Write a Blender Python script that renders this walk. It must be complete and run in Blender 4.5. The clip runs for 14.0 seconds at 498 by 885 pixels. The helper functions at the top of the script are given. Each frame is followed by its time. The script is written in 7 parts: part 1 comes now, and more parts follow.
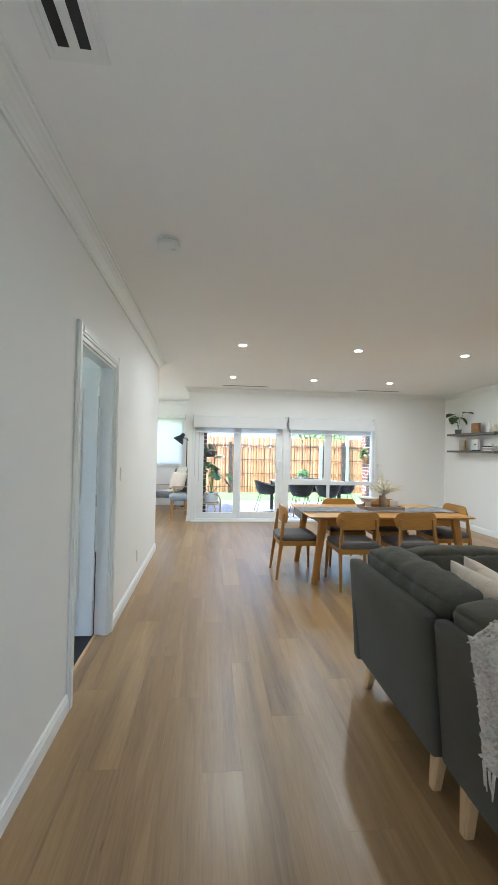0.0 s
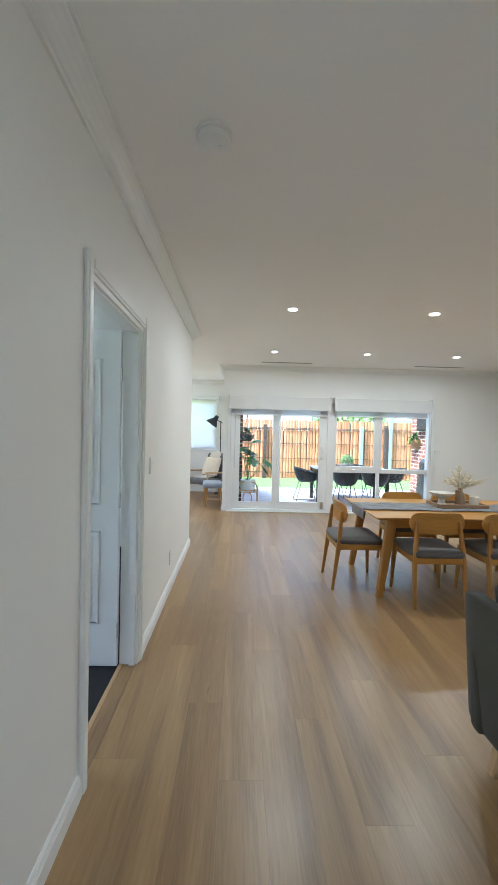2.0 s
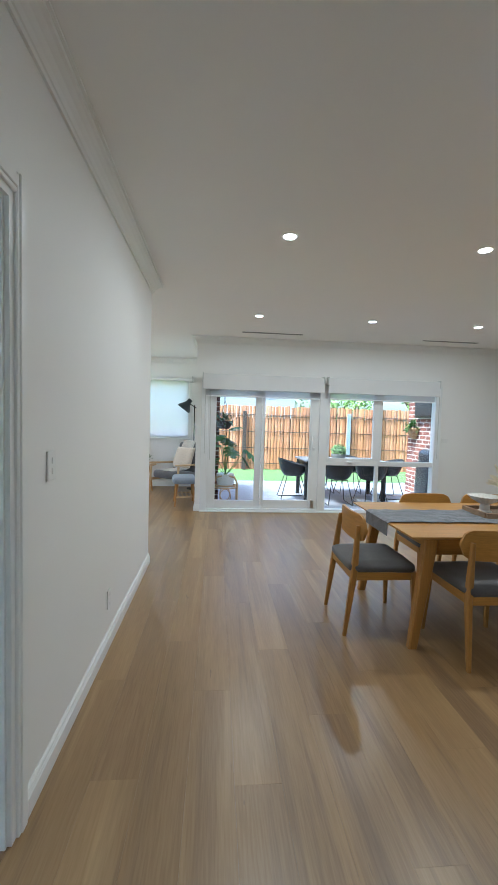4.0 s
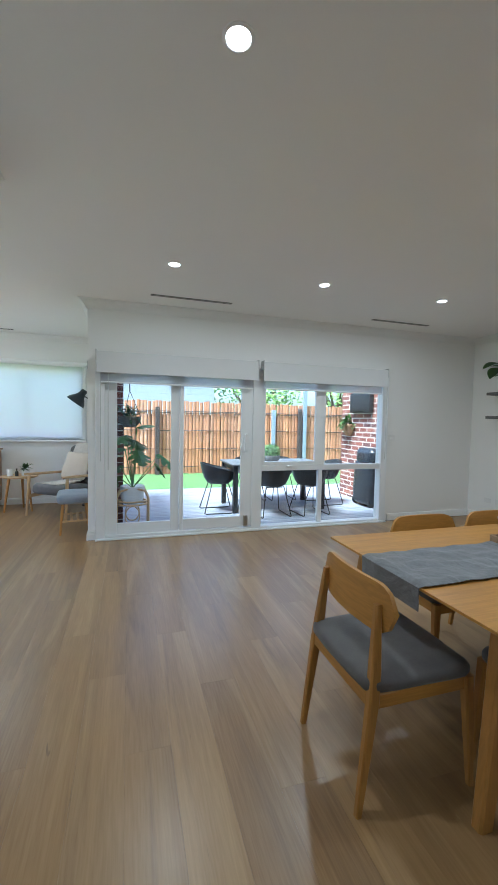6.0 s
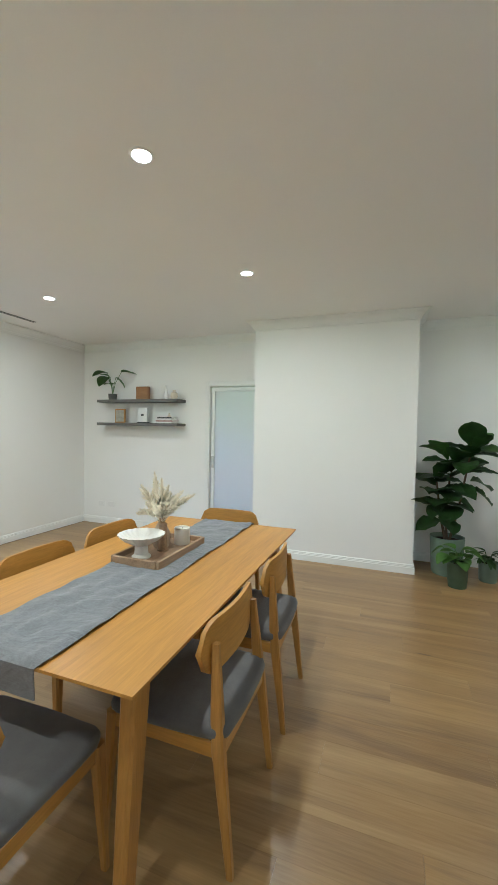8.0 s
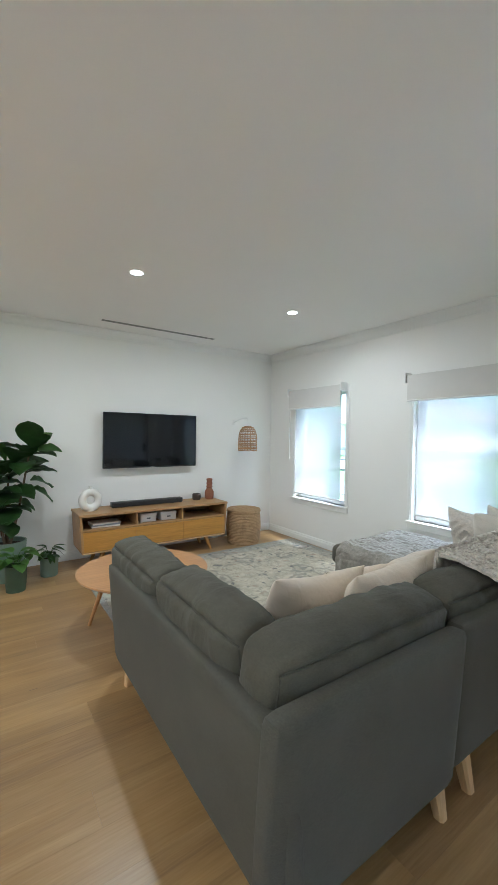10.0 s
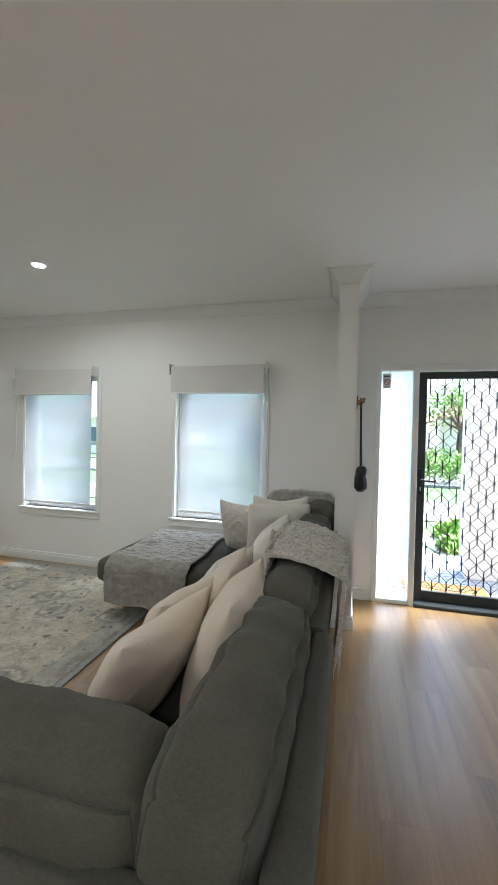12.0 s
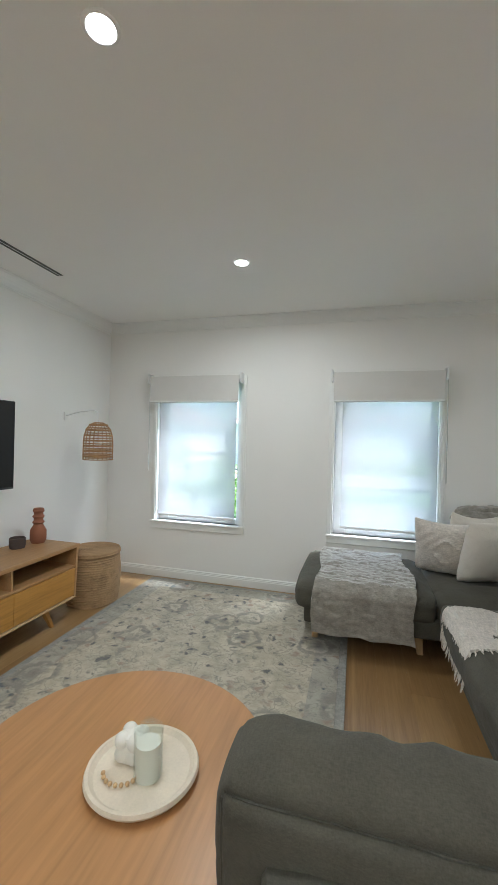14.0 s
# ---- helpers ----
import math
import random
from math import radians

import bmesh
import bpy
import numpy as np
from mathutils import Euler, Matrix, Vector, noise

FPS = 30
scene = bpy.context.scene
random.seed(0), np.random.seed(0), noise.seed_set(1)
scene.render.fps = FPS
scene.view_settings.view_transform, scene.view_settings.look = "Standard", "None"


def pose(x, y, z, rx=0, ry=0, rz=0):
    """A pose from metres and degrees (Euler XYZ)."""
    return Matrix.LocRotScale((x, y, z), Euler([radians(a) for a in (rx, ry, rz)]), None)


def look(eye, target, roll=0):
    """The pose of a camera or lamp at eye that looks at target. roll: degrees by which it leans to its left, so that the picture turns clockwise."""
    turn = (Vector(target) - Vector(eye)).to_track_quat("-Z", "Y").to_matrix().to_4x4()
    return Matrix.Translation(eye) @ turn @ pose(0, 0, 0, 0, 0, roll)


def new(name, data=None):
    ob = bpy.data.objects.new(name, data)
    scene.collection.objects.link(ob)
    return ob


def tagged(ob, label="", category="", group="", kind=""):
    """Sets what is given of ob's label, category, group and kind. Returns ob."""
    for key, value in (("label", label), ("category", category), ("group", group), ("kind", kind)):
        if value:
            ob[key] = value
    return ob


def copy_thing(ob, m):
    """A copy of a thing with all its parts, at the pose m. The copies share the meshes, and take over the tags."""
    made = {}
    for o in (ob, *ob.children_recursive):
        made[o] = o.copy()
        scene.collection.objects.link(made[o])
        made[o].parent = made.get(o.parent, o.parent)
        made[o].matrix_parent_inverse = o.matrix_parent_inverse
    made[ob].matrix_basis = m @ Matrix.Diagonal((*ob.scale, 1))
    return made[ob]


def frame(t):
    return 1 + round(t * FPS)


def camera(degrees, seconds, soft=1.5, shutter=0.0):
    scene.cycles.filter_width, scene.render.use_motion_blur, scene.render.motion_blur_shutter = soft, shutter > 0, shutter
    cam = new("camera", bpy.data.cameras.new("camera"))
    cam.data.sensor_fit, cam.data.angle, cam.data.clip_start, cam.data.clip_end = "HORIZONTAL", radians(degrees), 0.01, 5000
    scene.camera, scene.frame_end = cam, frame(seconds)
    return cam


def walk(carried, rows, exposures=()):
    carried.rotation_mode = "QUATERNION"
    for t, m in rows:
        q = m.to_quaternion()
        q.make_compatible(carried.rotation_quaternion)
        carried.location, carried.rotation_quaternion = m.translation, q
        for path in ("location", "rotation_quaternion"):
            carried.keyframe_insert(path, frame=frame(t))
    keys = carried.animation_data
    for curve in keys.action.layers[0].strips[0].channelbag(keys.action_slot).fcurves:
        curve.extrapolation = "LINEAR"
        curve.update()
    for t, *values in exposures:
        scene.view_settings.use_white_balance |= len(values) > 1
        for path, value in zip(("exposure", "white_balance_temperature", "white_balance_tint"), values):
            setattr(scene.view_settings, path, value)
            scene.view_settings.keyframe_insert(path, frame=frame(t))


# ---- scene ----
cam = camera(65.3, 14.0)
PATH = [
    (0, (0.408, 0.136, 1.445), (0.609, 2.125, 1.485), 1.2),
    (0.5, (0.38, 0.2, 1.462), (0.56, 2.191, 1.49), 1.2),
    (1, (0.31, 0.338, 1.444), (0.44, 2.334, 1.449), 1.3),
    (1.5, (0.294, 0.598, 1.456), (0.379, 2.596, 1.432), 1.3),
    (2, (0.265, 0.85, 1.466), (0.319, 2.848, 1.413), 1.4),
    (2.5, (0.232, 1.123, 1.489), (0.277, 3.121, 1.419), 1.5),
    (3, (0.235, 1.4, 1.414), (0.304, 3.397, 1.34), 1.3),
    (3.2, (0.252, 1.507, 1.414), (0.342, 3.504, 1.334), 1.4),
    (5.3, (0.318, 2.931, 1.403), (0.675, 4.894, 1.274), 1.3),
    (5.5, (0.324, 3.073, 1.4), (0.731, 5.028, 1.279), 1.2),
    (6, (0.412, 3.352, 1.372), (1.006, 5.259, 1.269), 1.1),
    (6.5, (0.541, 3.559, 1.378), (1.422, 5.352, 1.281), 1.1),
    (7, (0.627, 3.672, 1.403), (1.893, 5.217, 1.315), 1.2),
    (7.5, (0.659, 3.689, 1.439), (2.288, 4.847, 1.364), 1.0),
    (8, (0.66, 3.615, 1.444), (2.541, 4.292, 1.383), 1.0),
    (8.5, (0.658, 3.507, 1.444), (2.649, 3.694, 1.399), 0.9),
    (9, (0.627, 3.413, 1.452), (2.608, 3.137, 1.417), 0.9),
    (9.2, (0.615, 3.369, 1.461), (2.566, 2.926, 1.426), 0.9),
    (11.3, (0.807, 3.112, 1.46), (1.61, 1.281, 1.419), 1.1),
    (11.5, (0.925, 3.121, 1.445), (1.623, 1.247, 1.403), 1.2),
    (12, (1.296, 3.132, 1.439), (1.801, 1.197, 1.406), 1.3),
    (12.5, (1.658, 3.155, 1.451), (2.086, 1.202, 1.425), 1.4),
    (13, (2.022, 3.187, 1.452), (2.439, 1.231, 1.433), 1.3),
    (13.5, (2.407, 3.202, 1.438), (2.857, 1.253, 1.426), 1.6),
    (14, (2.809, 3.269, 1.45), (3.337, 1.34, 1.446), 1.4),
]
walk(cam, [(t, look(eye, target, roll)) for t, eye, target, roll in PATH], [(0.0, 2.80, 5400, 3), (3.0, 2.43, 5350, 3), (5.5, 2.06, 5080, 1), (6.5, 2.02, 5080, 1), (7.5, 2.38, 5450, -1), (8.0, 2.76, 5450, -2), (8.5, 2.9, 5300, -1), (9.0, 3.12, 5150, 0), (11.5, 2.62, 5600, 4), (12.5, 2.5, 5600, 4), (14.0, 2.72, 5550, 4)])

# ---------------------------------------------------------------- light
world = bpy.data.worlds.new("world")
scene.world = world
world.use_nodes = True
wn = world.node_tree.nodes
sky = wn.new("ShaderNodeTexSky")
sky.sky_type = "NISHITA"
sky.sun_disc = False
sky.sun_elevation = radians(63.8)
sky.sun_rotation = radians(243)
sky.dust_density = 4.0
world.node_tree.links.new(sky.outputs[0], wn["Background"].inputs[0])
wn["Background"].inputs[1].default_value = 0.15
sun_data = bpy.data.lights.new("sun", "SUN")
sun_data.energy = 4.0
sun_data.angle = radians(20)
sun_data.color = (1.0, 0.96, 0.9)
sun = new("sun", sun_data)
sun.matrix_world = look((0, 0, 20), (0 + 4.4, 0 + 2.2, 20 - 10.0))

H = 2.69                       # ceiling height
DOWNLIGHTS = [(0.77, 4.71), (2.19, 4.71), (3.58, 4.71), (0.78, 6.74), (2.19, 6.74), (3.57, 6.74),
              (3.58, 2.26), (3.60, 0.69), (-1.19, 9.07)]
LAMP_W = 2.2


# ---------------------------------------------------------------- materials
def nodes_of(name):
    m = bpy.data.materials.new(name)
    m.use_nodes = True
    t = m.node_tree
    return m, t, t.nodes["Principled BSDF"]


def coords(t, space="object", scale=(1, 1, 1), shift=False):
    if space == "world":
        src = t.nodes.new("ShaderNodeNewGeometry").outputs["Position"]
    else:
        src = t.nodes.new("ShaderNodeTexCoord").outputs["Object"]
    mp = t.nodes.new("ShaderNodeMapping")
    mp.inputs["Scale"].default_value = scale
    t.links.new(src, mp.inputs["Vector"])
    if shift:
        info = t.nodes.new("ShaderNodeObjectInfo")
        mul = t.nodes.new("ShaderNodeMath")
        mul.operation = "MULTIPLY"
        mul.inputs[1].default_value = 37.0
        t.links.new(info.outputs["Random"], mul.inputs[0])
        cmb = t.nodes.new("ShaderNodeCombineXYZ")
        for i in range(3):
            t.links.new(mul.outputs[0], cmb.inputs[i])
        t.links.new(cmb.outputs[0], mp.inputs["Location"])
    return mp.outputs[0]


def noise_of(t, vec, scale, detail=4.0, rough=0.55, distortion=0.0):
    n = t.nodes.new("ShaderNodeTexNoise")
    n.inputs["Scale"].default_value = scale
    n.inputs["Detail"].default_value = detail
    n.inputs["Roughness"].default_value = rough
    n.inputs["Distortion"].default_value = distortion
    t.links.new(vec, n.inputs["Vector"])
    return n.outputs["Fac"]


def ramp(t, fac, stops):
    r = t.nodes.new("ShaderNodeValToRGB")
    e = r.color_ramp.elements
    e[0].position, e[0].color = stops[0][0], (*stops[0][1], 1)
    e[1].position, e[1].color = stops[-1][0], (*stops[-1][1], 1)
    for p, c in stops[1:-1]:
        k = e.new(p)
        k.color = (*c, 1)
    t.links.new(fac, r.inputs[0])
    return r.outputs[0]


def mixed(t, fac, a, b, mode="MIX"):
    m = t.nodes.new("ShaderNodeMix")
    m.data_type = "RGBA"
    m.blend_type = mode
    for value, key in ((fac, 0), (a, 6), (b, 7)):
        if isinstance(value, (int, float)):
            m.inputs[key].default_value = value
        elif isinstance(value, tuple):
            m.inputs[key].default_value = (*value, 1)
        else:
            t.links.new(value, m.inputs[key])
    return m.outputs[2]


def bump(t, bsdf, fac, strength, distance=0.01):
    b = t.nodes.new("ShaderNodeBump")
    b.inputs["Strength"].default_value = strength
    b.inputs["Distance"].default_value = distance
    t.links.new(fac, b.inputs["Height"])
    t.links.new(b.outputs[0], bsdf.inputs["Normal"])


def shade(c, k):
    return tuple(min(1.0, max(0.0, v * k)) for v in c)


def plain(name, color, rough=0.6, metal=0.0, vary=0.08, scale=6.0, grain=120.0, relief=0.1, space="object", sheen=0.0):
    m, t, b = nodes_of(name)
    vec = coords(t, space)
    big = noise_of(t, vec, scale, 3)
    fine = noise_of(t, vec, grain, 2)
    col = ramp(t, big, [(0.3, shade(color, 1 - vary)), (0.7, shade(color, 1 + vary))])
    col = mixed(t, 0.25 if vary > 0.02 else 0.05, col, ramp(t, fine, [(0.3, shade(color, 0.85)), (0.7, shade(color, 1.12))]))
    t.links.new(col, b.inputs["Base Color"])
    b.inputs["Roughness"].default_value = rough
    b.inputs["Metallic"].default_value = metal
    if sheen:
        b.inputs["Sheen Weight"].default_value = sheen
    if relief:
        bump(t, b, fine, relief, 0.004)
    return m


def fabric(name, color, weave=420.0, relief=0.35, vary=0.16, sheen=0.25, fold=9.0, wrinkle=0.0, thread=0.45):
    m, t, b = nodes_of(name)
    vec = coords(t)
    big = noise_of(t, vec, fold, 4)
    threads = noise_of(t, coords(t, scale=(1, 0.25, 1)), weave, 2)
    cross = noise_of(t, coords(t, scale=(0.25, 1, 1)), weave, 2)
    weft = mixed(t, 0.5, threads, cross)
    col = ramp(t, big, [(0.3, shade(color, 1 - vary)), (0.7, shade(color, 1 + vary))])
    col = mixed(t, thread, col, ramp(t, weft, [(0.35, shade(color, 0.6)), (0.65, shade(color, 1.45))]))
    t.links.new(col, b.inputs["Base Color"])
    b.inputs["Roughness"].default_value = 0.95
    b.inputs["Sheen Weight"].default_value = sheen
    bump(t, b, weft, relief, 0.003)
    if wrinkle:
        fine = b.inputs["Normal"].links[0].from_node
        w1 = noise_of(t, coords(t, scale=(1.0, 1.0, 2.2)), 3.6, 3, 0.5, 1.2)
        w2 = noise_of(t, coords(t, scale=(2.0, 0.8, 1.0)), 6.5, 2, 0.5, 1.6)
        wb = t.nodes.new("ShaderNodeBump")
        wb.inputs["Strength"].default_value = wrinkle
        wb.inputs["Distance"].default_value = 0.03
        t.links.new(mixed(t, 0.4, w1, w2), wb.inputs["Height"])
        t.links.new(wb.outputs[0], fine.inputs["Normal"])
    return m


def wood(name, color, axis="y", rough=0.42, dark=0.62, light=1.2, space="object", per=False, tight=1.0):
    m, t, b = nodes_of(name)
    s = {"x": (0.7, 11, 11), "y": (11, 0.7, 11), "z": (11, 11, 0.7)}[axis]
    s = tuple(v * tight for v in s)
    vec = coords(t, space, s, shift=per)
    grain = noise_of(t, vec, 1.6, 6, 0.62, 0.9)
    fine = noise_of(t, coords(t, space, tuple(v * 9 for v in s), shift=per), 1.4, 3)
    col = ramp(t, grain, [(0.25, shade(color, dark)), (0.5, color), (0.75, shade(color, light))])
    col = mixed(t, 0.3, col, ramp(t, fine, [(0.35, shade(color, dark * 0.9)), (0.65, shade(color, light))]))
    t.links.new(col, b.inputs["Base Color"])
    b.inputs["Roughness"].default_value = rough
    bump(t, b, fine, 0.12, 0.003)
    return m


def floor_wood():
    m, t, b = nodes_of("floor_planks")
    s = (1.0, 0.060, 1.0)
    vec = coords(t, "world", s, shift=True)
    info = t.nodes.new("ShaderNodeObjectInfo")
    tone = ramp(t, info.outputs["Random"], [(0.0, (0.27, 0.152, 0.050)), (0.3, (0.33, 0.196, 0.069)),
                                            (0.7, (0.385, 0.238, 0.090)), (1.0, (0.30, 0.178, 0.064))])
    streak = noise_of(t, vec, 8.0, 5, 0.6, 0.9)
    broad = noise_of(t, vec, 4.0, 3, 0.5, 0.8)
    fine = noise_of(t, coords(t, "world", (1.0, 0.05, 1.0), shift=True), 130.0, 3)
    col = mixed(t, ramp(t, broad, [(0.42, (0.0,) * 3), (0.64, (0.75,) * 3)]), tone, (0.235, 0.137, 0.051))
    col = mixed(t, ramp(t, streak, [(0.55, (0.0,) * 3), (0.72, (0.75,) * 3)]), col, (0.150, 0.083, 0.034))
    col = mixed(t, ramp(t, streak, [(0.33, (0.55,) * 3), (0.47, (0.0,) * 3)]), col, (0.47, 0.315, 0.138))
    # short dark gum lines along the grain
    knots = noise_of(t, coords(t, "world", (3.6, 0.36, 1), shift=True), 6.0, 2, 0.5, 1.2)
    col = mixed(t, ramp(t, knots, [(0.745, (0.0,) * 3), (0.785, (0.7,) * 3)]), col, (0.080, 0.043, 0.023))
    col = mixed(t, 0.17, col, ramp(t, fine, [(0.35, (0.19, 0.11, 0.057)), (0.65, (0.48, 0.32, 0.19))]))
    t.links.new(col, b.inputs["Base Color"])
    rr = t.nodes.new("ShaderNodeMapRange")
    rr.inputs[3].default_value, rr.inputs[4].default_value = 0.27, 0.40
    b.inputs["Specular IOR Level"].default_value = 0.85
    t.links.new(fine, rr.inputs[0])
    t.links.new(rr.outputs[0], b.inputs["Roughness"])
    bump(t, b, fine, 0.07, 0.002)
    return m


def clear_glass(name, tint=(0.97, 0.99, 0.98)):
    m, t, b = nodes_of(name)
    t.nodes.remove(b)
    tr = t.nodes.new("ShaderNodeBsdfTransparent")
    tr.inputs[0].default_value = (*tint, 1)
    gl = t.nodes.new("ShaderNodeBsdfGlossy")
    gl.inputs["Roughness"].default_value = 0.02
    lw = t.nodes.new("ShaderNodeLayerWeight")
    lw.inputs[0].default_value = 0.5
    pw = t.nodes.new("ShaderNodeMath")
    pw.operation = "POWER"
    pw.inputs[1].default_value = 4.0
    t.links.new(lw.outputs["Facing"], pw.inputs[0])
    fr = t.nodes.new("ShaderNodeMath")
    fr.operation = "MULTIPLY_ADD"
    fr.inputs[1].default_value = 0.5
    fr.inputs[2].default_value = 0.03
    t.links.new(pw.outputs[0], fr.inputs[0])
    mx = t.nodes.new("ShaderNodeMixShader")
    t.links.new(fr.outputs[0], mx.inputs[0])
    t.links.new(tr.outputs[0], mx.inputs[1])
    t.links.new(gl.outputs[0], mx.inputs[2])
    t.links.new(mx.outputs[0], t.nodes["Material Output"].inputs[0])
    return m


def sheer(name, color, through_part, clear_part):
    """A sheet that lets part of the light through, scattered, and a little of it straight."""
    m, t, b = nodes_of(name)
    t.nodes.remove(b)
    weave = noise_of(t, coords(t, "world"), 260.0, 2)
    col = ramp(t, weave, [(0.3, shade(color, 0.94)), (0.7, color)])
    df = t.nodes.new("ShaderNodeBsdfDiffuse")
    tl = t.nodes.new("ShaderNodeBsdfTranslucent")
    tr = t.nodes.new("ShaderNodeBsdfTransparent")
    t.links.new(col, df.inputs[0])
    t.links.new(col, tl.inputs[0])
    m1 = t.nodes.new("ShaderNodeMixShader")
    m1.inputs[0].default_value = through_part
    t.links.new(df.outputs[0], m1.inputs[1])
    t.links.new(tl.outputs[0], m1.inputs[2])
    m2 = t.nodes.new("ShaderNodeMixShader")
    m2.inputs[0].default_value = clear_part
    t.links.new(m1.outputs[0], m2.inputs[1])
    t.links.new(tr.outputs[0], m2.inputs[2])
    t.links.new(m2.outputs[0], t.nodes["Material Output"].inputs[0])
    return m


def glow(name, color, strength):
    m, t, b = nodes_of(name)
    b.inputs["Base Color"].default_value = (0.9, 0.9, 0.88, 1)
    b.inputs["Emission Color"].default_value = (*color, 1)
    b.inputs["Emission Strength"].default_value = strength
    return m


def cells(t, vec, scale, feature="Distance"):
    vo = t.nodes.new("ShaderNodeTexVoronoi")
    vo.inputs["Scale"].default_value = scale
    vo.inputs["Randomness"].default_value = 0.75
    t.links.new(vec, vo.inputs["Vector"])
    return vo.outputs[feature]


def rug_material(name="rug_pile", low=(0.37, 0.33, 0.25), high=(0.60, 0.54, 0.42), ink=0.72, dark=(0.085, 0.088, 0.10)):
    """A faded floral rug: mottled field, rosettes, broken scrolls, small rust and slate motifs."""
    m, t, b = nodes_of(name)
    straight = coords(t, "world")
    wob = t.nodes.new("ShaderNodeTexNoise")
    wob.inputs["Scale"].default_value = 11.0
    wob.inputs["Detail"].default_value = 3.0
    t.links.new(straight, wob.inputs["Vector"])
    add = t.nodes.new("ShaderNodeMix")
    add.data_type = "VECTOR"
    add.inputs[0].default_value = 0.13
    t.links.new(straight, add.inputs[4])
    t.links.new(wob.outputs["Color"], add.inputs[5])
    vec = add.outputs[1]
    worn = noise_of(t, straight, 7.0, 5, 0.7)
    patch = noise_of(t, straight, 3.1, 3, 0.6)
    col = ramp(t, worn, [(0.34, low), (0.62, high)])
    # rosettes with a pale ring
    big = cells(t, vec, 3.0)
    col = mixed(t, ramp(t, big, [(0.05, (0.85,) * 3), (0.13, (0.55,) * 3), (0.18, (0.0,) * 3), (0.24, (0.0,) * 3), (0.27, (0.75,) * 3), (0.33, (0.55,) * 3), (0.37, (0.0,) * 3)]), col, (0.185, 0.175, 0.16))
    # leaf scrolls
    scroll = noise_of(t, vec, 8.0, 1, 0.4, 2.2)
    col = mixed(t, ramp(t, scroll, [(0.46, (0.0,) * 3), (0.49, (0.6,) * 3), (0.51, (0.6,) * 3), (0.54, (0.0,) * 3)]), col, (0.20, 0.195, 0.18))
    mid = cells(t, vec, 7.5)
    rust = mixed(t, 1.0, ramp(t, mid, [(0.12, (0.8,) * 3), (0.24, (0.0,) * 3)]), ramp(t, patch, [(0.42, (0.0,) * 3), (0.55, (1.0,) * 3)]), "MULTIPLY")
    col = mixed(t, rust, col, (0.29, 0.185, 0.145))
    small = cells(t, vec, 13.0)
    slate = mixed(t, 1.0, ramp(t, small, [(0.16, (ink + 0.25,) * 3), (0.33, (0.0,) * 3)]), ramp(t, noise_of(t, straight, 5.3, 2), [(0.38, (0.1,) * 3), (0.50, (1.0,) * 3)]), "MULTIPLY")
    col = mixed(t, slate, col, dark)
    # worn threads across the weave
    thread = noise_of(t, coords(t, "world", (0.12, 1.0, 1.0)), 60.0, 3, 0.6)
    col = mixed(t, ramp(t, thread, [(0.5, (0.0,) * 3), (0.7, (0.25,) * 3)]), col, high)
    fine = noise_of(t, straight, 300.0, 2)
    col = mixed(t, 0.2, col, ramp(t, fine, [(0.3, (0.22, 0.205, 0.17)), (0.7, (0.56, 0.53, 0.45))]))
    t.links.new(col, b.inputs["Base Color"])
    b.inputs["Roughness"].default_value = 1.0
    bump(t, b, fine, 0.5, 0.004)
    return m


def grass_material():
    m, t, b = nodes_of("lawn")
    vec = coords(t, "world")
    col = ramp(t, noise_of(t, vec, 1.3, 5), [(0.3, (0.055, 0.115, 0.030)), (0.7, (0.09, 0.17, 0.045))])
    col = mixed(t, 0.4, col, ramp(t, noise_of(t, vec, 60, 3), [(0.3, (0.03, 0.08, 0.02)), (0.7, (0.14, 0.24, 0.075))]))
    t.links.new(col, b.inputs["Base Color"])
    b.inputs["Roughness"].default_value = 0.9
    bump(t, b, noise_of(t, vec, 90, 3), 0.6, 0.03)
    return m


def random_tone(name, colors, rough=0.8, grain=60.0, relief=0.3, axis=None):
    """A tone for each piece, with grain."""
    m, t, b = nodes_of(name)
    info = t.nodes.new("ShaderNodeObjectInfo")
    stops = [(i / (len(colors) - 1), c) for i, c in enumerate(colors)]
    col = ramp(t, info.outputs["Random"], stops)
    s = {None: (1, 1, 1), "x": (0.06, 1, 1), "z": (1, 1, 0.05)}[axis]
    vec = coords(t, "world", s, shift=True)
    g = noise_of(t, vec, grain, 4)
    col = mixed(t, 0.55, col, ramp(t, g, [(0.25, (0.45,) * 3), (0.75, (1.0,) * 3)]), "MULTIPLY")
    t.links.new(col, b.inputs["Base Color"])
    b.inputs["Roughness"].default_value = rough
    bump(t, b, g, relief, 0.005)
    return m


WALL = plain("wall_paint", (0.845, 0.835, 0.81), 0.62, vary=0.012, scale=1.2, grain=240, relief=0.05, space="world")
CEIL = plain("ceiling_paint", (0.89, 0.88, 0.86), 0.8, vary=0.012, scale=0.8, grain=200, relief=0.04, space="world")
TRIM = plain("trim_gloss_paint", (0.83, 0.83, 0.81), 0.32, vary=0.012, scale=3, grain=90, relief=0.03, space="world")
DOORP = plain("door_paint", (0.80, 0.81, 0.81), 0.38, vary=0.012, scale=3, grain=90, relief=0.03)
FLOOR = floor_wood()
SUBFLOOR = plain("joint_dark", (0.15, 0.092, 0.05), 0.9, space="world")
CARPET = plain("black_carpet", (0.018, 0.018, 0.02), 1.0, vary=0.3, grain=300, relief=0.6, space="world")
OAK_Y = wood("honey_oak_y", (0.49, 0.245, 0.048), "y", 0.40, 0.72, 1.16)
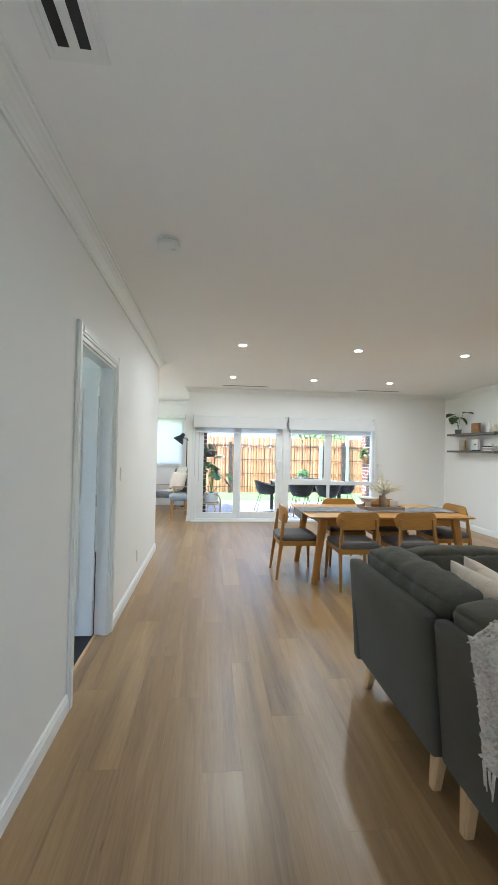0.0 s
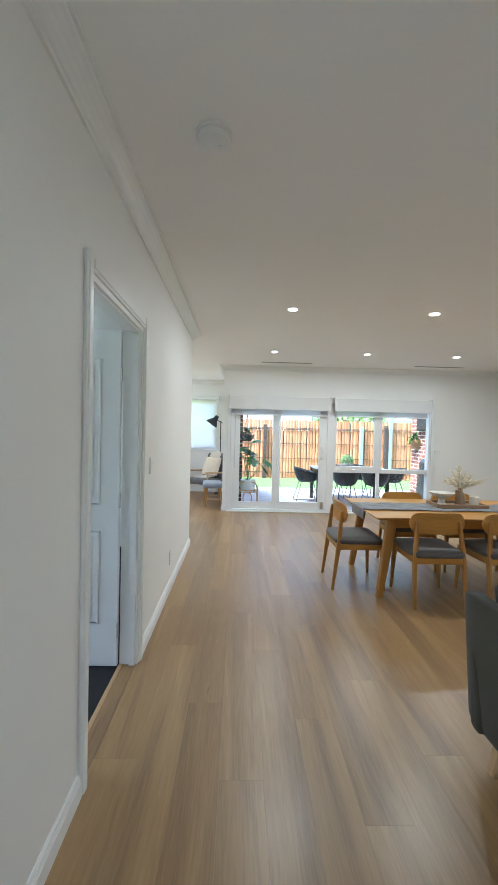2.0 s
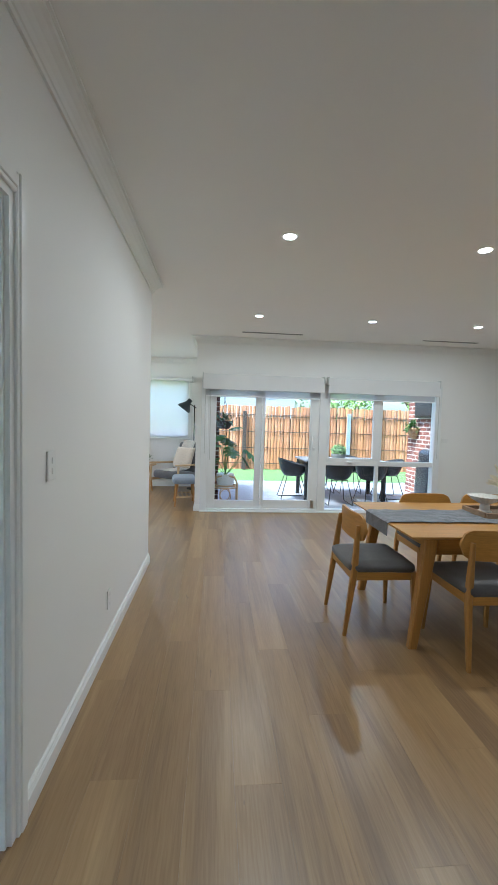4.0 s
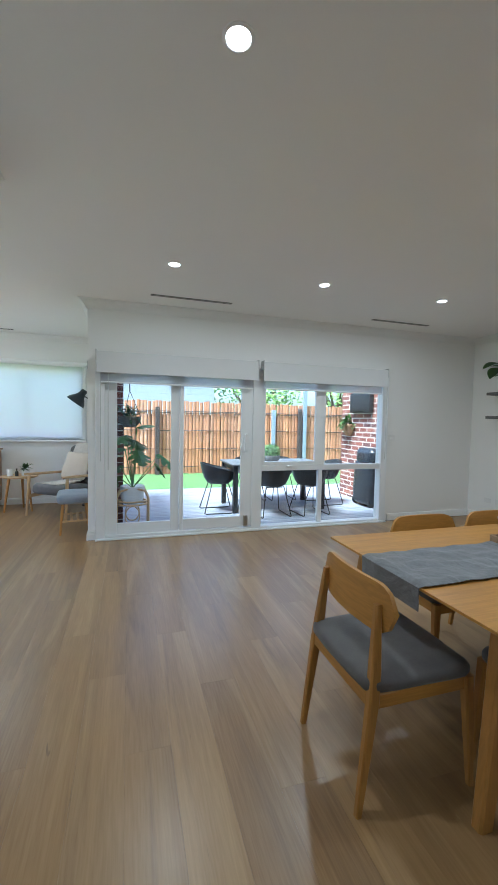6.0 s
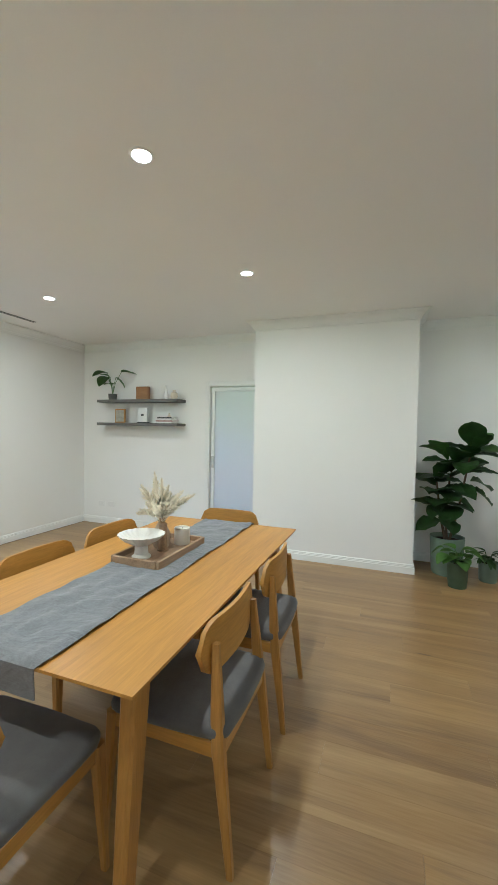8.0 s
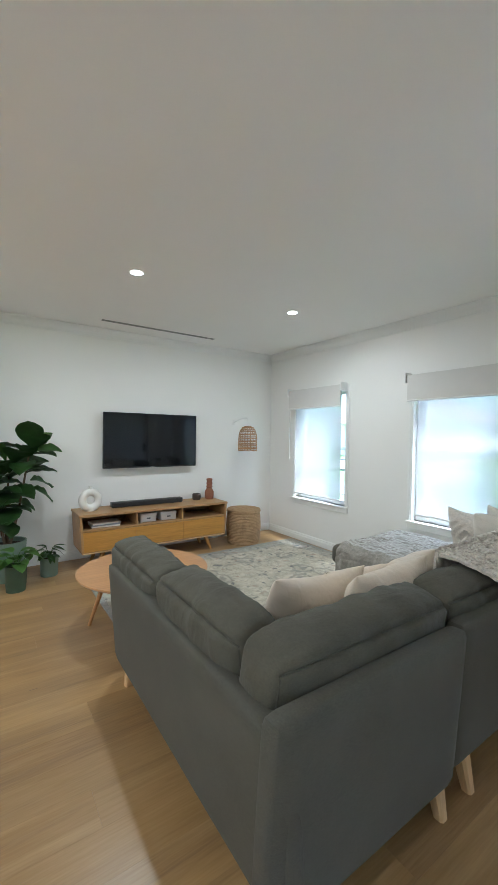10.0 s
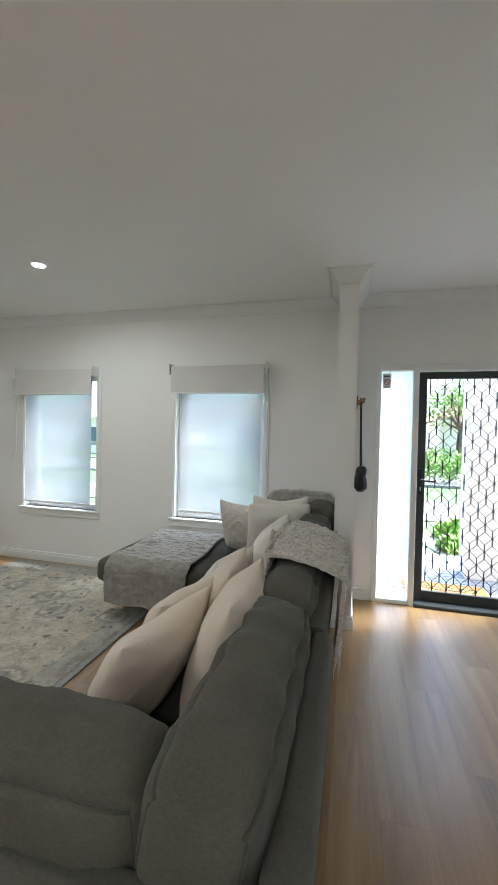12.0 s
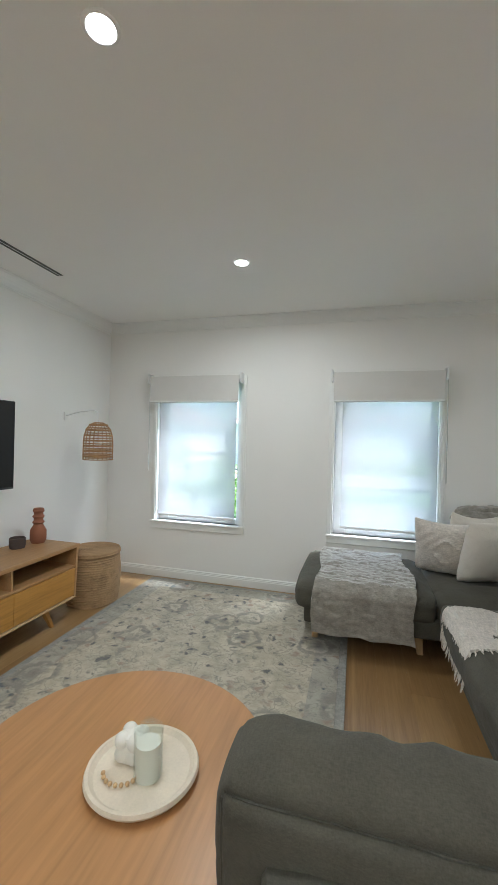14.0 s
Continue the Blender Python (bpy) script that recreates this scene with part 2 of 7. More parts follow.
OAK_X = wood("honey_oak_x", (0.49, 0.245, 0.048), "x", 0.40, 0.72, 1.16)
OAK_Z = wood("honey_oak_z", (0.43, 0.212, 0.047), "z", 0.42, 0.72, 1.16)
OAK_PALE = wood("pale_oak", (0.60, 0.405, 0.21), "z", 0.5, 0.8, 1.12)
OAK_TV = wood("oak_veneer", (0.40, 0.230, 0.096), "y", 0.42, 0.74, 1.16)
# the veneer at half tone: shade of the open shelf put into the colour
OAK_TV_SHADED = wood("oak_veneer_shaded", (0.20, 0.115, 0.052), "y", 0.55, 0.74, 1.16)
ACACIA = wood("coffee_table_wood", (0.45, 0.235, 0.095), "y", 0.34, 0.74, 1.16, tight=0.45)
TRAYW = wood("tray_wood", (0.34, 0.225, 0.135), "x", 0.6, 0.6, 1.3)
SOFA = fabric("charcoal_upholstery", (0.080, 0.075, 0.057), weave=330, relief=0.28, vary=0.22, sheen=0.05, fold=6.0, wrinkle=0.5, thread=0.42)
SOFA_FLAT = fabric("charcoal_taut_upholstery", (0.077, 0.073, 0.058), weave=330, relief=0.28, vary=0.16, sheen=0.05, fold=4.0, thread=0.42)
SEATF = fabric("grey_seat_fabric", (0.115, 0.110, 0.108), weave=520, fold=16, thread=0.3)
RUNNER = fabric("slate_linen", (0.175, 0.18, 0.195), weave=300, fold=14, wrinkle=0.8)
LINEN = fabric("oat_linen", (0.66, 0.565, 0.455), weave=1100, relief=0.2, vary=0.05, wrinkle=0.6)
LINEN_W = fabric("white_linen", (0.71, 0.66, 0.59), weave=1100, relief=0.2, vary=0.05, wrinkle=0.6)
KNIT = fabric("cream_boucle", (0.60, 0.55, 0.49), weave=110, relief=1.0, vary=0.1)
FUR = fabric("grey_faux_fur", (0.27, 0.25, 0.215), weave=160, relief=1.0, vary=0.4, sheen=0.9, fold=22)
BLUEGREY = fabric("blue_grey_fabric", (0.25, 0.28, 0.33), weave=300)
RUG = rug_material()
RUG_BORDER = rug_material("rug_border_pile", (0.30, 0.285, 0.24), (0.45, 0.425, 0.36), 0.75, (0.065, 0.085, 0.115))
RUG_EDGE = fabric("rug_edge", (0.27, 0.265, 0.24), weave=150, vary=0.3, fold=26)
GLASS = clear_glass("window_glass")
FROST = sheer("frosted_glass", (0.93, 0.91, 0.92), 0.60, 0.0)
GLARE_SHEET = sheer("sidelight_glare", (0.96, 0.97, 0.98), 0.88, 0.04)
SHEER = sheer("sunscreen_blind", (0.68, 0.68, 0.70), 0.52, 0.27)
# the same sunscreen fabric made brighter, for more daylight at the sitting area window
SHEER_BRIGHT = sheer("brightened_sunscreen_blind", (0.95, 0.95, 0.96), 0.82, 0.25)
BLOCK = plain("blockout_blind", (0.68, 0.665, 0.64), 0.8, vary=0.02, grain=300, relief=0.08, space="world")
FASCIA = plain("blind_fascia_fabric", (0.66, 0.66, 0.655), 0.75, vary=0.015, grain=300, relief=0.05, space="world")
CASS = plain("blind_cassette", (0.80, 0.80, 0.79), 0.5, vary=0.012, relief=0.02, space="world")
ALU = plain("white_powder_coat", (0.80, 0.81, 0.81), 0.35, vary=0.012, relief=0.02, space="world")
STEEL = plain("brushed_steel", (0.55, 0.55, 0.54), 0.32, 1.0, vary=0.05)
CHAIN = plain("blind_chain", (0.55, 0.55, 0.54), 0.4, 0.3, vary=0.03)
BLACK = plain("black_plastic", (0.016, 0.017, 0.019), 0.42, vary=0.15)
BLACKM = plain("black_metal", (0.02, 0.021, 0.023), 0.45, 0.2, vary=0.1)
SCREEN = plain("tv_screen", (0.004, 0.005, 0.007), 0.06, vary=0.02, relief=0.0)
SCREEN.node_tree.nodes["Principled BSDF"].inputs["Specular IOR Level"].default_value = 0.45
DARKFRAME = plain("charcoal_powder_coat", (0.035, 0.042, 0.045), 0.45, vary=0.05)
WHITEC = plain("white_ceramic", (0.80, 0.79, 0.77), 0.3, vary=0.02, relief=0.03)
PLASTER = plain("chalky_white", (0.74, 0.72, 0.68), 0.85, vary=0.05, relief=0.25)
STONE = plain("cream_stone", (0.72, 0.635, 0.51), 0.75, vary=0.06, scale=14, relief=0.2)
WAX = plain("candle_wax", (0.82, 0.79, 0.72), 0.5, vary=0.02)
TERRA = plain("terracotta", (0.29, 0.115, 0.06), 0.75, vary=0.12)
CLAYD = plain("dark_clay", (0.085, 0.06, 0.05), 0.7, vary=0.2)
SAGE = plain("sage_glaze", (0.175, 0.235, 0.185), 0.55, vary=0.08)
SAGE_D = plain("dark_green_glaze", (0.06, 0.095, 0.055), 0.5, vary=0.15)
SOIL = plain("potting_soil", (0.03, 0.02, 0.014), 1.0, vary=0.3, relief=0.8)
LEAF_D = plain("fig_leaf", (0.042, 0.10, 0.024), 0.42, vary=0.35, scale=9)
LEAF = plain("green_leaf", (0.075, 0.170, 0.035), 0.45, vary=0.3, scale=9)
LEAF_L = plain("young_leaf", (0.12, 0.25, 0.05), 0.5, vary=0.25, scale=9)
LEAF_T = plain("tree_leaf", (0.20, 0.33, 0.07), 0.6, vary=0.4, scale=3)
STEM = plain("stem_bark", (0.13, 0.09, 0.055), 0.8)
PAMPAS = plain("dried_pampas", (0.92, 0.86, 0.72), 0.9, vary=0.08)
JUTE = wood("seagrass", (0.40, 0.26, 0.135), "x", 0.85, 0.55, 1.3)
RATTAN = wood("rattan_cane", (0.42, 0.24, 0.115), "x", 0.7, 0.6, 1.3)
BAGB = plain("black_leather", (0.018, 0.020, 0.026), 0.35, vary=0.2)
SHELF = wood("grey_stained_shelf", (0.135, 0.13, 0.12), "y", 0.6, 0.7, 1.3)
PAPER = plain("white_paper", (0.78, 0.77, 0.74), 0.8, vary=0.02)
PINK = plain("dusty_pink_cover", (0.45, 0.30, 0.28), 0.7)
INK = plain("printed_ink", (0.08, 0.08, 0.08), 0.7)
RED = plain("red_ink", (0.55, 0.06, 0.04), 0.6)
BRICK = random_tone("clay_brick", [(0.15, 0.050, 0.036), (0.24, 0.080, 0.052), (0.10, 0.040, 0.036), (0.28, 0.11, 0.072)], 0.85, 60)
MORTAR = plain("mortar", (0.62, 0.57, 0.52), 0.95, space="world")
DECK = random_tone("weathered_deck", [(0.27, 0.29, 0.34), (0.33, 0.345, 0.39), (0.23, 0.25, 0.30)], 0.40, 14, 0.3, "x")
SLAT = random_tone("fence_slats", [(0.52, 0.225, 0.10), (0.59, 0.285, 0.145), (0.45, 0.19, 0.09), (0.57, 0.285, 0.16)], 0.75, 10, 0.3, "z")
WIRE = plain("dark_wire", (0.05, 0.035, 0.03), 0.8)
GRASS = grass_material()
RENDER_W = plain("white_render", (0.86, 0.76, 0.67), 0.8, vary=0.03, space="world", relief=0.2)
BOARDW = plain("white_weatherboard", (0.82, 0.82, 0.80), 0.6, vary=0.02, space="world")
ROOFT = plain("roof_tiles", (0.24, 0.13, 0.10), 0.8, vary=0.2, scale=3, space="world")
ASPHALT = plain("asphalt", (0.16, 0.16, 0.165), 0.9, vary=0.12, scale=1, space="world", relief=0.4)
CONCRETE = plain("concrete", (0.162, 0.159, 0.156), 0.9, vary=0.08, scale=2, space="world", relief=0.3)
# blue-grey of a path lying in shade, put into the concrete's colour
PATHC = plain("shaded_path_concrete", (0.20, 0.215, 0.245), 0.85, vary=0.08, scale=2, space="world", relief=0.3)
PEBBLE = plain("river_pebble", (0.50, 0.48, 0.44), 0.8, vary=0.3, scale=30, space="world")
COIR = plain("coir_mat", (0.46, 0.22, 0.07), 1.0, vary=0.15, grain=260, relief=0.8)
YELLOW = plain("yellow_corflute", (0.80, 0.62, 0.02), 0.5, vary=0.02)
GALV = plain("galvanised_post", (0.36, 0.40, 0.46), 0.45, 0.5, vary=0.08)
HEDGE = plain("hedge_leaf", (0.07, 0.14, 0.035), 0.7, vary=0.4, scale=8)
DOWN = glow("downlight_lens", (1.0, 0.95, 0.88), 8.0)


# ---------------------------------------------------------------- mesh tools
def link(name, bm, mat, smooth=False):
    me = bpy.data.meshes.new(name)
    bmesh.ops.recalc_face_normals(bm, faces=bm.faces)
    bm.to_mesh(me)
    bm.free()
    me.materials.append(mat)
    if smooth:
        for p in me.polygons:
            p.use_smooth = True
        me.set_sharp_from_angle(angle=radians(38))
    return new(name, me)


def part(name, bm, mat, parent, label="", smooth=False, m=None):
    ob = link(name, bm, mat, smooth)
    ob.parent = parent
    if m is not None:
        ob.matrix_basis = m
    if label:
        ob["label"] = label
    return ob


def thing(name, label, category, x=0, y=0, z=0, rz=0, group="", rx=0, ry=0):
    ob = new(name)
    ob.empty_display_size = 0.1
    ob.matrix_world = pose(x, y, z, rx, ry, rz)
    return tagged(ob, label, category, group)


def solo(name, bm, mat, label, category, x=0, y=0, z=0, rz=0, group="", smooth=False, rx=0, ry=0):
    ob = link(name, bm, mat, smooth)
    ob.matrix_world = pose(x, y, z, rx, ry, rz)
    return tagged(ob, label, category, group)


def setting(name, bm, mat, label="", smooth=False):
    return tagged(link(name, bm, mat, smooth), label, "", "", "structure")


def add_box(bm, x0, y0, z0, x1, y1, z1, bevel=0.0, seg=2):
    r = bmesh.ops.create_cube(bm, size=1)["verts"]
    for v in r:
        v.co = Vector(((x0 + x1) / 2 + v.co.x * (x1 - x0), (y0 + y1) / 2 + v.co.y * (y1 - y0), (z0 + z1) / 2 + v.co.z * (z1 - z0)))
    if bevel > 0:
        es = list({e for v in r for e in v.link_edges})
        bmesh.ops.bevel(bm, geom=es, offset=bevel, segments=seg, affect="EDGES", profile=0.5)
    return bm


def box(x0, y0, z0, x1, y1, z1, bevel=0.0, seg=2):
    return add_box(bmesh.new(), x0, y0, z0, x1, y1, z1, bevel, seg)


def add_tube(bm, pts, r, seg=10, cap=True, closed=False, flat=1.0):
    """A tube along points; r is one radius or one for each point."""
    pts = [Vector(p) for p in pts]
    n = len(pts)
    rs = r if isinstance(r, (list, tuple)) else [r] * n
    rings = []
    prev = None
    for i, p in enumerate(pts):
        a = pts[(i - 1) % n] if closed else pts[max(i - 1, 0)]
        b = pts[(i + 1) % n] if closed else pts[min(i + 1, n - 1)]
        d = (b - a).normalized()
        if prev is None:
            up = Vector((0, 0, 1)) if abs(d.z) < 0.9 else Vector((0, 1, 0))
            u = d.cross(up).normalized()
        else:
            u = (prev - d * prev.dot(d)).normalized()
        prev = u
        w = d.cross(u)
        rings.append([bm.verts.new(p + (u * math.cos(k * math.tau / seg) + w * flat * math.sin(k * math.tau / seg)) * rs[i]) for k in range(seg)])
    for i in range(n if closed else n - 1):
        q, s = rings[i], rings[(i + 1) % n]
        for k in range(seg):
            bm.faces.new((q[k], q[(k + 1) % seg], s[(k + 1) % seg], s[k]))
    if cap and not closed:
        bm.faces.new(rings[0])
        bm.faces.new(list(reversed(rings[-1])))
    return bm


def tube(pts, r, seg=10, **kw):
    return add_tube(bmesh.new(), pts, r, seg, **kw)


def lathe(profile, seg=32, bm=None, cx=0, cy=0, wave=0.0, waves=0):
    """A turned shape from (radius, z) pairs."""
    bm = bm or bmesh.new()
    rings = []
    for r, z in profile:
        if r < 1e-5:
            rings.append([bm.verts.new((cx, cy, z))])
        else:
            ring = []
            for k in range(seg):
                a = k * math.tau / seg
                rr = r * (1 + wave * math.sin(waves * a))
                ring.append(bm.verts.new((cx + rr * math.cos(a), cy + rr * math.sin(a), z)))
            rings.append(ring)
    for q, s in zip(rings, rings[1:]):
        for k in range(seg):
            k2 = (k + 1) % seg
            if len(q) == 1 and len(s) > 1:
                bm.faces.new((q[0], s[k2], s[k]))
            elif len(s) == 1 and len(q) > 1:
                bm.faces.new((q[k], q[k2], s[0]))
            elif len(q) > 1:
                bm.faces.new((q[k], q[k2], s[k2], s[k]))
    return bm


def soft_box(sx, sy, sz, r, puff=0.0, crease=0.0, seed=0, n=14, freq=5.0, sag=0.0):
    """An upholstered block about the origin: rounded, puffed up on all sides and creased."""
    bm = bmesh.new()
    hx, hy, hz = sx / 2, sy / 2, sz / 2
    r = min(r, hx * 0.98, hy * 0.98, hz * 0.98)
    bmesh.ops.create_cube(bm, size=2)
    bmesh.ops.subdivide_edges(bm, edges=list(bm.edges), cuts=n, use_grid_fill=True)
    off = Vector((seed * 7.3, seed * 3.1, seed * 1.7))
    for v in bm.verts:
        u = v.co.copy()
        p = Vector((u.x * hx, u.y * hy, u.z * hz))
        q = Vector((max(-hx + r, min(hx - r, p.x)), max(-hy + r, min(hy - r, p.y)), max(-hz + r, min(hz - r, p.z))))
        d = p - q
        nrm = d.normalized() if d.length > 1e-6 else Vector((0, 0, 0))
        out = q + nrm * r
        fx, fy, fz = 1 - u.x ** 2, 1 - u.y ** 2, 1 - u.z ** 2
        out.x += puff * (1 if u.x > 0 else -1) * fy * fz * abs(u.x) ** 3
        out.y += puff * (1 if u.y > 0 else -1) * fx * fz * abs(u.y) ** 3
        out.z += puff * (1 if u.z > 0 else -1) * fx * fy * abs(u.z) ** 3
        if sag:
            out.z -= sag * math.sin(2.5 * u.x + seed) * 0.5 + sag * 0.5 * u.x ** 2
        if crease:
            k = noise.noise(out * freq + off)
            k2 = 1 - abs(noise.noise(Vector((out.x * freq * 1.9, out.y * freq * 0.8, out.z * freq * 1.4)) + off))
            out += (nrm if nrm.length else Vector((0, 0, 1))) * crease * (k + 0.6 * (k2 - 0.7))
        v.co = out
    return bm


def pillow(w, h, t, seed=0, n=22, ridge=0.0):
    """A scatter cushion in the xz plane, thick along y, with pointed corners and creases."""
    bm = bmesh.new()
    off = Vector((seed * 5.1, seed * 2.3, seed))
    sheets = []
    for side in (1, -1):
        g = []
        for i in range(n + 1):
            row = []
            for j in range(n + 1):
                u, v = math.sin(math.pi / 2 * (2 * i / n - 1)), math.sin(math.pi / 2 * (2 * j / n - 1))
                pin = 1 - (0.045 * (1 - v * v) + 0.05 * v ** 6) * abs(u) ** 3
                pin2 = 1 - (0.045 * (1 - u * u) + 0.05 * u ** 6) * abs(v) ** 3
                x, z = u * pin * w / 2, v * pin2 * h / 2
                f = max(0.0, (1 - abs(u) ** 2.6)) ** 0.55 * max(0.0, (1 - abs(v) ** 2.6)) ** 0.55
                y = side * t * 0.55 * f
                y += f * 0.014 * noise.noise(Vector((x * 4, side, z * 4)) + off) * side
                wr = 0.7 + 0.55 * noise.noise(Vector((x * 9, 0, z * 17)) + off)
                y += side * f * (1.15 - f) * 0.05 * (wr - 0.7)
                if ridge:
                    y += side * f * ridge * (1 if math.sin((abs(u) + abs(v)) * 17) > 0.1 else 0)
                z -= 0.03 * (1 - u * u) * (v > 0) * v * v * abs(math.sin(seed * 2.2 + 0.4)) * 2
                row.append(bm.verts.new((x, y, z)))
            g.append(row)
        sheets.append(g)
    for s, g in enumerate(sheets):
        for i in range(n):
            for j in range(n):
                f = (g[i][j], g[i + 1][j], g[i + 1][j + 1], g[i][j + 1])
                bm.faces.new(f if s else tuple(reversed(f)))
    bmesh.ops.remove_doubles(bm, verts=bm.verts, dist=0.0008)
    return bm


def cloth(fn, nu, nv, thick=0.006):
    """A sheet from fn(u, v) in 0..1, given thickness."""
    bm = bmesh.new()
    g = [[bm.verts.new(fn(i / nu, j / nv)) for j in range(nv + 1)] for i in range(nu + 1)]
    for i in range(nu):
        for j in range(nv):
            bm.faces.new((g[i][j], g[i + 1][j], g[i + 1][j + 1], g[i][j + 1]))
    bmesh.ops.recalc_face_normals(bm, faces=bm.faces)
    bmesh.ops.solidify(bm, geom=list(bm.faces), thickness=thick)
    return bm


def sweep(points, profile, closed=False, bm=None):
    """A moulding along a plan line; profile: (distance to the left of the line, z), mitred at the corners."""
    bm = bm or bmesh.new()
    n = len(points)
    P = [Vector((p[0], p[1])) for p in points]
    rings = []
    for i in range(n):
        a = P[i - 1] if (closed or i > 0) else None
        b = P[(i + 1) % n] if (closed or i < n - 1) else None
        d1 = (P[i] - a).normalized() if a is not None else None
        d2 = (b - P[i]).normalized() if b is not None else None
        d1, d2 = d1 or d2, d2 or d1
        n1, n2 = Vector((-d1.y, d1.x)), Vector((-d2.y, d2.x))
        m = (n1 + n2)
        m = m / max(0.2, m.dot(n1))
        rings.append([bm.verts.new((P[i].x + m.x * o, P[i].y + m.y * o, z)) for o, z in profile])
    k = len(profile)
    for i in range(n if closed else n - 1):
        q, s = rings[i], rings[(i + 1) % n]
        for j in range(k):
            bm.faces.new((q[j], q[(j + 1) % k], s[(j + 1) % k], s[j]))
    if not closed:
        bm.faces.new(rings[0])
        bm.faces.new(list(reversed(rings[-1])))
    return bm


def wall_run(name, axis, u0, u1, w0, w1, openings, label, z1=H, mat=None):
    """A wall along x or y from u0 to u1, between w0 and w1, with openings (a, b, bottom, top) right through it."""
    bm = bmesh.new()
    put = (lambda a, b, c, d: add_box(bm, a, w0, c, b, w1, d)) if axis == "x" else (lambda a, b, c, d: add_box(bm, w0, a, c, w1, b, d))
    at = u0
    for a, b, lo, hi in sorted(openings):
        if a > at:
            put(at, a, 0, z1)
        if lo > 0.001:
            put(a, b, 0, lo)
        if hi < z1 - 0.001:
            put(a, b, hi, z1)
        at = b
    put(at, u1, 0, z1)
    return setting(name, bm, mat or WALL, label)


# ---------------------------------------------------------------- structure
setting("floor", box(-3.6, -0.60, -0.10, 5.6, 8.17, -0.012), SUBFLOOR, "dark underlay below the timber planks")
setting("floor", box(-3.6, 8.17, -0.10, -0.06, 10.4, -0.012), SUBFLOOR, "dark underlay below the sitting area planks")
ceil_bm = box(-3.6, -0.62, H, 7.4, 8.17, H + 0.12)
add_box(ceil_bm, -3.6, 8.17, H, 0.16, 10.42, H + 0.12)
setting("ceiling", ceil_bm, CEIL, "plain white plasterboard ceiling")
setting("carpet", box(-3.5, 0.30, -0.011, -0.44, 5.70, 0.004), CARPET, "black carpet of the bedroom floor")
wall_run("wall_hall", "y", -0.60, 5.70, -0.44, -0.34, [(2.43, 3.28, 0, 2.09)], "white painted hall wall with a doorway")
wall_run("wall_bedroom_north", "x", -3.5, -0.34, 5.70, 5.80, [], "white painted wall between bedroom and sitting area")
wall_run("wall_bedroom_south", "x", -3.5, -0.44, 0.20, 0.30, [], "white painted bedroom wall")
# unseen openings; the bedroom one is enlarged to let in more light
wall_run("wall_west", "y", 0.20, 10.42, -3.62, -3.50, [(0.8, 4.4, 0.5, 2.2), (6.2, 9.2, 0.7, 2.2)], "white painted outer wall")
wall_run("wall_sitting_north", "x", -3.5, 0.16, 10.30, 10.42, [(-2.05, -0.30, 1.03, 2.22)], "white wall of the sitting area with a wide window")
wall_run("wall_sitting_east", "y", 8.17, 10.30, -0.02, 0.16, [], "white wall end beside the sitting area")
wall_run("wall_north", "x", -0.02, 5.57, 8.05, 8.17, [(0.12, 3.90, 0, 2.06)], "white wall around the glazed sliding doors")
wall_run("wall_east", "y", -0.60, 8.05, 5.45, 5.57, [(5.16, 5.91, 0, 2.03)], "white painted wall behind television and shelves")
setting("wall_pier", box(4.95, 3.35, 0, 5.45, 5.10, H), WALL, "white wall pier standing proud")
wall_run("wall_south", "x", -0.34, 5.45, -0.60, -0.48, [(-0.24, 1.06, 0, 2.05), (2.10, 3.00, 0.60, 2.06), (3.92, 4.84, 0.60, 2.06)], "white front wall with two windows and the entry")
setting("wall_stub", box(1.26, -0.48, 0, 1.40, 0.12, H), WALL, "short white wall between entry and living area")
# the small room behind the frosted door
wall_run("wall_laundry_east", "y", 4.5, 7.0, 7.10, 7.22, [(5.0, 6.6, 0.9, 2.1)], "white wall of the room behind the frosted door")
wall_run("wall_laundry_south", "x", 5.57, 7.10, 4.5, 4.6, [], "white wall of the room behind the frosted door")
wall_run("wall_laundry_north", "x", 5.57, 7.10, 6.9, 7.0, [], "white wall of the room behind the frosted door")
setting("floor_laundry", box(5.57, 4.5, -0.1, 7.2, 7.0, -0.005), CONCRETE, "pale tiled floor behind the frosted door")

ROOM = [(-0.34, -0.48), (1.26, -0.48), (1.26, 0.12), (1.40, 0.12), (1.40, -0.48), (5.45, -0.48), (5.45, 3.35), (4.95, 3.35),
        (4.95, 5.10), (5.45, 5.10), (5.45, 8.05), (-0.02, 8.05), (-0.02, 10.30), (-3.50, 10.30), (-3.50, 5.80), (-0.34, 5.80)]
COVE = [(-0.002, H - 0.095), (0.012, H - 0.095), (0.016, H - 0.082), (0.022, H - 0.078), (0.030, H - 0.060), (0.046, H - 0.038),
        (0.066, H - 0.022), (0.078, H - 0.016), (0.082, H - 0.008), (0.095, H - 0.008), (0.095, H + 0.002), (-0.002, H + 0.002)]
setting("cornice", sweep(ROOM, COVE, closed=True), TRIM, "white coved cornice along the ceiling")
SKIRT = [(-0.002, 0), (0.016, 0), (0.016, 0.066), (0.012, 0.070), (0.014, 0.078), (0.010, 0.084), (0.011, 0.092), (0.004, 0.100), (-0.002, 0.100)]
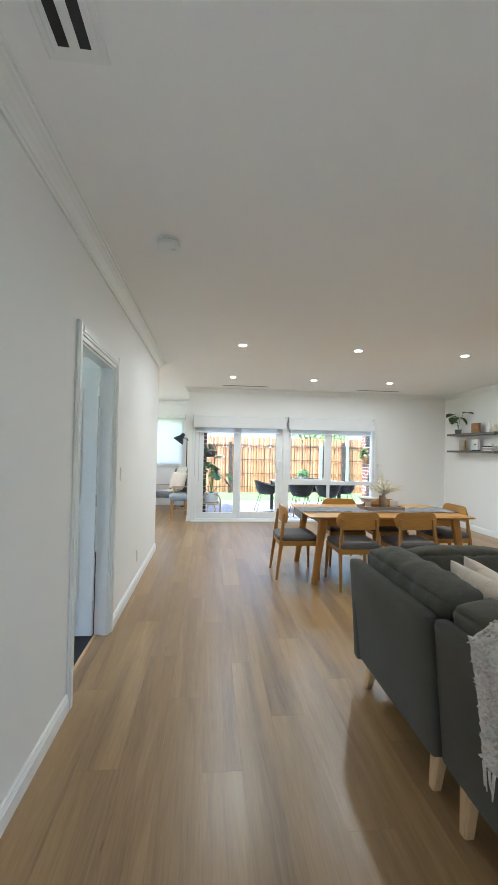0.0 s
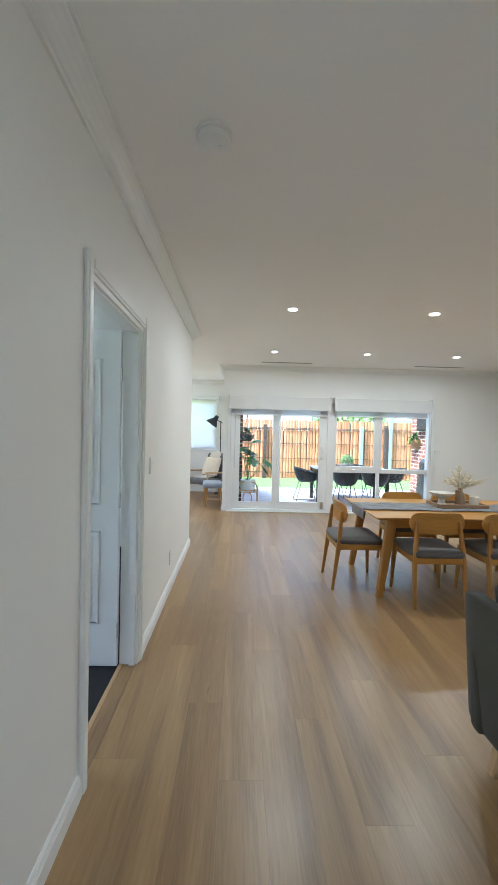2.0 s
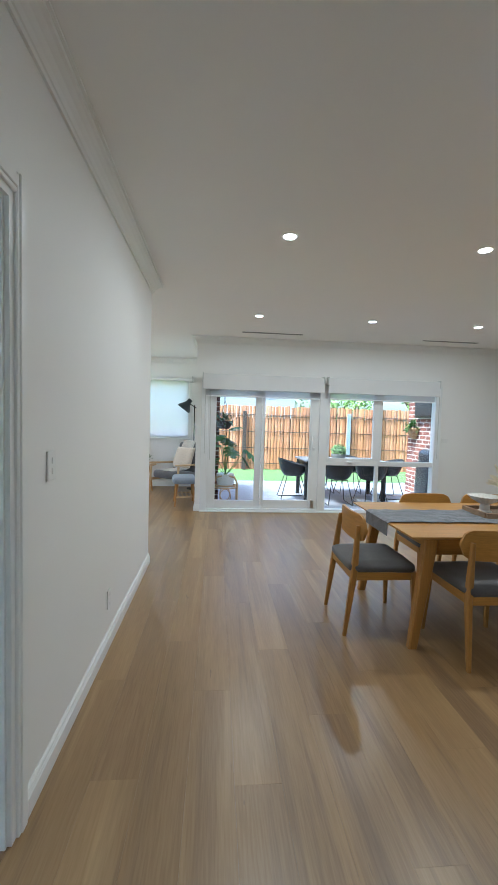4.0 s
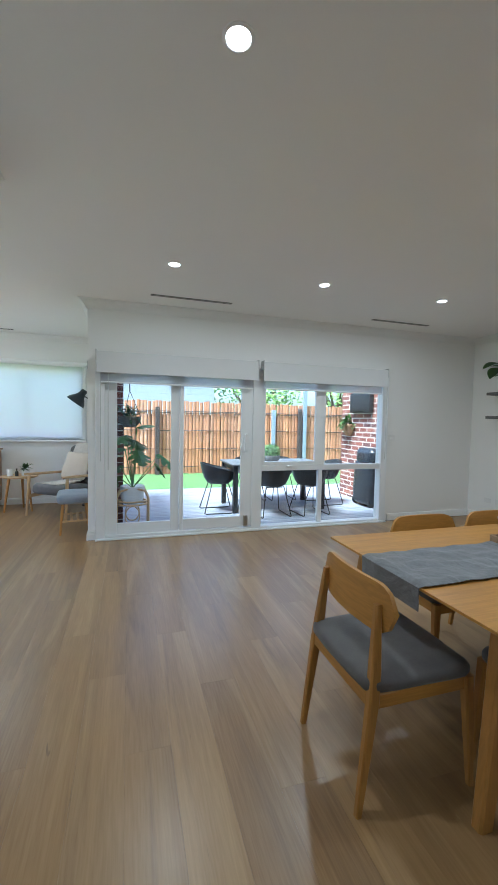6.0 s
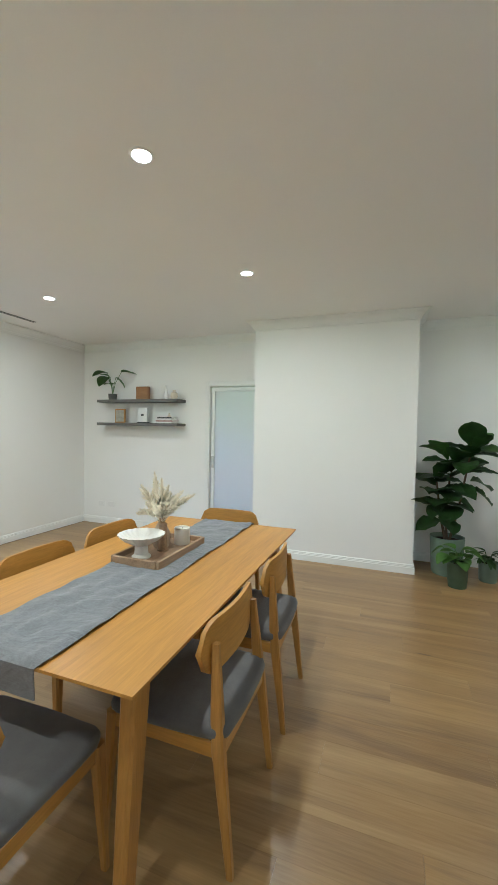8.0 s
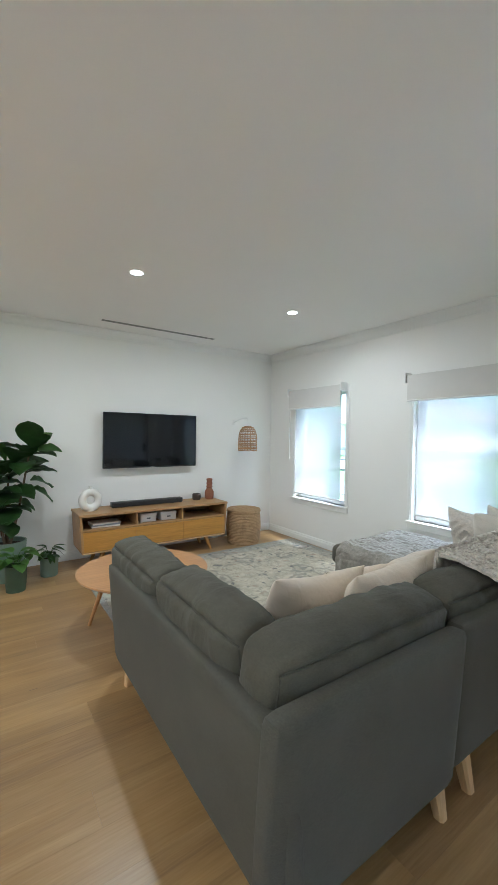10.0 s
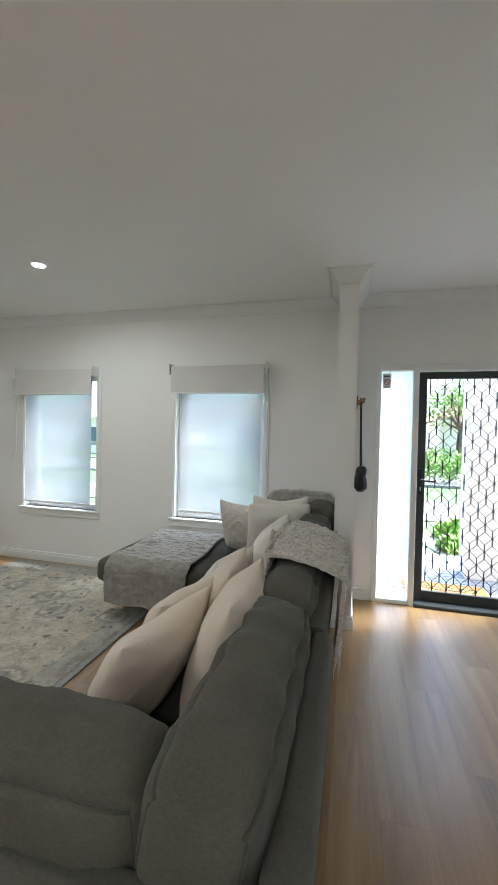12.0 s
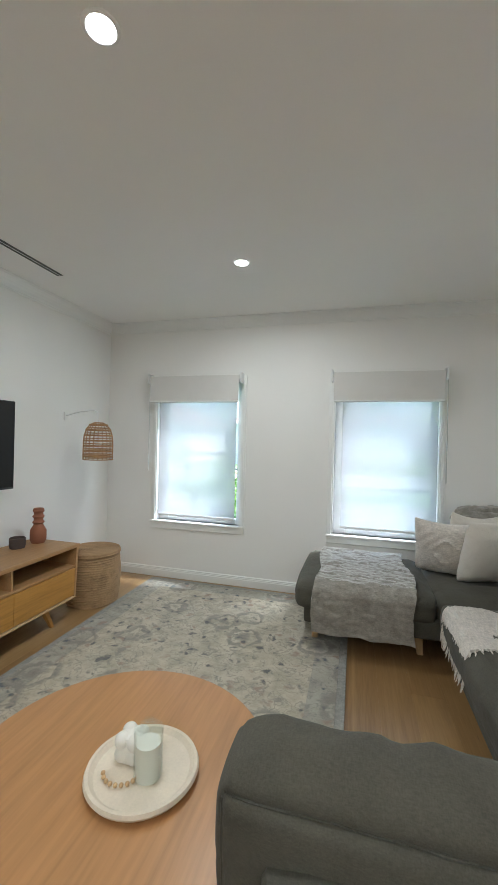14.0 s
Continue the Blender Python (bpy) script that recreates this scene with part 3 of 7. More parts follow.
for line in ([(-0.34, 2.37), (-0.34, -0.48)],
             [(1.12, -0.48), (1.26, -0.48), (1.26, 0.12), (1.40, 0.12), (1.40, -0.48), (5.45, -0.48), (5.45, 3.35), (4.95, 3.35), (4.95, 5.10), (5.45, 5.10)],
             [(5.45, 5.975), (5.45, 8.05), (3.97, 8.05)],
             [(0.07, 8.05), (-0.02, 8.05), (-0.02, 10.30), (-3.50, 10.30), (-3.50, 5.80), (-0.34, 5.80), (-0.34, 3.345)]):
    setting("baseboard", sweep(line, SKIRT), TRIM, "white moulded skirting board")


def architrave(name, axis, a, b, top, face, out, w=0.065, bottom=0.0, sill=False):
    """Moulded trim around an opening on a wall face; out is the way it stands proud (+1 or -1)."""
    bm = bmesh.new()
    d0, d1 = sorted((face, face + out * 0.016)), sorted((face, face + out * 0.021))

    def bar(u0, u1, z0, z1):
        for (p, q), inset in ((d0, 0.0), (d1, 0.014)):
            uu0, uu1, zz0, zz1 = u0 + inset, u1 - inset, z0, z1
            if u1 - u0 > z1 - z0:
                uu0, uu1, zz0, zz1 = u0, u1, z0 + inset, z1 - inset
            if axis == "x":
                add_box(bm, uu0, p, zz0, uu1, q, zz1, 0.003, 1)
            else:
                add_box(bm, p, uu0, zz0, q, uu1, zz1, 0.003, 1)
    bar(a - w, a, bottom, top + w)
    bar(b, b + w, bottom, top + w)
    bar(a, b, top, top + w)
    if sill:
        bar(a - w, b + w, bottom - w, bottom)
    return setting(name, bm, TRIM, "white moulded architrave")


# hall doorway: lining, trim and the open panelled door
architrave("door_1", "y", 2.43, 3.28, 2.09, -0.34, 1)
lining = bmesh.new()
add_box(lining, -0.445, 2.43, 0, -0.335, 2.455, 2.09)
add_box(lining, -0.445, 3.255, 0, -0.335, 3.28, 2.09)
add_box(lining, -0.445, 2.455, 2.065, -0.335, 3.255, 2.09)
add_box(lining, -0.385, 2.455, 0, -0.350, 2.467, 2.065)
add_box(lining, -0.385, 3.243, 0, -0.350, 3.255, 2.065)
add_box(lining, -0.385, 2.467, 2.053, -0.350, 3.243, 2.065)
setting("trim", lining, TRIM, "white door lining with stops")
setting("threshold_1", box(-0.447, 2.455, -0.011, -0.425, 3.255, 0.006, 0.002, 1), OAK_PALE, "thin timber threshold strip")


def panel_door():
    d = thing("panel_door", "open white moulded four-panel bedroom door", "door", -0.451, 3.250, 0.012)
    part("door_leaf", box(-0.80, -0.035, 0, 0, 0, 2.045, 0.002, 1), DOORP, d)
    for x0, x1 in ((-0.68, -0.44), (-0.36, -0.12)):
        for z0, z1 in ((0.27, 0.83), (1.00, 1.87)):
            bm = bmesh.new()
            add_tube(bm, [(x0, -0.0355, z0), (x1, -0.0355, z0), (x1, -0.0355, z1), (x0, -0.0355, z1)], 0.010, 8, closed=True)
            add_box(bm, x0 + 0.035, -0.043, z0 + 0.035, x1 - 0.035, -0.030, z1 - 0.035, 0.007, 2)
            part("panel", bm, DOORP, d, "raised moulded panel", True)
    for z in (0.22, 1.02, 1.78):
        bm = tube([(0.004, -0.030, z - 0.045), (0.004, -0.030, z + 0.045)], 0.006, 8)
        add_box(bm, -0.003, -0.035, z - 0.045, 0.0006, 0, z + 0.045)
        part("hinge", bm, STEEL, d, "small steel butt hinge")
    h = part("door_handle", tube([(-0.745, -0.035, 1.0), (-0.745, -0.085, 1.0), (-0.64, -0.088, 1.0)], 0.009, 10), STEEL, d, "steel lever handle", True)
    part("rose", lathe([(0, 0), (0.026, 0), (0.026, 0.008), (0, 0.008)], 20), STEEL, h, m=pose(-0.745, -0.035, 1.0, 90))
    return d


panel_door()

# frosted sliding door to the laundry
architrave("door_2", "y", 5.16, 5.91, 2.03, 5.45, -1)
fd = thing("frosted_door", "white framed door with one frosted glass panel", "door", 5.50, 5.16, 0)
for nm, a, b, c, d in (("stile", 0.02, 0.07, 0.01, 2.02), ("stile", 0.69, 0.74, 0.01, 2.02), ("rail", 0.07, 0.69, 1.97, 2.02), ("rail", 0.07, 0.69, 0.01, 0.09)):
    part(nm, box(-0.02, a, c, 0.02, b, d, 0.003, 1), ALU, fd)
part("pane", box(-0.004, 0.07, 0.09, 0.004, 0.69, 1.97), FROST, fd, "frosted glass panel")
part("latch", box(-0.030, 0.69, 0.93, -0.018, 0.735, 1.09, 0.004, 1), STEEL, fd, "recessed steel latch plate")


# ---------------------------------------------------------------- glazed wall to the deck
def bars(name, rows, y0, y1, mat, parent, label=""):
    for x0, z0, x1, z1 in rows:
        part(name, box(x0, y0, z0, x1, y1, z1, 0.004, 1), mat, parent, label)


slider = new("window_1")
tagged(slider, "white aluminium sliding door beside a fixed window", "window", "", "structure")
bars("window_frame", [(0.06, 0.0, 0.16, 2.06), (1.905, 0.0, 2.035, 2.06), (3.80, 0.0, 3.90, 2.06), (0.16, 2.0, 1.905, 2.06), (2.035, 2.0, 3.80, 2.06),
                      (0.16, 0.0, 1.905, 0.05), (2.035, 0.0, 3.80, 0.045)], 7.995, 8.12, ALU, slider)
bars("sash_fixed", [(0.16, 0.05, 0.29, 2.0), (0.90, 0.05, 1.00, 2.0), (0.29, 0.05, 0.90, 0.17), (0.29, 1.94, 0.90, 2.0)], 8.055, 8.095, ALU, slider)
bars("sash_sliding", [(1.00, 0.06, 1.045, 2.0), (1.76, 0.06, 1.905, 2.0), (1.045, 0.06, 1.76, 0.19), (1.045, 1.94, 1.76, 2.0)], 8.01, 8.05, ALU, slider)
bars("transom", [(2.035, 0.755, 3.80, 0.83)], 8.02, 8.10, ALU, slider)
bars("mullion", [(2.855, 0.045, 2.91, 0.755)], 8.03, 8.09, ALU, slider)
bars("sash_awning", [(2.035, 0.83, 2.08, 2.0), (2.79, 0.83, 2.91, 2.0), (2.08, 0.83, 2.79, 0.875), (2.08, 1.95, 2.79, 2.0)], 8.02, 8.07, ALU, slider)
bars("mullion", [(2.91, 0.83, 2.94, 2.0)], 8.03, 8.09, ALU, slider)
for x0, z0, x1, z1, y in ((0.29, 0.17, 0.90, 1.94, 8.075), (1.045, 0.19, 1.76, 1.94, 8.03), (2.035, 0.045, 2.855, 0.755, 8.06), (2.91, 0.045, 3.80, 0.755, 8.06),
                          (2.08, 0.875, 2.79, 1.95, 8.045), (2.94, 0.83, 3.80, 2.0, 8.06)):
    g = part("pane", box(x0, y - 0.003, z0, x1, y + 0.003, z1), GLASS, slider, "clear glass pane")
    g.visible_shadow = False
hd = part("door_handle", tube([(1.835, 8.01, 1.02), (1.80, 7.965, 1.03), (1.795, 7.955, 1.12), (1.80, 7.965, 1.21), (1.835, 8.01, 1.22)], 0.011, 10), ALU, slider, "white pull handle", True)
part("back_plate", box(1.805, 8.0, 0.99, 1.865, 8.01, 1.25, 0.006, 2), ALU, hd)
part("foot_lock", box(1.80, 7.985, 0.07, 1.855, 8.01, 0.20, 0.006, 2), STEEL, slider, "steel foot bolt")
part("winder", box(2.38, 7.985, 0.80, 2.46, 8.02, 0.825, 0.008, 2), ALU, slider, "white awning winder")
tl = part("floor_track", box(0.06, 7.965, 0.0, 3.90, 7.995, 0.022, 0.004, 1), ALU, slider)


def roller_blind(x0, x1, y, ztop, zhem, zsheer, out, chain_z, label, chain_side=1, sheer_sheet=True):
    """A double roller blind on a wall; out is the way into the room."""
    b = thing("roller_blind", label, "blind", (x0 + x1) / 2, y, ztop, group="roller blinds")
    w = (x1 - x0) / 2
    o = lambda a, c: tuple(sorted((out * a, out * c)))
    p, q = o(0.095, 0.100)
    part("blockout_sheet", box(-w + 0.02, p, zhem - ztop, w - 0.02, q, -0.02), BLOCK, b, "beige blockout fabric")
    p, q = o(0.088, 0.106)
    part("hem_bar", box(-w + 0.02, p, zhem - ztop - 0.018, w - 0.02, q, zhem - ztop, 0.006, 2), CASS, b)
    part("roller", tube([(-w + 0.015, out * 0.062, -0.045), (w - 0.015, out * 0.062, -0.045)], 0.034, 16), BLOCK, b, smooth=True)
    for s in (-1, 1):
        p, q = o(0.0, 0.115)
        part("bracket", box(s * w - 0.008, p, -0.095, s * w + 0.008, q, 0.01, 0.004, 1), CASS, b, "pale end bracket")
    if sheer_sheet:
        p, q = o(0.030, 0.032)
        part("sunscreen_sheet", box(-w + 0.055, p, zsheer - ztop, w - 0.10, q, -0.03), SHEER, b, "translucent sunscreen fabric")
        p, q = o(0.022, 0.038)
        part("sunscreen_hem", box(-w + 0.055, p, zsheer - ztop - 0.02, w - 0.10, q, zsheer - ztop, 0.006, 2), CASS, b)
    part("chain", tube([(chain_side * (w + 0.012), out * 0.05, -0.05), (chain_side * (w + 0.012), out * 0.05, chain_z - ztop)], 0.004, 6), CHAIN, b, "grey bead chain")
    return b


def cassette_blind(x0, x1, y, z0, z1, drop, chains, label):
    b = thing("roller_blind", label, "blind", (x0 + x1) / 2, y, z1, group="roller blinds")
    w = (x1 - x0) / 2
    part("cassette", box(-w, -0.115, z0 - z1, w, -0.105, 0, 0.003, 1), FASCIA, b, "white fabric faced fascia")
    part("roller", tube([(-w + 0.02, -0.055, -0.05), (w - 0.02, -0.055, -0.05)], 0.036, 16), CASS, b, smooth=True)
    for s in (-1, 1):
        part("bracket", box(s * w - 0.006, -0.118, -0.10, s * w + 0.006, 0, 0.02, 0.003, 1), CHAIN, b, "grey end bracket")
    part("sunscreen_sheet", box(-w + 0.04, -0.032, drop - z1, w - 0.04, -0.030, -0.03), SHEER, b, "translucent sunscreen fabric")
    part("sunscreen_hem", box(-w + 0.04, -0.040, drop - z1 - 0.02, w - 0.04, -0.022, drop - z1, 0.006, 2), CASS, b)
    for cx, cz in chains:
        part("chain", tube([(cx - (x0 + x1) / 2, -0.06, -0.05), (cx - (x0 + x1) / 2, -0.06, cz - z1)], 0.0045, 6), CHAIN, b, "grey bead chain")
    return b


cassette_blind(0.08, 1.93, 7.99, 1.885, 2.115, 1.80, [(0.12, 0.91), (0.20, 0.81)], "white double roller blind rolled up over the sliding door")
cassette_blind(2.00, 3.79, 7.99, 1.885, 2.115, 1.81, [(3.815, 0.90)], "white double roller blind rolled up over the fixed window")


# ---------------------------------------------------------------- street windows and entry
def street_window(name, a, b):
    w = new(name)
    tagged(w, "white sash window with a moulded surround", "window", "", "structure")
    bars("window_frame", [(a, 0.60, a + 0.05, 2.06), (b - 0.115, 0.60, b, 2.06), (a + 0.05, 2.0, b - 0.115, 2.06), (a + 0.05, 0.60, b - 0.115, 0.655)], -0.585, -0.53, ALU, w)
    bars("meeting_rail", [(a + 0.05, 1.30, b - 0.115, 1.34)], -0.575, -0.54, ALU, w)
    part("window_sill", box(a - 0.06, -0.535, 0.575, b + 0.06, -0.445, 0.60, 0.006, 2), TRIM, w)
    for z0, z1 in ((0.655, 1.30), (1.34, 2.0)):
        g = part("pane", box(a + 0.05, -0.56, z0, b - 0.115, -0.555, z1), GLASS, w, "clear glass pane")
        g.visible_shadow = False
    architrave("trim", "x", a, b, 2.06, -0.48, 1, 0.055, 0.575, False)
    setting("trim", box(a - 0.055, -0.48, 0.515, b + 0.055, -0.462, 0.575, 0.004, 1), TRIM, "white moulded trim below the sill")


street_window("window_2", 2.10, 3.00)
street_window("window_3", 3.92, 4.84)
roller_blind(2.06, 3.03, -0.46, 2.12, 1.85, 0.69, 1, 1.13, "beige double roller blind, sunscreen lowered over the window", -1)
roller_blind(3.90, 4.90, -0.46, 2.12, 1.85, 0.68, 1, 1.12, "beige double roller blind, sunscreen lowered over the window", 1)
sw = new("window_4")
tagged(sw, "wide white sliding window with a lowered blind", "window", "", "structure")
bars("window_frame", [(-2.05, 1.03, -1.99, 2.22), (-0.36, 1.03, -0.30, 2.22), (-1.99, 2.17, -0.36, 2.22), (-1.99, 1.03, -0.36, 1.08), (-1.20, 1.08, -1.16, 2.17)], 10.34, 10.40, ALU, sw)
g = part("pane", box(-1.99, 10.368, 1.08, -0.36, 10.374, 2.17), GLASS, sw, "clear glass pane")
g.visible_shadow = False
part("window_sill", box(-2.11, 10.24, 1.0, -0.24, 10.36, 1.03, 0.006, 2), TRIM, sw)
architrave("trim", "x", -2.05, -0.30, 2.22, 10.30, -1, 0.055, 1.03)
sb = thing("roller_blind", "sunscreen blind, brightened as if daylit, lowered over the sitting area window", "blind", -1.17, 10.28, 2.30, group="roller blinds")
part("roller", tube([(-0.94, -0.05, -0.05), (0.94, -0.05, -0.05)], 0.035, 16), CASS, sb, smooth=True)
part("sunscreen_sheet", box(-0.86, -0.004, -1.23, 0.86, -0.002, -0.03), SHEER_BRIGHT, sb, "translucent sunscreen fabric")
for s in (-1, 1):
    part("bracket", box(s * 0.95 - 0.008, -0.10, -0.10, s * 0.95 + 0.008, 0.02, 0.02, 0.003, 1), CHAIN, sb)

# entry: surround, sidelight, security screen door
en = new("door_3")
tagged(en, "white timber entry surround with a narrow sidelight", "door frame", "", "structure")
bars("jamb", [(1.045, 0.0, 1.09, 2.09), (0.735, 0.0, 0.785, 2.05), (-0.26, 0.0, -0.20, 2.09)], -0.585, -0.465, TRIM, en)
bars("head", [(-0.20, 2.035, 1.045, 2.09)], -0.585, -0.465, TRIM, en)
bars("sill", [(0.785, 0.0, 1.045, 0.035)], -0.585, -0.465, TRIM, en)
bars("threshold", [(-0.20, 0.0, 0.735, 0.03)], -0.60, -0.44, DARKFRAME, en)
g = part("pane", box(0.785, -0.53, 0.035, 1.045, -0.524, 2.035), GLASS, en, "narrow glass sidelight")
g.visible_shadow = False
# added translucent sheet; stands for the overbright wall seen through the clear pane
part("glare_sheet", box(0.787, -0.5225, 0.27, 1.043, -0.5215, 2.033), GLARE_SHEET, en, "white sheet added for the glare of the wall behind")
st = thing("sticker", "small white warning sticker with a red ring", "sticker", 0.995, -0.5195, 1.955)
part("backing", box(-0.035, 0, -0.065, 0.035, 0.0008, 0.065), PAPER, st)
ring = bmesh.new()
add_tube(ring, [(0.024 * math.cos(a), 0.0012, -0.01 + 0.024 * math.sin(a)) for a in [i * math.tau / 20 for i in range(20)]], 0.003, 6, closed=True)
add_tube(ring, [(-0.017, 0.0012, -0.027), (0.017, 0.0012, 0.007)], 0.0025, 6)
part("ring", ring, RED, st)
part("bar", box(-0.026, 0.0009, 0.036, 0.026, 0.0014, 0.046), INK, st)
part("bar", box(-0.026, 0.0009, -0.056, 0.026, 0.0014, -0.048), INK, st)

sd = thing("security_door", "charcoal security screen door with a cube pattern grille", "door", -0.20, -0.555, 0.03)
W, HD = 0.935, 2.0
for nm, a, b, c, d in (("stile", 0, 0, 0.075, HD), ("stile", W - 0.075, 0, W, HD), ("rail", 0.075, HD - 0.06, W - 0.075, HD), ("rail", 0.075, 0, W - 0.075, 0.09)):
    part(nm, box(a, -0.018, b, c, 0.018, d, 0.004, 1), DARKFRAME, sd)
COL, PITCH, BAR = 0.0575, 0.234, 0.0625      # column spacing, node spacing up a column, half a bar
GX0, GX1, GZ0, GZ1 = 0.073, W - 0.073, 0.088, HD - 0.058
grille = bmesh.new()
knob = bmesh.new()


def grille_wire(x0, z0, x1, z1):
    """A thin diagonal wire, cut off at the door's frame."""
    if not (GX0 < x0 < GX1 and GX0 - 0.03 < x1 < GX1 + 0.03):
        return
    if z0 < GZ0 or z0 > GZ1:
        return
    f = 1.0
    for v, a, lo, hi in ((x1 - x0, x0, GX0, GX1), (z1 - z0, z0, GZ0, GZ1)):
        if a + v > hi:
            f = min(f, (hi - a) / v)
        if a + v < lo:
            f = min(f, (lo - a) / v)
    add_tube(grille, [(x0, 0, z0), (x0 + (x1 - x0) * f, 0, z0 + (z1 - z0) * f)], 0.0026, 5)


for i in range(int((GX1 - GX0) / COL) + 1):
    xs = GX0 + 0.012 + i * COL
    if xs > GX1 - 0.003:
        break
    node = GZ0 + 0.03 - (PITCH / 2 if i % 2 else 0)
    while node - BAR < GZ1:
        lo, hi = max(node - BAR, GZ0), min(node + BAR, GZ1)
        if hi > lo:
            add_box(grille, xs - 0.0042, -0.004, lo, xs + 0.0042, 0.004, hi)
        if GZ0 < node < GZ1:
            add_box(knob, xs - 0.0085, -0.007, node - 0.0075, xs + 0.0085, 0.007, node + 0.0075)
        for e in (-1, 1):
            for q in (-1, 1):
                grille_wire(xs, node + q * BAR, xs + e * COL, node + q * PITCH / 2)
        node += PITCH
part("grille", grille, BLACKM, sd, "black wire grille")
part("studs", knob, BLACKM, sd)
lk = part("lock_case", box(W - 0.058, 0.018, 0.93, W - 0.018, 0.032, 1.16, 0.004, 1), BLACK, sd)
part("lever", tube([(W - 0.038, 0.03, 1.06), (W - 0.038, 0.065, 1.06), (W - 0.14, 0.068, 1.055)], 0.009, 8), BLACK, lk, "black lever handle", True)
part("thumb_turn", box(W - 0.043, 0.032, 0.965, W - 0.033, 0.048, 1.0, 0.003, 1), STEEL, lk)


# ---------------------------------------------------------------- lamps and ceiling fittings
def downlight(x, y):
    d = thing("downlight", "lit round recessed ceiling downlight with white rim", "ceiling light", x, y, H, group="downlights")
    part("rim", lathe([(0.042, 0.001), (0.042, -0.003), (0.046, -0.006), (0.056, -0.003), (0.058, 0.0)], 28), TRIM, d, smooth=True)
    part("lens", lathe([(0, -0.0015), (0.042, -0.0015)], 24), DOWN, d)
    lamp = bpy.data.lights.new("downlight_lamp", "AREA")
    lamp.shape = "DISK"
    lamp.size = 0.085
    lamp.energy = LAMP_W
    lamp.color = (1.0, 0.93, 0.83)
    lo = new("downlight_lamp", lamp)
    lo.location = (x, y, H - 0.009)


for p in DOWNLIGHTS:
    downlight(*p)


def slot_vent(x0, y0, x1, y1):
    v = thing("ceiling_vent", "long narrow white slot diffuser set in the ceiling", "air vent", (x0 + x1) / 2, (y0 + y1) / 2, H, group="slot diffusers")
    a, b = (x1 - x0) / 2, (y1 - y0) / 2
    along_x = a > b
    part("backing", box(-a + 0.004, -b + 0.004, -0.0045, a - 0.004, b - 0.004, 0.001), BLACK, v, "dark slot")
    for s in (-1, 1):
        if along_x:
            part("flange", box(-a, s * b - 0.006, -0.003, a, s * b + 0.006, 0.001), TRIM, v)
        else:
            part("flange", box(s * a - 0.006, -b, -0.003, s * a + 0.006, b, 0.001), TRIM, v)
    part("blade", box(-a, -0.003, -0.005, a, 0.003, 0.001) if along_x else box(-0.003, -b, -0.005, 0.003, b, 0.001), TRIM, v)


slot_vent(0.63, 7.585, 1.51, 7.645)
slot_vent(3.32, 7.585, 4.18, 7.645)
slot_vent(4.99, 0.78, 5.05, 2.17)
slot_vent(-1.95, 9.98, -1.22, 10.04)
rv = thing("ceiling_vent", "white framed return air grille with two dark slots", "air vent", -0.035, 1.13, H)
part("frame", box(-0.095, -0.29, -0.006, 0.095, 0.29, 0.001, 0.003, 1), TRIM, rv)
part("inner_frame", box(-0.072, -0.265, -0.011, 0.072, 0.265, -0.005, 0.003, 1), TRIM, rv)
for s in (-0.033, 0.033):
    part("slot", box(s - 0.017, -0.235, -0.0125, s + 0.017, 0.235, -0.0105), BLACK, rv, "dark slot")
sm = thing("smoke_alarm", "round white smoke alarm on the ceiling", "smoke alarm", 0.135, 2.49, H)
part("base", lathe([(0.075, 0.0), (0.075, -0.012), (0.068, -0.014), (0, -0.014)], 32), WHITEC, sm, smooth=True)
part("body", lathe([(0.066, -0.014), (0.069, -0.022), (0.066, -0.040), (0.050, -0.050), (0, -0.052)], 32), WHITEC, sm, smooth=True)
part("test_button", lathe([(0.014, -0.048), (0.014, -0.055), (0, -0.056)], 16, cx=0.03), CASS, sm)


def plate(name, label, cat, x, y, z, rz, w=0.072, h=0.115, bits=()):
    p = thing(name, label, cat, x, y, z, rz)
    part("cover", box(-w / 2, -0.009, -h / 2, w / 2, 0, h / 2, 0.003, 2), WHITEC, p)
    for bx, bz, bw, bh in bits:
        part("rocker", box(bx - bw / 2, -0.013, bz - bh / 2, bx + bw / 2, -0.008, bz + bh / 2, 0.002, 1), WHITEC, p)


plate("light_switch", "white upright light switch on the hall wall", "light switch", -0.34, 3.555, 1.22, 90, bits=((0, 0.02, 0.012, 0.024), (0, -0.02, 0.012, 0.024)))
plate("power_outlet", "white double power outlet low on the wall", "power outlet", -0.34, 4.40, 0.30, 90, bits=((0, 0.03, 0.012, 0.02), (0, -0.03, 0.012, 0.02)))
plate("power_outlet", "white double power outlet low on the wall", "power outlet", 5.45, 7.70, 0.30, -90, 0.115, 0.072, bits=((0.03, 0.0, 0.014, 0.02), (-0.03, 0.0, 0.014, 0.02)))
plate("power_outlet", "white data and power outlet low on the wall", "power outlet", 5.45, 7.52, 0.30, -90, 0.115, 0.072, bits=((0.03, 0.0, 0.014, 0.02), (-0.03, 0.0, 0.02, 0.02)))
plate("light_switch", "white wide light switch beside the glazed door", "light switch", 4.0, 8.05, 1.19, 0, 0.115, 0.072, bits=((0.03, 0.0, 0.014, 0.02), (0, 0, 0.014, 0.02), (-0.03, 0.0, 0.014, 0.02)))


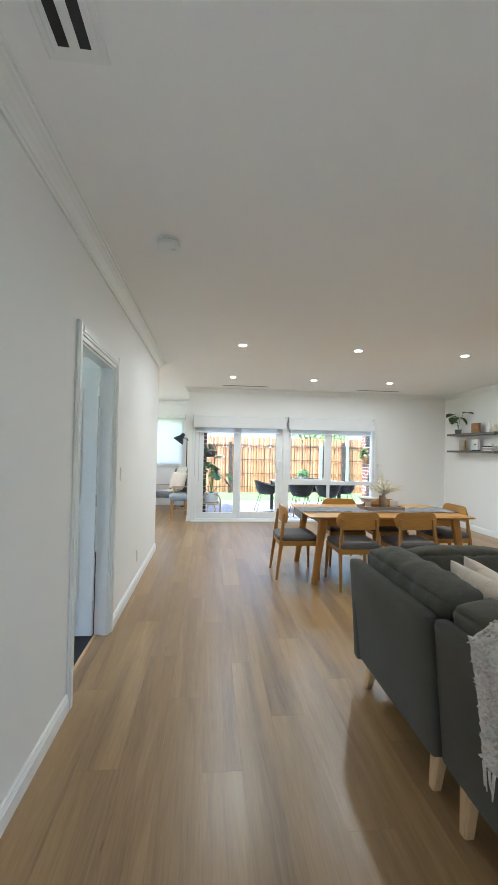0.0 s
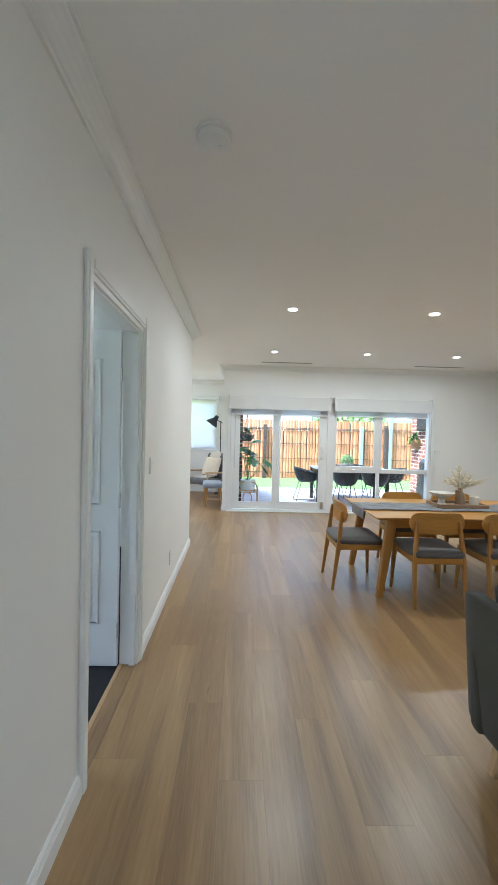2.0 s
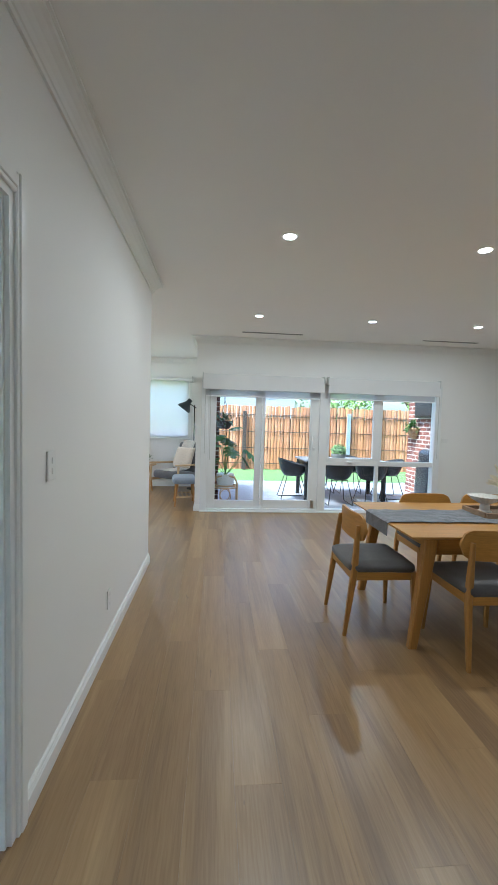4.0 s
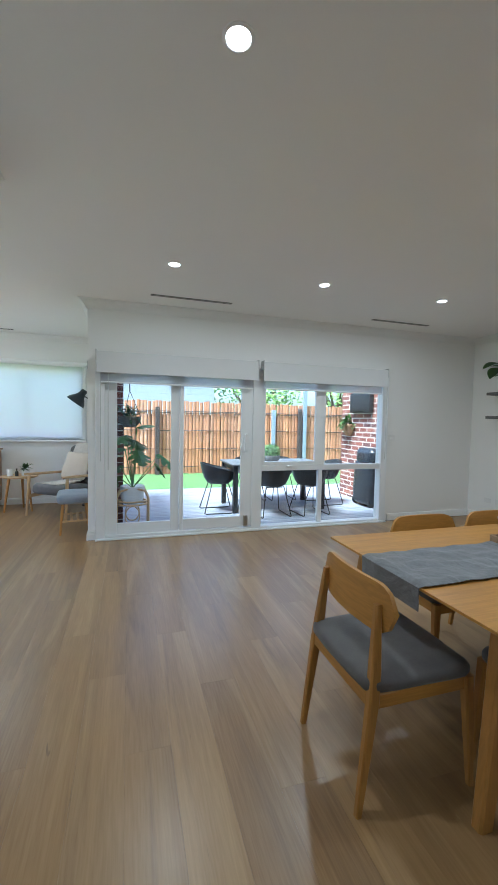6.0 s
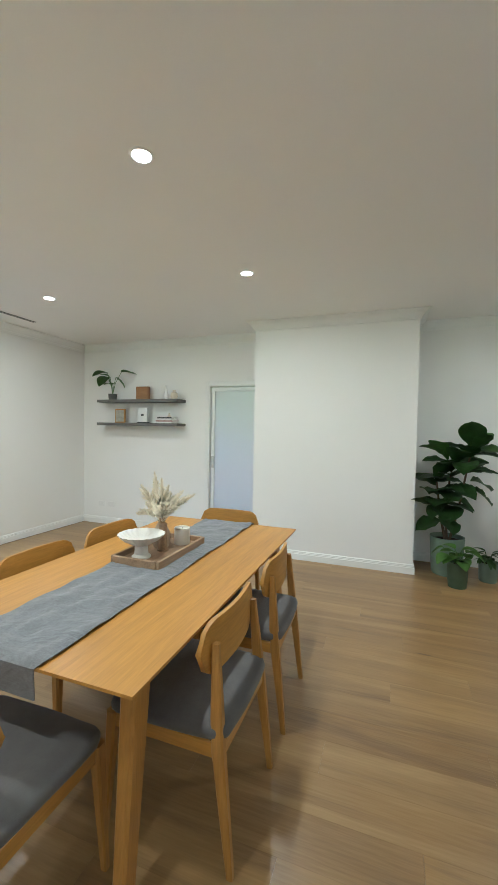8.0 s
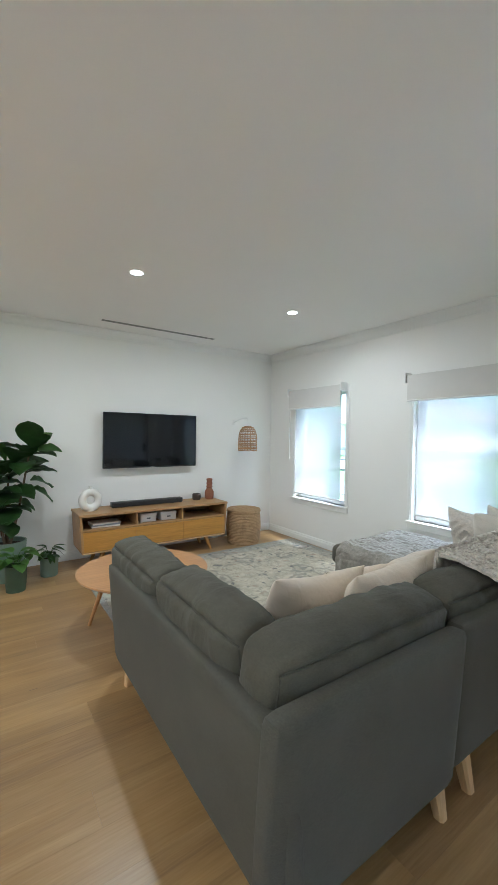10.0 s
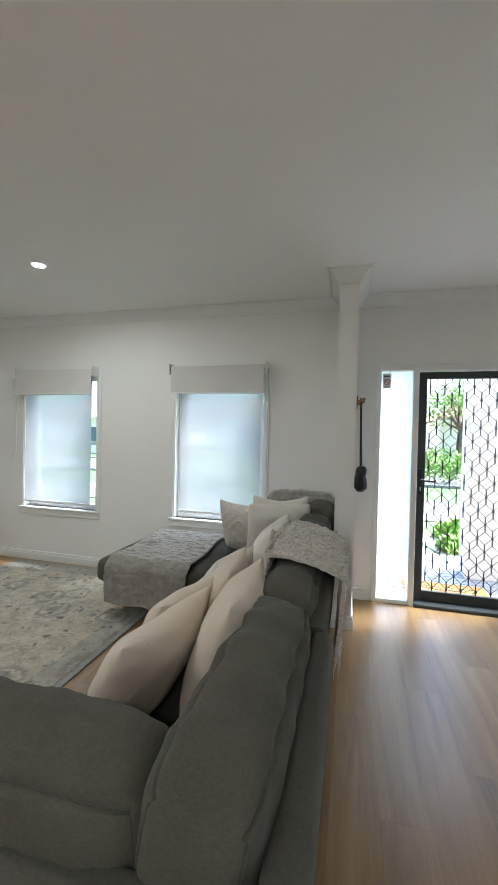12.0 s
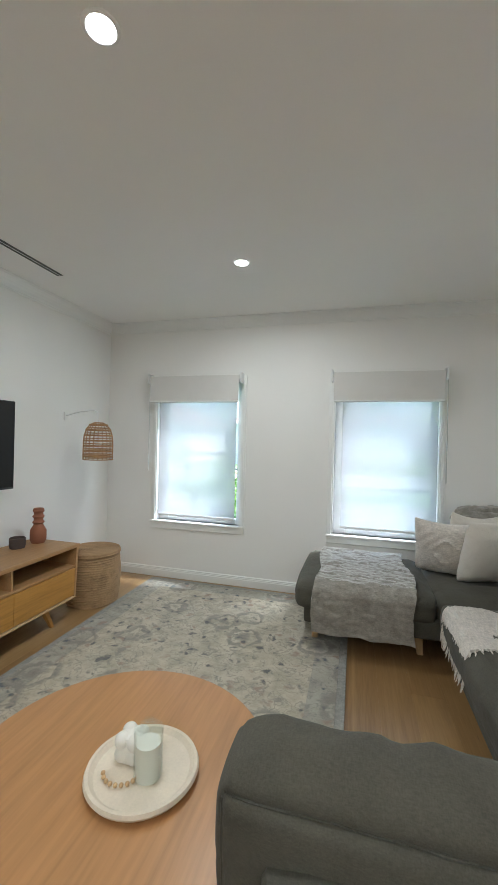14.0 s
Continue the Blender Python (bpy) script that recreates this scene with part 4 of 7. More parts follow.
# ---------------------------------------------------------------- dining area
def tapered(pts, sizes):
    """A square-section post through points with (width, depth) at each, edges slightly eased."""
    bm = bmesh.new()
    rings = []
    for p, (w, d) in zip(pts, sizes):
        c = min(w, d) * 0.18
        ring = [(-w / 2 + c, -d / 2), (w / 2 - c, -d / 2), (w / 2, -d / 2 + c), (w / 2, d / 2 - c), (w / 2 - c, d / 2), (-w / 2 + c, d / 2), (-w / 2, d / 2 - c), (-w / 2, -d / 2 + c)]
        rings.append([bm.verts.new((p[0] + a, p[1] + b, p[2])) for a, b in ring])
    for q, s in zip(rings, rings[1:]):
        for k in range(8):
            bm.faces.new((q[k], q[(k + 1) % 8], s[(k + 1) % 8], s[k]))
    bm.faces.new(rings[0])
    bm.faces.new(list(reversed(rings[-1])))
    return bm


tb = thing("dining_table", "honey oak rectangular dining table with splayed legs", "table", 2.45, 4.75, 0)
top = bmesh.new()
rings = []
for k, (dx, z) in enumerate([(0.0, 0.740), (0.0, 0.730), (0.012, 0.722), (0.085, 0.704)]):
    rings.append([top.verts.new((sx * (0.95 - dx), sy * (0.52 - dx), z)) for sx, sy in ((-1, -1), (1, -1), (1, 1), (-1, 1))])
for q, s in zip(rings, rings[1:]):
    for k in range(4):
        top.faces.new((q[k], q[(k + 1) % 4], s[(k + 1) % 4], s[k]))
top.faces.new(rings[0])
top.faces.new(rings[-1])
part("tabletop", top, OAK_X, tb)
for s in (-1, 1):
    part("apron", box(-0.74, s * 0.40 - 0.011, 0.625, 0.74, s * 0.40 + 0.011, 0.705), OAK_X, tb)
    part("apron", box(s * 0.76 - 0.011, -0.385, 0.625, s * 0.76 + 0.011, 0.385, 0.705), OAK_Y, tb)
for sx in (-1, 1):
    for sy in (-1, 1):
        part("leg", tapered([(sx * 0.875, sy * 0.435, 0.0), (sx * 0.77, sy * 0.405, 0.704)], [(0.060, 0.045), (0.095, 0.060)]), OAK_Z, tb)


def dining_chair():
    c = thing("dining_chair", "honey oak dining chair with grey padded seat", "chair", group="chairs round the table")
    for s in (-1, 1):
        part("leg", tapered([(s * 0.235, 0.235, 0.0), (s * 0.215, 0.215, 0.43)], [(0.024, 0.024), (0.042, 0.042)]), OAK_Z, c)
        part("back_leg", tapered([(s * 0.222, -0.25, 0.0), (s * 0.214, -0.200, 0.40), (s * 0.205, -0.190, 0.50), (s * 0.185, -0.172, 0.735)],
                                 [(0.024, 0.024), (0.034, 0.044), (0.034, 0.042), (0.022, 0.026)]), OAK_Z, c)
        part("side_rail", box(s * 0.214 - 0.012, -0.19, 0.375, s * 0.214 + 0.012, 0.20, 0.43, 0.004, 1), OAK_Y, c)
    part("front_rail", box(-0.20, 0.203, 0.375, 0.20, 0.227, 0.43, 0.004, 1), OAK_X, c)
    part("rear_rail", box(-0.20, -0.217, 0.375, 0.20, -0.193, 0.43, 0.004, 1), OAK_X, c)
    seat = soft_box(0.46, 0.45, 0.07, 0.03, 0.014, 0.0025, 3, 12, 8)
    for v in seat.verts:
        v.co.z += 0.455
        v.co.x *= 1 + 0.03 * (v.co.y / 0.22)
    part("seat", seat, SEATF, c, "grey fabric seat pad", True)
    bm = bmesh.new()
    n, hgt = 20, 0.092
    front, back = [], []
    for i in range(n + 1):
        u = 2 * i / n - 1
        e = abs(u)
        half = hgt * (max(0.0, 1 - max(0.0, (e - 0.62) / 0.38) ** 2.3)) ** 0.5
        half = max(half, 0.006)
        y = -0.145 - 0.034 * (1 - u * u)
        x = u * 0.245
        front.append([bm.verts.new((x, y + 0.020 - 0.004 * abs(k), 0.715 + half * k)) for k in (-1, -0.85, 0, 0.85, 1)])
        back.append([bm.verts.new((x, y - 0.004 + 0.004 * abs(k), 0.715 + half * k)) for k in (-1, -0.85, 0, 0.85, 1)])
    for i in range(n):
        for k in range(4):
            bm.faces.new((front[i][k], front[i + 1][k], front[i + 1][k + 1], front[i][k + 1]))
            bm.faces.new((back[i][k + 1], back[i + 1][k + 1], back[i + 1][k], back[i][k]))
        bm.faces.new((front[i][0], back[i][0], back[i + 1][0], front[i + 1][0]))
        bm.faces.new((front[i][4], front[i + 1][4], back[i + 1][4], back[i][4]))
    for i in (0, n):
        for k in range(4):
            bm.faces.new((front[i][k], front[i][k + 1], back[i][k + 1], back[i][k]))
    part("backrest", bm, OAK_X, c, "curved rounded oak backrest", True)
    return c


ch = dining_chair()
ch.matrix_basis = pose(1.435, 4.69, 0, 0, 0, -90)
for x, y, rz in ((2.01, 4.31, 0), (2.65, 4.31, 1.5), (2.19, 5.19, 180), (2.77, 5.19, 178), (3.38, 4.80, 90)):
    copy_thing(ch, pose(x, y, 0, 0, 0, rz))


def runner_at(u, v):
    L0, L1, drop = -0.95, 0.95, 0.10
    s = -1.05 + u * 2.10
    y = (v - 0.5) * 0.385
    wr = 0.012 * noise.noise(Vector((s * 9, y * 16, 1))) + 0.008 * (1 - abs(noise.noise(Vector((s * 5 + 3, y * 22, 2)))))
    if s < L0:
        return Vector((L0 - 0.008 - 0.02 * abs(wr) * 20 * 0.1, y * (1 + 0.02 * noise.noise(Vector((s, y * 12, 5)))) + wr, 0.748 - (L0 - s)))
    if s > L1:
        return Vector((L1 + 0.008 + wr, y, 0.748 - (s - L1)))
    return Vector((s, y + 0.006 * noise.noise(Vector((s * 3, v, 0))), 0.7445 + max(0, wr)))


solo("table_runner", cloth(runner_at, 90, 24, 0.003), RUNNER, "crumpled slate grey linen table runner on the table", "table runner", 2.45, 4.75, 0, smooth=True)

tr = thing("serving_tray", "rustic wooden serving tray on the table runner", "tray", 2.54, 4.805, 0.749)
part("base", box(-0.245, -0.132, 0, 0.245, 0.132, 0.012, 0.002, 1), TRAYW, tr)
for s in (-1, 1):
    part("rim", box(-0.25, s * 0.137 - 0.009, 0, 0.25, s * 0.137 + 0.009, 0.042, 0.003, 1), TRAYW, tr)
    part("rim", box(s * 0.247 - 0.009, -0.128, 0, s * 0.247 + 0.009, 0.128, 0.042, 0.003, 1), TRAYW, tr)
bw = thing("pedestal_bowl", "white scalloped pedestal bowl on the tray", "bowl", 2.40, 4.84, 0.761)
part("foot", lathe([(0.0, 0), (0.05, 0), (0.05, 0.008), (0.036, 0.02), (0.034, 0.065), (0, 0.065)], 28), PLASTER, bw, smooth=True)
part("bowl", lathe([(0.0, 0.065), (0.04, 0.067), (0.09, 0.095), (0.118, 0.120), (0.122, 0.126), (0.112, 0.124), (0.085, 0.103), (0.0, 0.085)], 96, wave=0.035, waves=22), PLASTER, bw, smooth=True)
vs = thing("vase", "beige bottle vase with dried white pampas plumes", "vase", 2.60, 4.845, 0.761)
part("bottle", lathe([(0, 0), (0.042, 0), (0.05, 0.02), (0.05, 0.085), (0.032, 0.12), (0.022, 0.14), (0.022, 0.165), (0.026, 0.17), (0.018, 0.17), (0.016, 0.14), (0, 0.13)], 28), plain("beige_stoneware", (0.42, 0.33, 0.24), 0.7), vs, smooth=True)
rnd = random.Random(5)
for i in range(24):
    a, tilt = rnd.uniform(0, math.tau), rnd.uniform(0.15, 1.15)
    L = rnd.uniform(0.13, 0.25)
    d = Vector((math.cos(a) * math.sin(tilt), math.sin(a) * math.sin(tilt), math.cos(tilt)))
    bm = bmesh.new()
    for k in range(170):
        s = rnd.random()
        p = Vector((0, 0, 0.165)) + d * (0.02 + L * s) + Vector((0, 0, -0.05 * s * s * math.sin(tilt)))
        w = 0.026 * math.sin(math.pi * min(1, 0.15 + s * 0.85)) + 0.004
        q = Vector((rnd.uniform(-1, 1), rnd.uniform(-1, 1), rnd.uniform(-0.6, 1))) * w + d * 0.02
        side = q.cross(d).normalized() * 0.0055
        v = [bm.verts.new(p - side), bm.verts.new(p + side), bm.verts.new(p + q + side * 0.3), bm.verts.new(p + q - side * 0.3)]
        bm.faces.new(v)
    add_tube(bm, [(0, 0, 0.13), Vector((0, 0, 0.165)) + d * L * 0.9], 0.0015, 5)
    part("plume", bm, PAMPAS, vs)
cn = thing("candle", "white pillar candle in a pale cup on the tray", "candle", 2.70, 4.765, 0.761)
part("cup", lathe([(0, 0), (0.042, 0), (0.046, 0.006), (0.046, 0.098), (0.042, 0.1), (0.041, 0.09), (0, 0.088)], 28), WAX, cn, smooth=True)
part("wick", tube([(0, 0, 0.088), (0.001, 0, 0.1)], 0.0015, 6), INK, cn)
solo("candle_holder", lathe([(0, 0), (0.03, 0), (0.03, 0.008), (0.026, 0.012), (0.022, 0.09), (0.024, 0.15), (0.021, 0.155), (0, 0.15)], 24), TRAYW, "turned wooden candle holder on the tray", "candle holder", 2.545, 4.80, 0.761, smooth=True)


# ---------------------------------------------------------------- wall shelves
def shelf(z):
    s = thing("wall_shelf", "grey stained floating shelf holding ornaments", "shelf", 5.45, 6.94, z, group="floating shelves")
    part("board", box(-0.235, -0.66, -0.038, 0, 0.66, 0, 0.003, 1), SHELF, s)
    part("edge_strip", box(-0.239, -0.66, -0.036, -0.2345, 0.66, -0.002), SHELF, s)


shelf(1.853)
shelf(1.525)


def leaf_mesh(L, W, droop=0.25, fold=0.12, n=8, wavy=0.0, shape=0.8):
    """A leaf along +x from the origin, drooping towards its tip."""
    bm = bmesh.new()
    rows = []
    for i in range(n + 1):
        s = i / n
        w = W / 2 * (math.sin(math.pi * s ** shape) ** 0.75 if 0 < s < 1 else 0.03)
        x, z = L * s, -droop * L * s * s
        rows.append([bm.verts.new((x, k * w, z + abs(k) * w * fold * 2 + wavy * math.sin(s * 19 + k * 2) * abs(k))) for k in (-1, -0.5, 0, 0.5, 1)])
    for q, s in zip(rows, rows[1:]):
        for k in range(4):
            bm.faces.new((q[k], s[k], s[k + 1], q[k + 1]))
    bmesh.ops.solidify(bm, geom=list(bm.faces), thickness=0.0012)
    return bm


def leaf_part(parent, base, az, up, L, W, mat, droop=0.3, roll=0, wavy=0.0, shape=0.8):
    part("leaf", leaf_mesh(L, W, droop, 0.14, 10, wavy, shape), mat, parent, smooth=True, m=Matrix.Translation(base) @ pose(0, 0, 0, 0, 0, az) @ pose(0, 0, 0, roll, -up, 0))


sp = thing("potted_plant", "small dark pot with a broad-leaved green plant", "plant", 5.33, 7.42, 1.853)
part("pot", lathe([(0, 0), (0.055, 0), (0.062, 0.09), (0.058, 0.09), (0.054, 0.08), (0, 0.078)], 24), plain("grey_concrete_pot", (0.12, 0.12, 0.115), 0.8), sp, smooth=True)
for az, up, L, W, h, lean in ((95, 5, 0.22, 0.14, 0.40, 0.10), (75, -14, 0.22, 0.15, 0.34, 0.10), (-80, 8, 0.21, 0.13, 0.40, 0.14), (-60, -35, 0.18, 0.13, 0.33, 0.05), (180, 10, 0.15, 0.10, 0.22, 0.03), (120, 25, 0.13, 0.08, 0.34, 0.05)):
    a = radians(az)
    tip = (math.cos(a) * lean * 0.5, math.sin(a) * lean, h)
    part("stem", tube([(0, 0, 0.075), (tip[0] * 0.3, tip[1] * 0.3, h * 0.6), tip], 0.0035, 6), LEAF, sp)
    leaf_part(sp, tip, az, up, L * 1.1, W * 1.35, LEAF, 0.3)
pf = thing("wooden_box_frame", "square brown timber box on the upper shelf", "ornament", 5.33, 6.90, 1.853)
part("panel", box(-0.02, -0.105, 0, 0.02, 0.105, 0.185, 0.004, 1), wood("brown_box_timber", (0.30, 0.15, 0.062), "z", 0.55), pf)
part("inset", box(-0.024, -0.088, 0.016, -0.019, 0.088, 0.17), wood("brown_box_inset", (0.34, 0.18, 0.075), "y", 0.55), pf)
solo("bottle_vase", lathe([(0, 0), (0.035, 0), (0.042, 0.05), (0.03, 0.10), (0.014, 0.13), (0.013, 0.185), (0.017, 0.19), (0, 0.185)], 24), WHITEC, "slim white bottle vase on the upper shelf", "vase", 5.32, 6.52, 1.853, smooth=True)
solo("bud_vase", lathe([(0, 0), (0.03, 0), (0.05, 0.04), (0.046, 0.08), (0.02, 0.105), (0.024, 0.125), (0.018, 0.125), (0, 0.1)], 24), STONE, "round cream bud vase on the upper shelf", "vase", 5.32, 6.39, 1.853, smooth=True)
fr = thing("photo_frame", "thin timber frame with a pale print leaning on the wall", "picture frame", 5.34, 7.29, 1.525)
part("frame", box(-0.012, -0.085, 0, 0.012, 0.085, 0.20, 0.003, 1), OAK_Z, fr)
part("print", box(-0.0145, -0.068, 0.018, -0.0115, 0.068, 0.182), plain("faded_print", (0.42, 0.40, 0.33), 0.7, vary=0.3, scale=18), fr)
cd = thing("print_block", "white block with a small dark motif and base", "ornament", 5.34, 6.90, 1.525)
part("block", box(-0.02, -0.075, 0.015, 0.02, 0.075, 0.215, 0.003, 1), PAPER, cd)
part("base", box(-0.03, -0.085, 0, 0.03, 0.085, 0.016, 0.002, 1), BLACK, cd)
part("motif", box(-0.0225, -0.022, 0.10, -0.0198, 0.022, 0.13), INK, cd)
for i, (m, w, z) in enumerate(((PAPER, 0.125, 0.0), (PINK, 0.13, 0.022), (PAPER, 0.115, 0.045), (BLACK, 0.11, 0.064))):
    b = thing("book", ("closed white book", "closed dusty pink book", "closed white book", "closed black book")[i] + " lying in a stack on the shelf", "book", 5.33, 6.50, 1.525 + z, 2 * i - 3, group="stacked books")
    part("cover", box(-0.085, -w, 0.0, 0.085, w, 0.003), m, b)
    part("cover", box(-0.085, -w, 0.017, 0.085, w, 0.0195), m, b)
    part("spine", box(-0.087, -w, 0.0, -0.083, w, 0.0195), m, b)
    part("pages", box(-0.080, -w + 0.004, 0.003, 0.082, w - 0.004, 0.017), PAPER, b)
solo("trinket", lathe([(0, 0), (0.022, 0), (0.026, 0.018), (0.012, 0.03), (0.014, 0.05), (0, 0.056)], 18), STONE, "tiny cream ornament standing on the books", "ornament", 5.33, 6.47, 1.609, smooth=True)


# ---------------------------------------------------------------- television wall
tv = thing("television", "large black flat television mounted on the wall", "television", 5.45, 1.465, 1.38)
part("bracket", box(-0.08, -0.2, -0.15, 0, 0.2, 0.15), BLACKM, tv)
part("housing", box(-0.118, -0.60, -0.335, -0.08, 0.60, 0.335, 0.006, 2), BLACK, tv)
part("screen", box(-0.1215, -0.592, -0.318, -0.1175, 0.592, 0.328), SCREEN, tv, "glossy dark screen")
part("badge", box(-0.1205, -0.03, -0.331, -0.1175, 0.03, -0.325), STEEL, tv)

un = thing("tv_unit", "oak low television unit with open shelf and drawers", "cabinet", 5.15, 1.50, 0)
part("top", box(-0.22, -0.90, 0.572, 0.24, 0.90, 0.60, 0.004, 1), OAK_TV, un)
part("bottom", box(-0.20, -0.86, 0.185, 0.24, 0.86, 0.205, 0.003, 1), OAK_TV, un)
part("back_panel", box(0.222, -0.86, 0.205, 0.238, 0.86, 0.572), OAK_TV_SHADED, un)
for s in (-1, 1):
    sl = bmesh.new()
    add_box(sl, -0.215, -0.012, 0.185, 0.24, 0.012, 0.572, 0.003, 1)
    for v in sl.verts:
        v.co.y += s * (0.856 + (v.co.z - 0.185) * 0.062)
    part("side_panel", sl, OAK_TV, un)
part("shelf_board", box(-0.205, -0.87, 0.415, 0.222, 0.87, 0.432, 0.002, 1), OAK_TV, un)
for y in (-0.28, 0.28):
    part("divider", box(-0.195, y - 0.008, 0.432, 0.222, y + 0.008, 0.572), OAK_TV, un)
for i in range(3):
    y0 = -0.855 + i * 0.572
    d = part("drawer", box(-0.212, y0 + 0.001, 0.200, -0.192, y0 + 0.570, 0.410, 0.0015, 1), OAK_Y, un, "honey oak drawer front")
part("trim_strip", box(-0.222, -0.86, 0.180, -0.195, 0.86, 0.190, 0.002, 1), OAK_PALE, un, "pale edge strip")
for sy in (-1, 1):
    for sx in (-1, 1):
        part("leg", tapered([(sx * 0.15 + 0.01, sy * 0.70, 0), (sx * 0.13 + 0.01, sy * 0.62, 0.186)], [(0.026, 0.03), (0.045, 0.055)]), OAK_Z, un)
sbar = thing("soundbar", "slim black soundbar on the television unit", "soundbar", 5.22, 1.56, 0.60)
part("body", box(-0.045, -0.44, 0.004, 0.045, 0.44, 0.062, 0.010, 3), BLACK, sbar, smooth=True)
part("mesh_front", box(-0.047, -0.42, 0.010, -0.044, 0.42, 0.054), fabric("speaker_mesh", (0.02, 0.02, 0.022), 700), sbar)
for y in (-0.3, 0.3):
    part("foot", box(-0.03, y - 0.03, 0, 0.03, y + 0.03, 0.006), BLACK, sbar)
dv = thing("ring_vase", "chalky white ring-shaped vase on the television unit", "vase", 5.16, 2.24, 0.60, rz=8)
ringv = bmesh.new()
add_tube(ringv, [(0, 0.088 * math.cos(a), 0.118 + 0.088 * math.sin(a)) for a in [i * math.tau / 36 for i in range(36)]], 0.042, 16, closed=True)
part("ring", ringv, PLASTER, dv, smooth=True)
part("neck", lathe([(0.024, 0.235), (0.018, 0.26), (0.022, 0.275), (0.014, 0.275), (0.012, 0.25), (0, 0.24)], 20), PLASTER, dv, smooth=True)
part("foot", lathe([(0, 0), (0.045, 0), (0.04, 0.02), (0, 0.02)], 24), PLASTER, dv, smooth=True)
solo("candle_pot", lathe([(0, 0), (0.05, 0), (0.056, 0.02), (0.056, 0.075), (0.05, 0.08), (0.046, 0.06), (0, 0.058)], 24), CLAYD, "small dark clay pot on the television unit", "pot", 5.27, 0.88, 0.60, smooth=True)
solo("bubble_vase", lathe([(0, 0), (0.048, 0), (0.06, 0.03), (0.06, 0.10), (0.04, 0.135), (0.034, 0.15), (0.045, 0.165), (0.034, 0.18), (0.034, 0.195), (0.045, 0.21), (0.034, 0.225), (0.034, 0.24), (0.043, 0.255), (0.036, 0.275), (0.026, 0.275), (0, 0.23)], 28), TERRA, "terracotta vase with a ribbed neck", "vase", 5.25, 0.70, 0.60, smooth=True)
for y in (1.37, 1.62):
    bx = thing("storage_box", "small white storage box in the open shelf", "box", 5.13, y, 0.432, group="white boxes")
    part("body", box(-0.10, -0.095, 0, 0.10, 0.095, 0.085, 0.003, 1), PAPER, bx)
    part("lid", box(-0.104, -0.099, 0.072, 0.104, 0.099, 0.100, 0.003, 1), PAPER, bx)
    part("finger_hole", box(-0.106, -0.02, 0.036, -0.0995, 0.02, 0.050), INK, bx)
for i in range(3):
    b = thing("book", "flat pale magazine stacked in the open shelf", "book", 5.12, 2.10, 0.432 + i * 0.016, i * 3 - 2, group="magazines")
    part("cover", box(-0.10, -0.15, 0.0, 0.10, 0.15, 0.0155, 0.002, 1), PAPER if i != 1 else BLUEGREY, b)
    part("pages", box(-0.096, -0.146, 0.003, 0.1012, 0.151, 0.012), PAPER, b)

# seagrass basket
bk = thing("laundry_basket", "round lidded seagrass basket beside the television unit", "basket", 5.05, 0.27, 0)
bbody = bmesh.new()
for i in range(22):
    z = 0.012 + i * 0.0195
    r = 0.205 + 0.022 * math.sin(math.pi * min(1, i / 24))
    part("coil", tube([(r * math.cos(a), r * math.sin(a), z + 0.003 * math.sin(5 * a + i)) for a in [k * math.tau / 40 for k in range(40)]], 0.0115, 6, closed=True), JUTE, bk, smooth=True)
lathe([(0, 0.01), (0.20, 0.01), (0.21, 0.43), (0.19, 0.43), (0.19, 0.03), (0, 0.03)], 32, bbody)
part("body", bbody, JUTE, bk, smooth=True)
lid = part("lid", lathe([(0, 0.440), (0.215, 0.440), (0.222, 0.448), (0.21, 0.452), (0, 0.455)], 36), JUTE, bk, "flat woven lid", True)
for i in range(11):
    r = 0.012 + i * 0.0208
    part("coil", tube([(r * math.cos(a), r * math.sin(a), 0.452 + 0.004 * (1 - i / 11)) for a in [k * math.tau / 36 for k in range(36)]], 0.0115, 6, closed=True), JUTE, lid, smooth=True)
part("rim", tube([(0.222 * math.cos(a), 0.222 * math.sin(a), 0.436) for a in [k * math.tau / 40 for k in range(40)]], 0.0125, 6, closed=True), JUTE, lid, smooth=True)

# rattan wall lamp
rl = thing("rattan_lamp", "woven rattan dome shade hung from a white bracket", "lamp", 5.08, 0.20, 1.25)
prof = [(0.128, 0.0), (0.128, 0.16), (0.122, 0.22), (0.105, 0.28), (0.075, 0.32), (0.035, 0.342)]
for k in range(20):
    a = k * math.tau / 20
    part("rib", tube([(r * math.cos(a), r * math.sin(a), z) for r, z in prof], 0.0032, 5), RATTAN, rl)
for i in range(14):
    z = 0.004 + i * 0.024
    for (r0, z0), (r1, z1) in zip(prof, prof[1:]):
        if z0 <= z <= z1:
            r = r0 + (r1 - r0) * (z - z0) / max(1e-6, z1 - z0)
            for dz in ((0, 0.007) if i % 2 else (0,)):
                part("cane", tube([(r * math.cos(a), r * math.sin(a), z + dz) for a in [k * math.tau / 28 for k in range(28)]], 0.0042, 5, closed=True), RATTAN, rl)
            break
part("shade_cap", lathe([(0, 0.345), (0.035, 0.342), (0.04, 0.335), (0, 0.335)], 16), RATTAN, rl)
part("bulb", lathe([(0, 0.12), (0.03, 0.14), (0.03, 0.17), (0.015, 0.21), (0.015, 0.25), (0, 0.25)], 16), WHITEC, rl, smooth=True)
part("cord", tube([(0, 0, 0.25), (0, 0, 0.43)], 0.003, 6), WHITEC, rl)
part("bracket", tube([(0.37, 0, 0.40), (0.20, 0, 0.44), (0.05, 0, 0.455), (0, 0, 0.43)], 0.006, 8), WHITEC, rl, "white curved wall bracket", True)
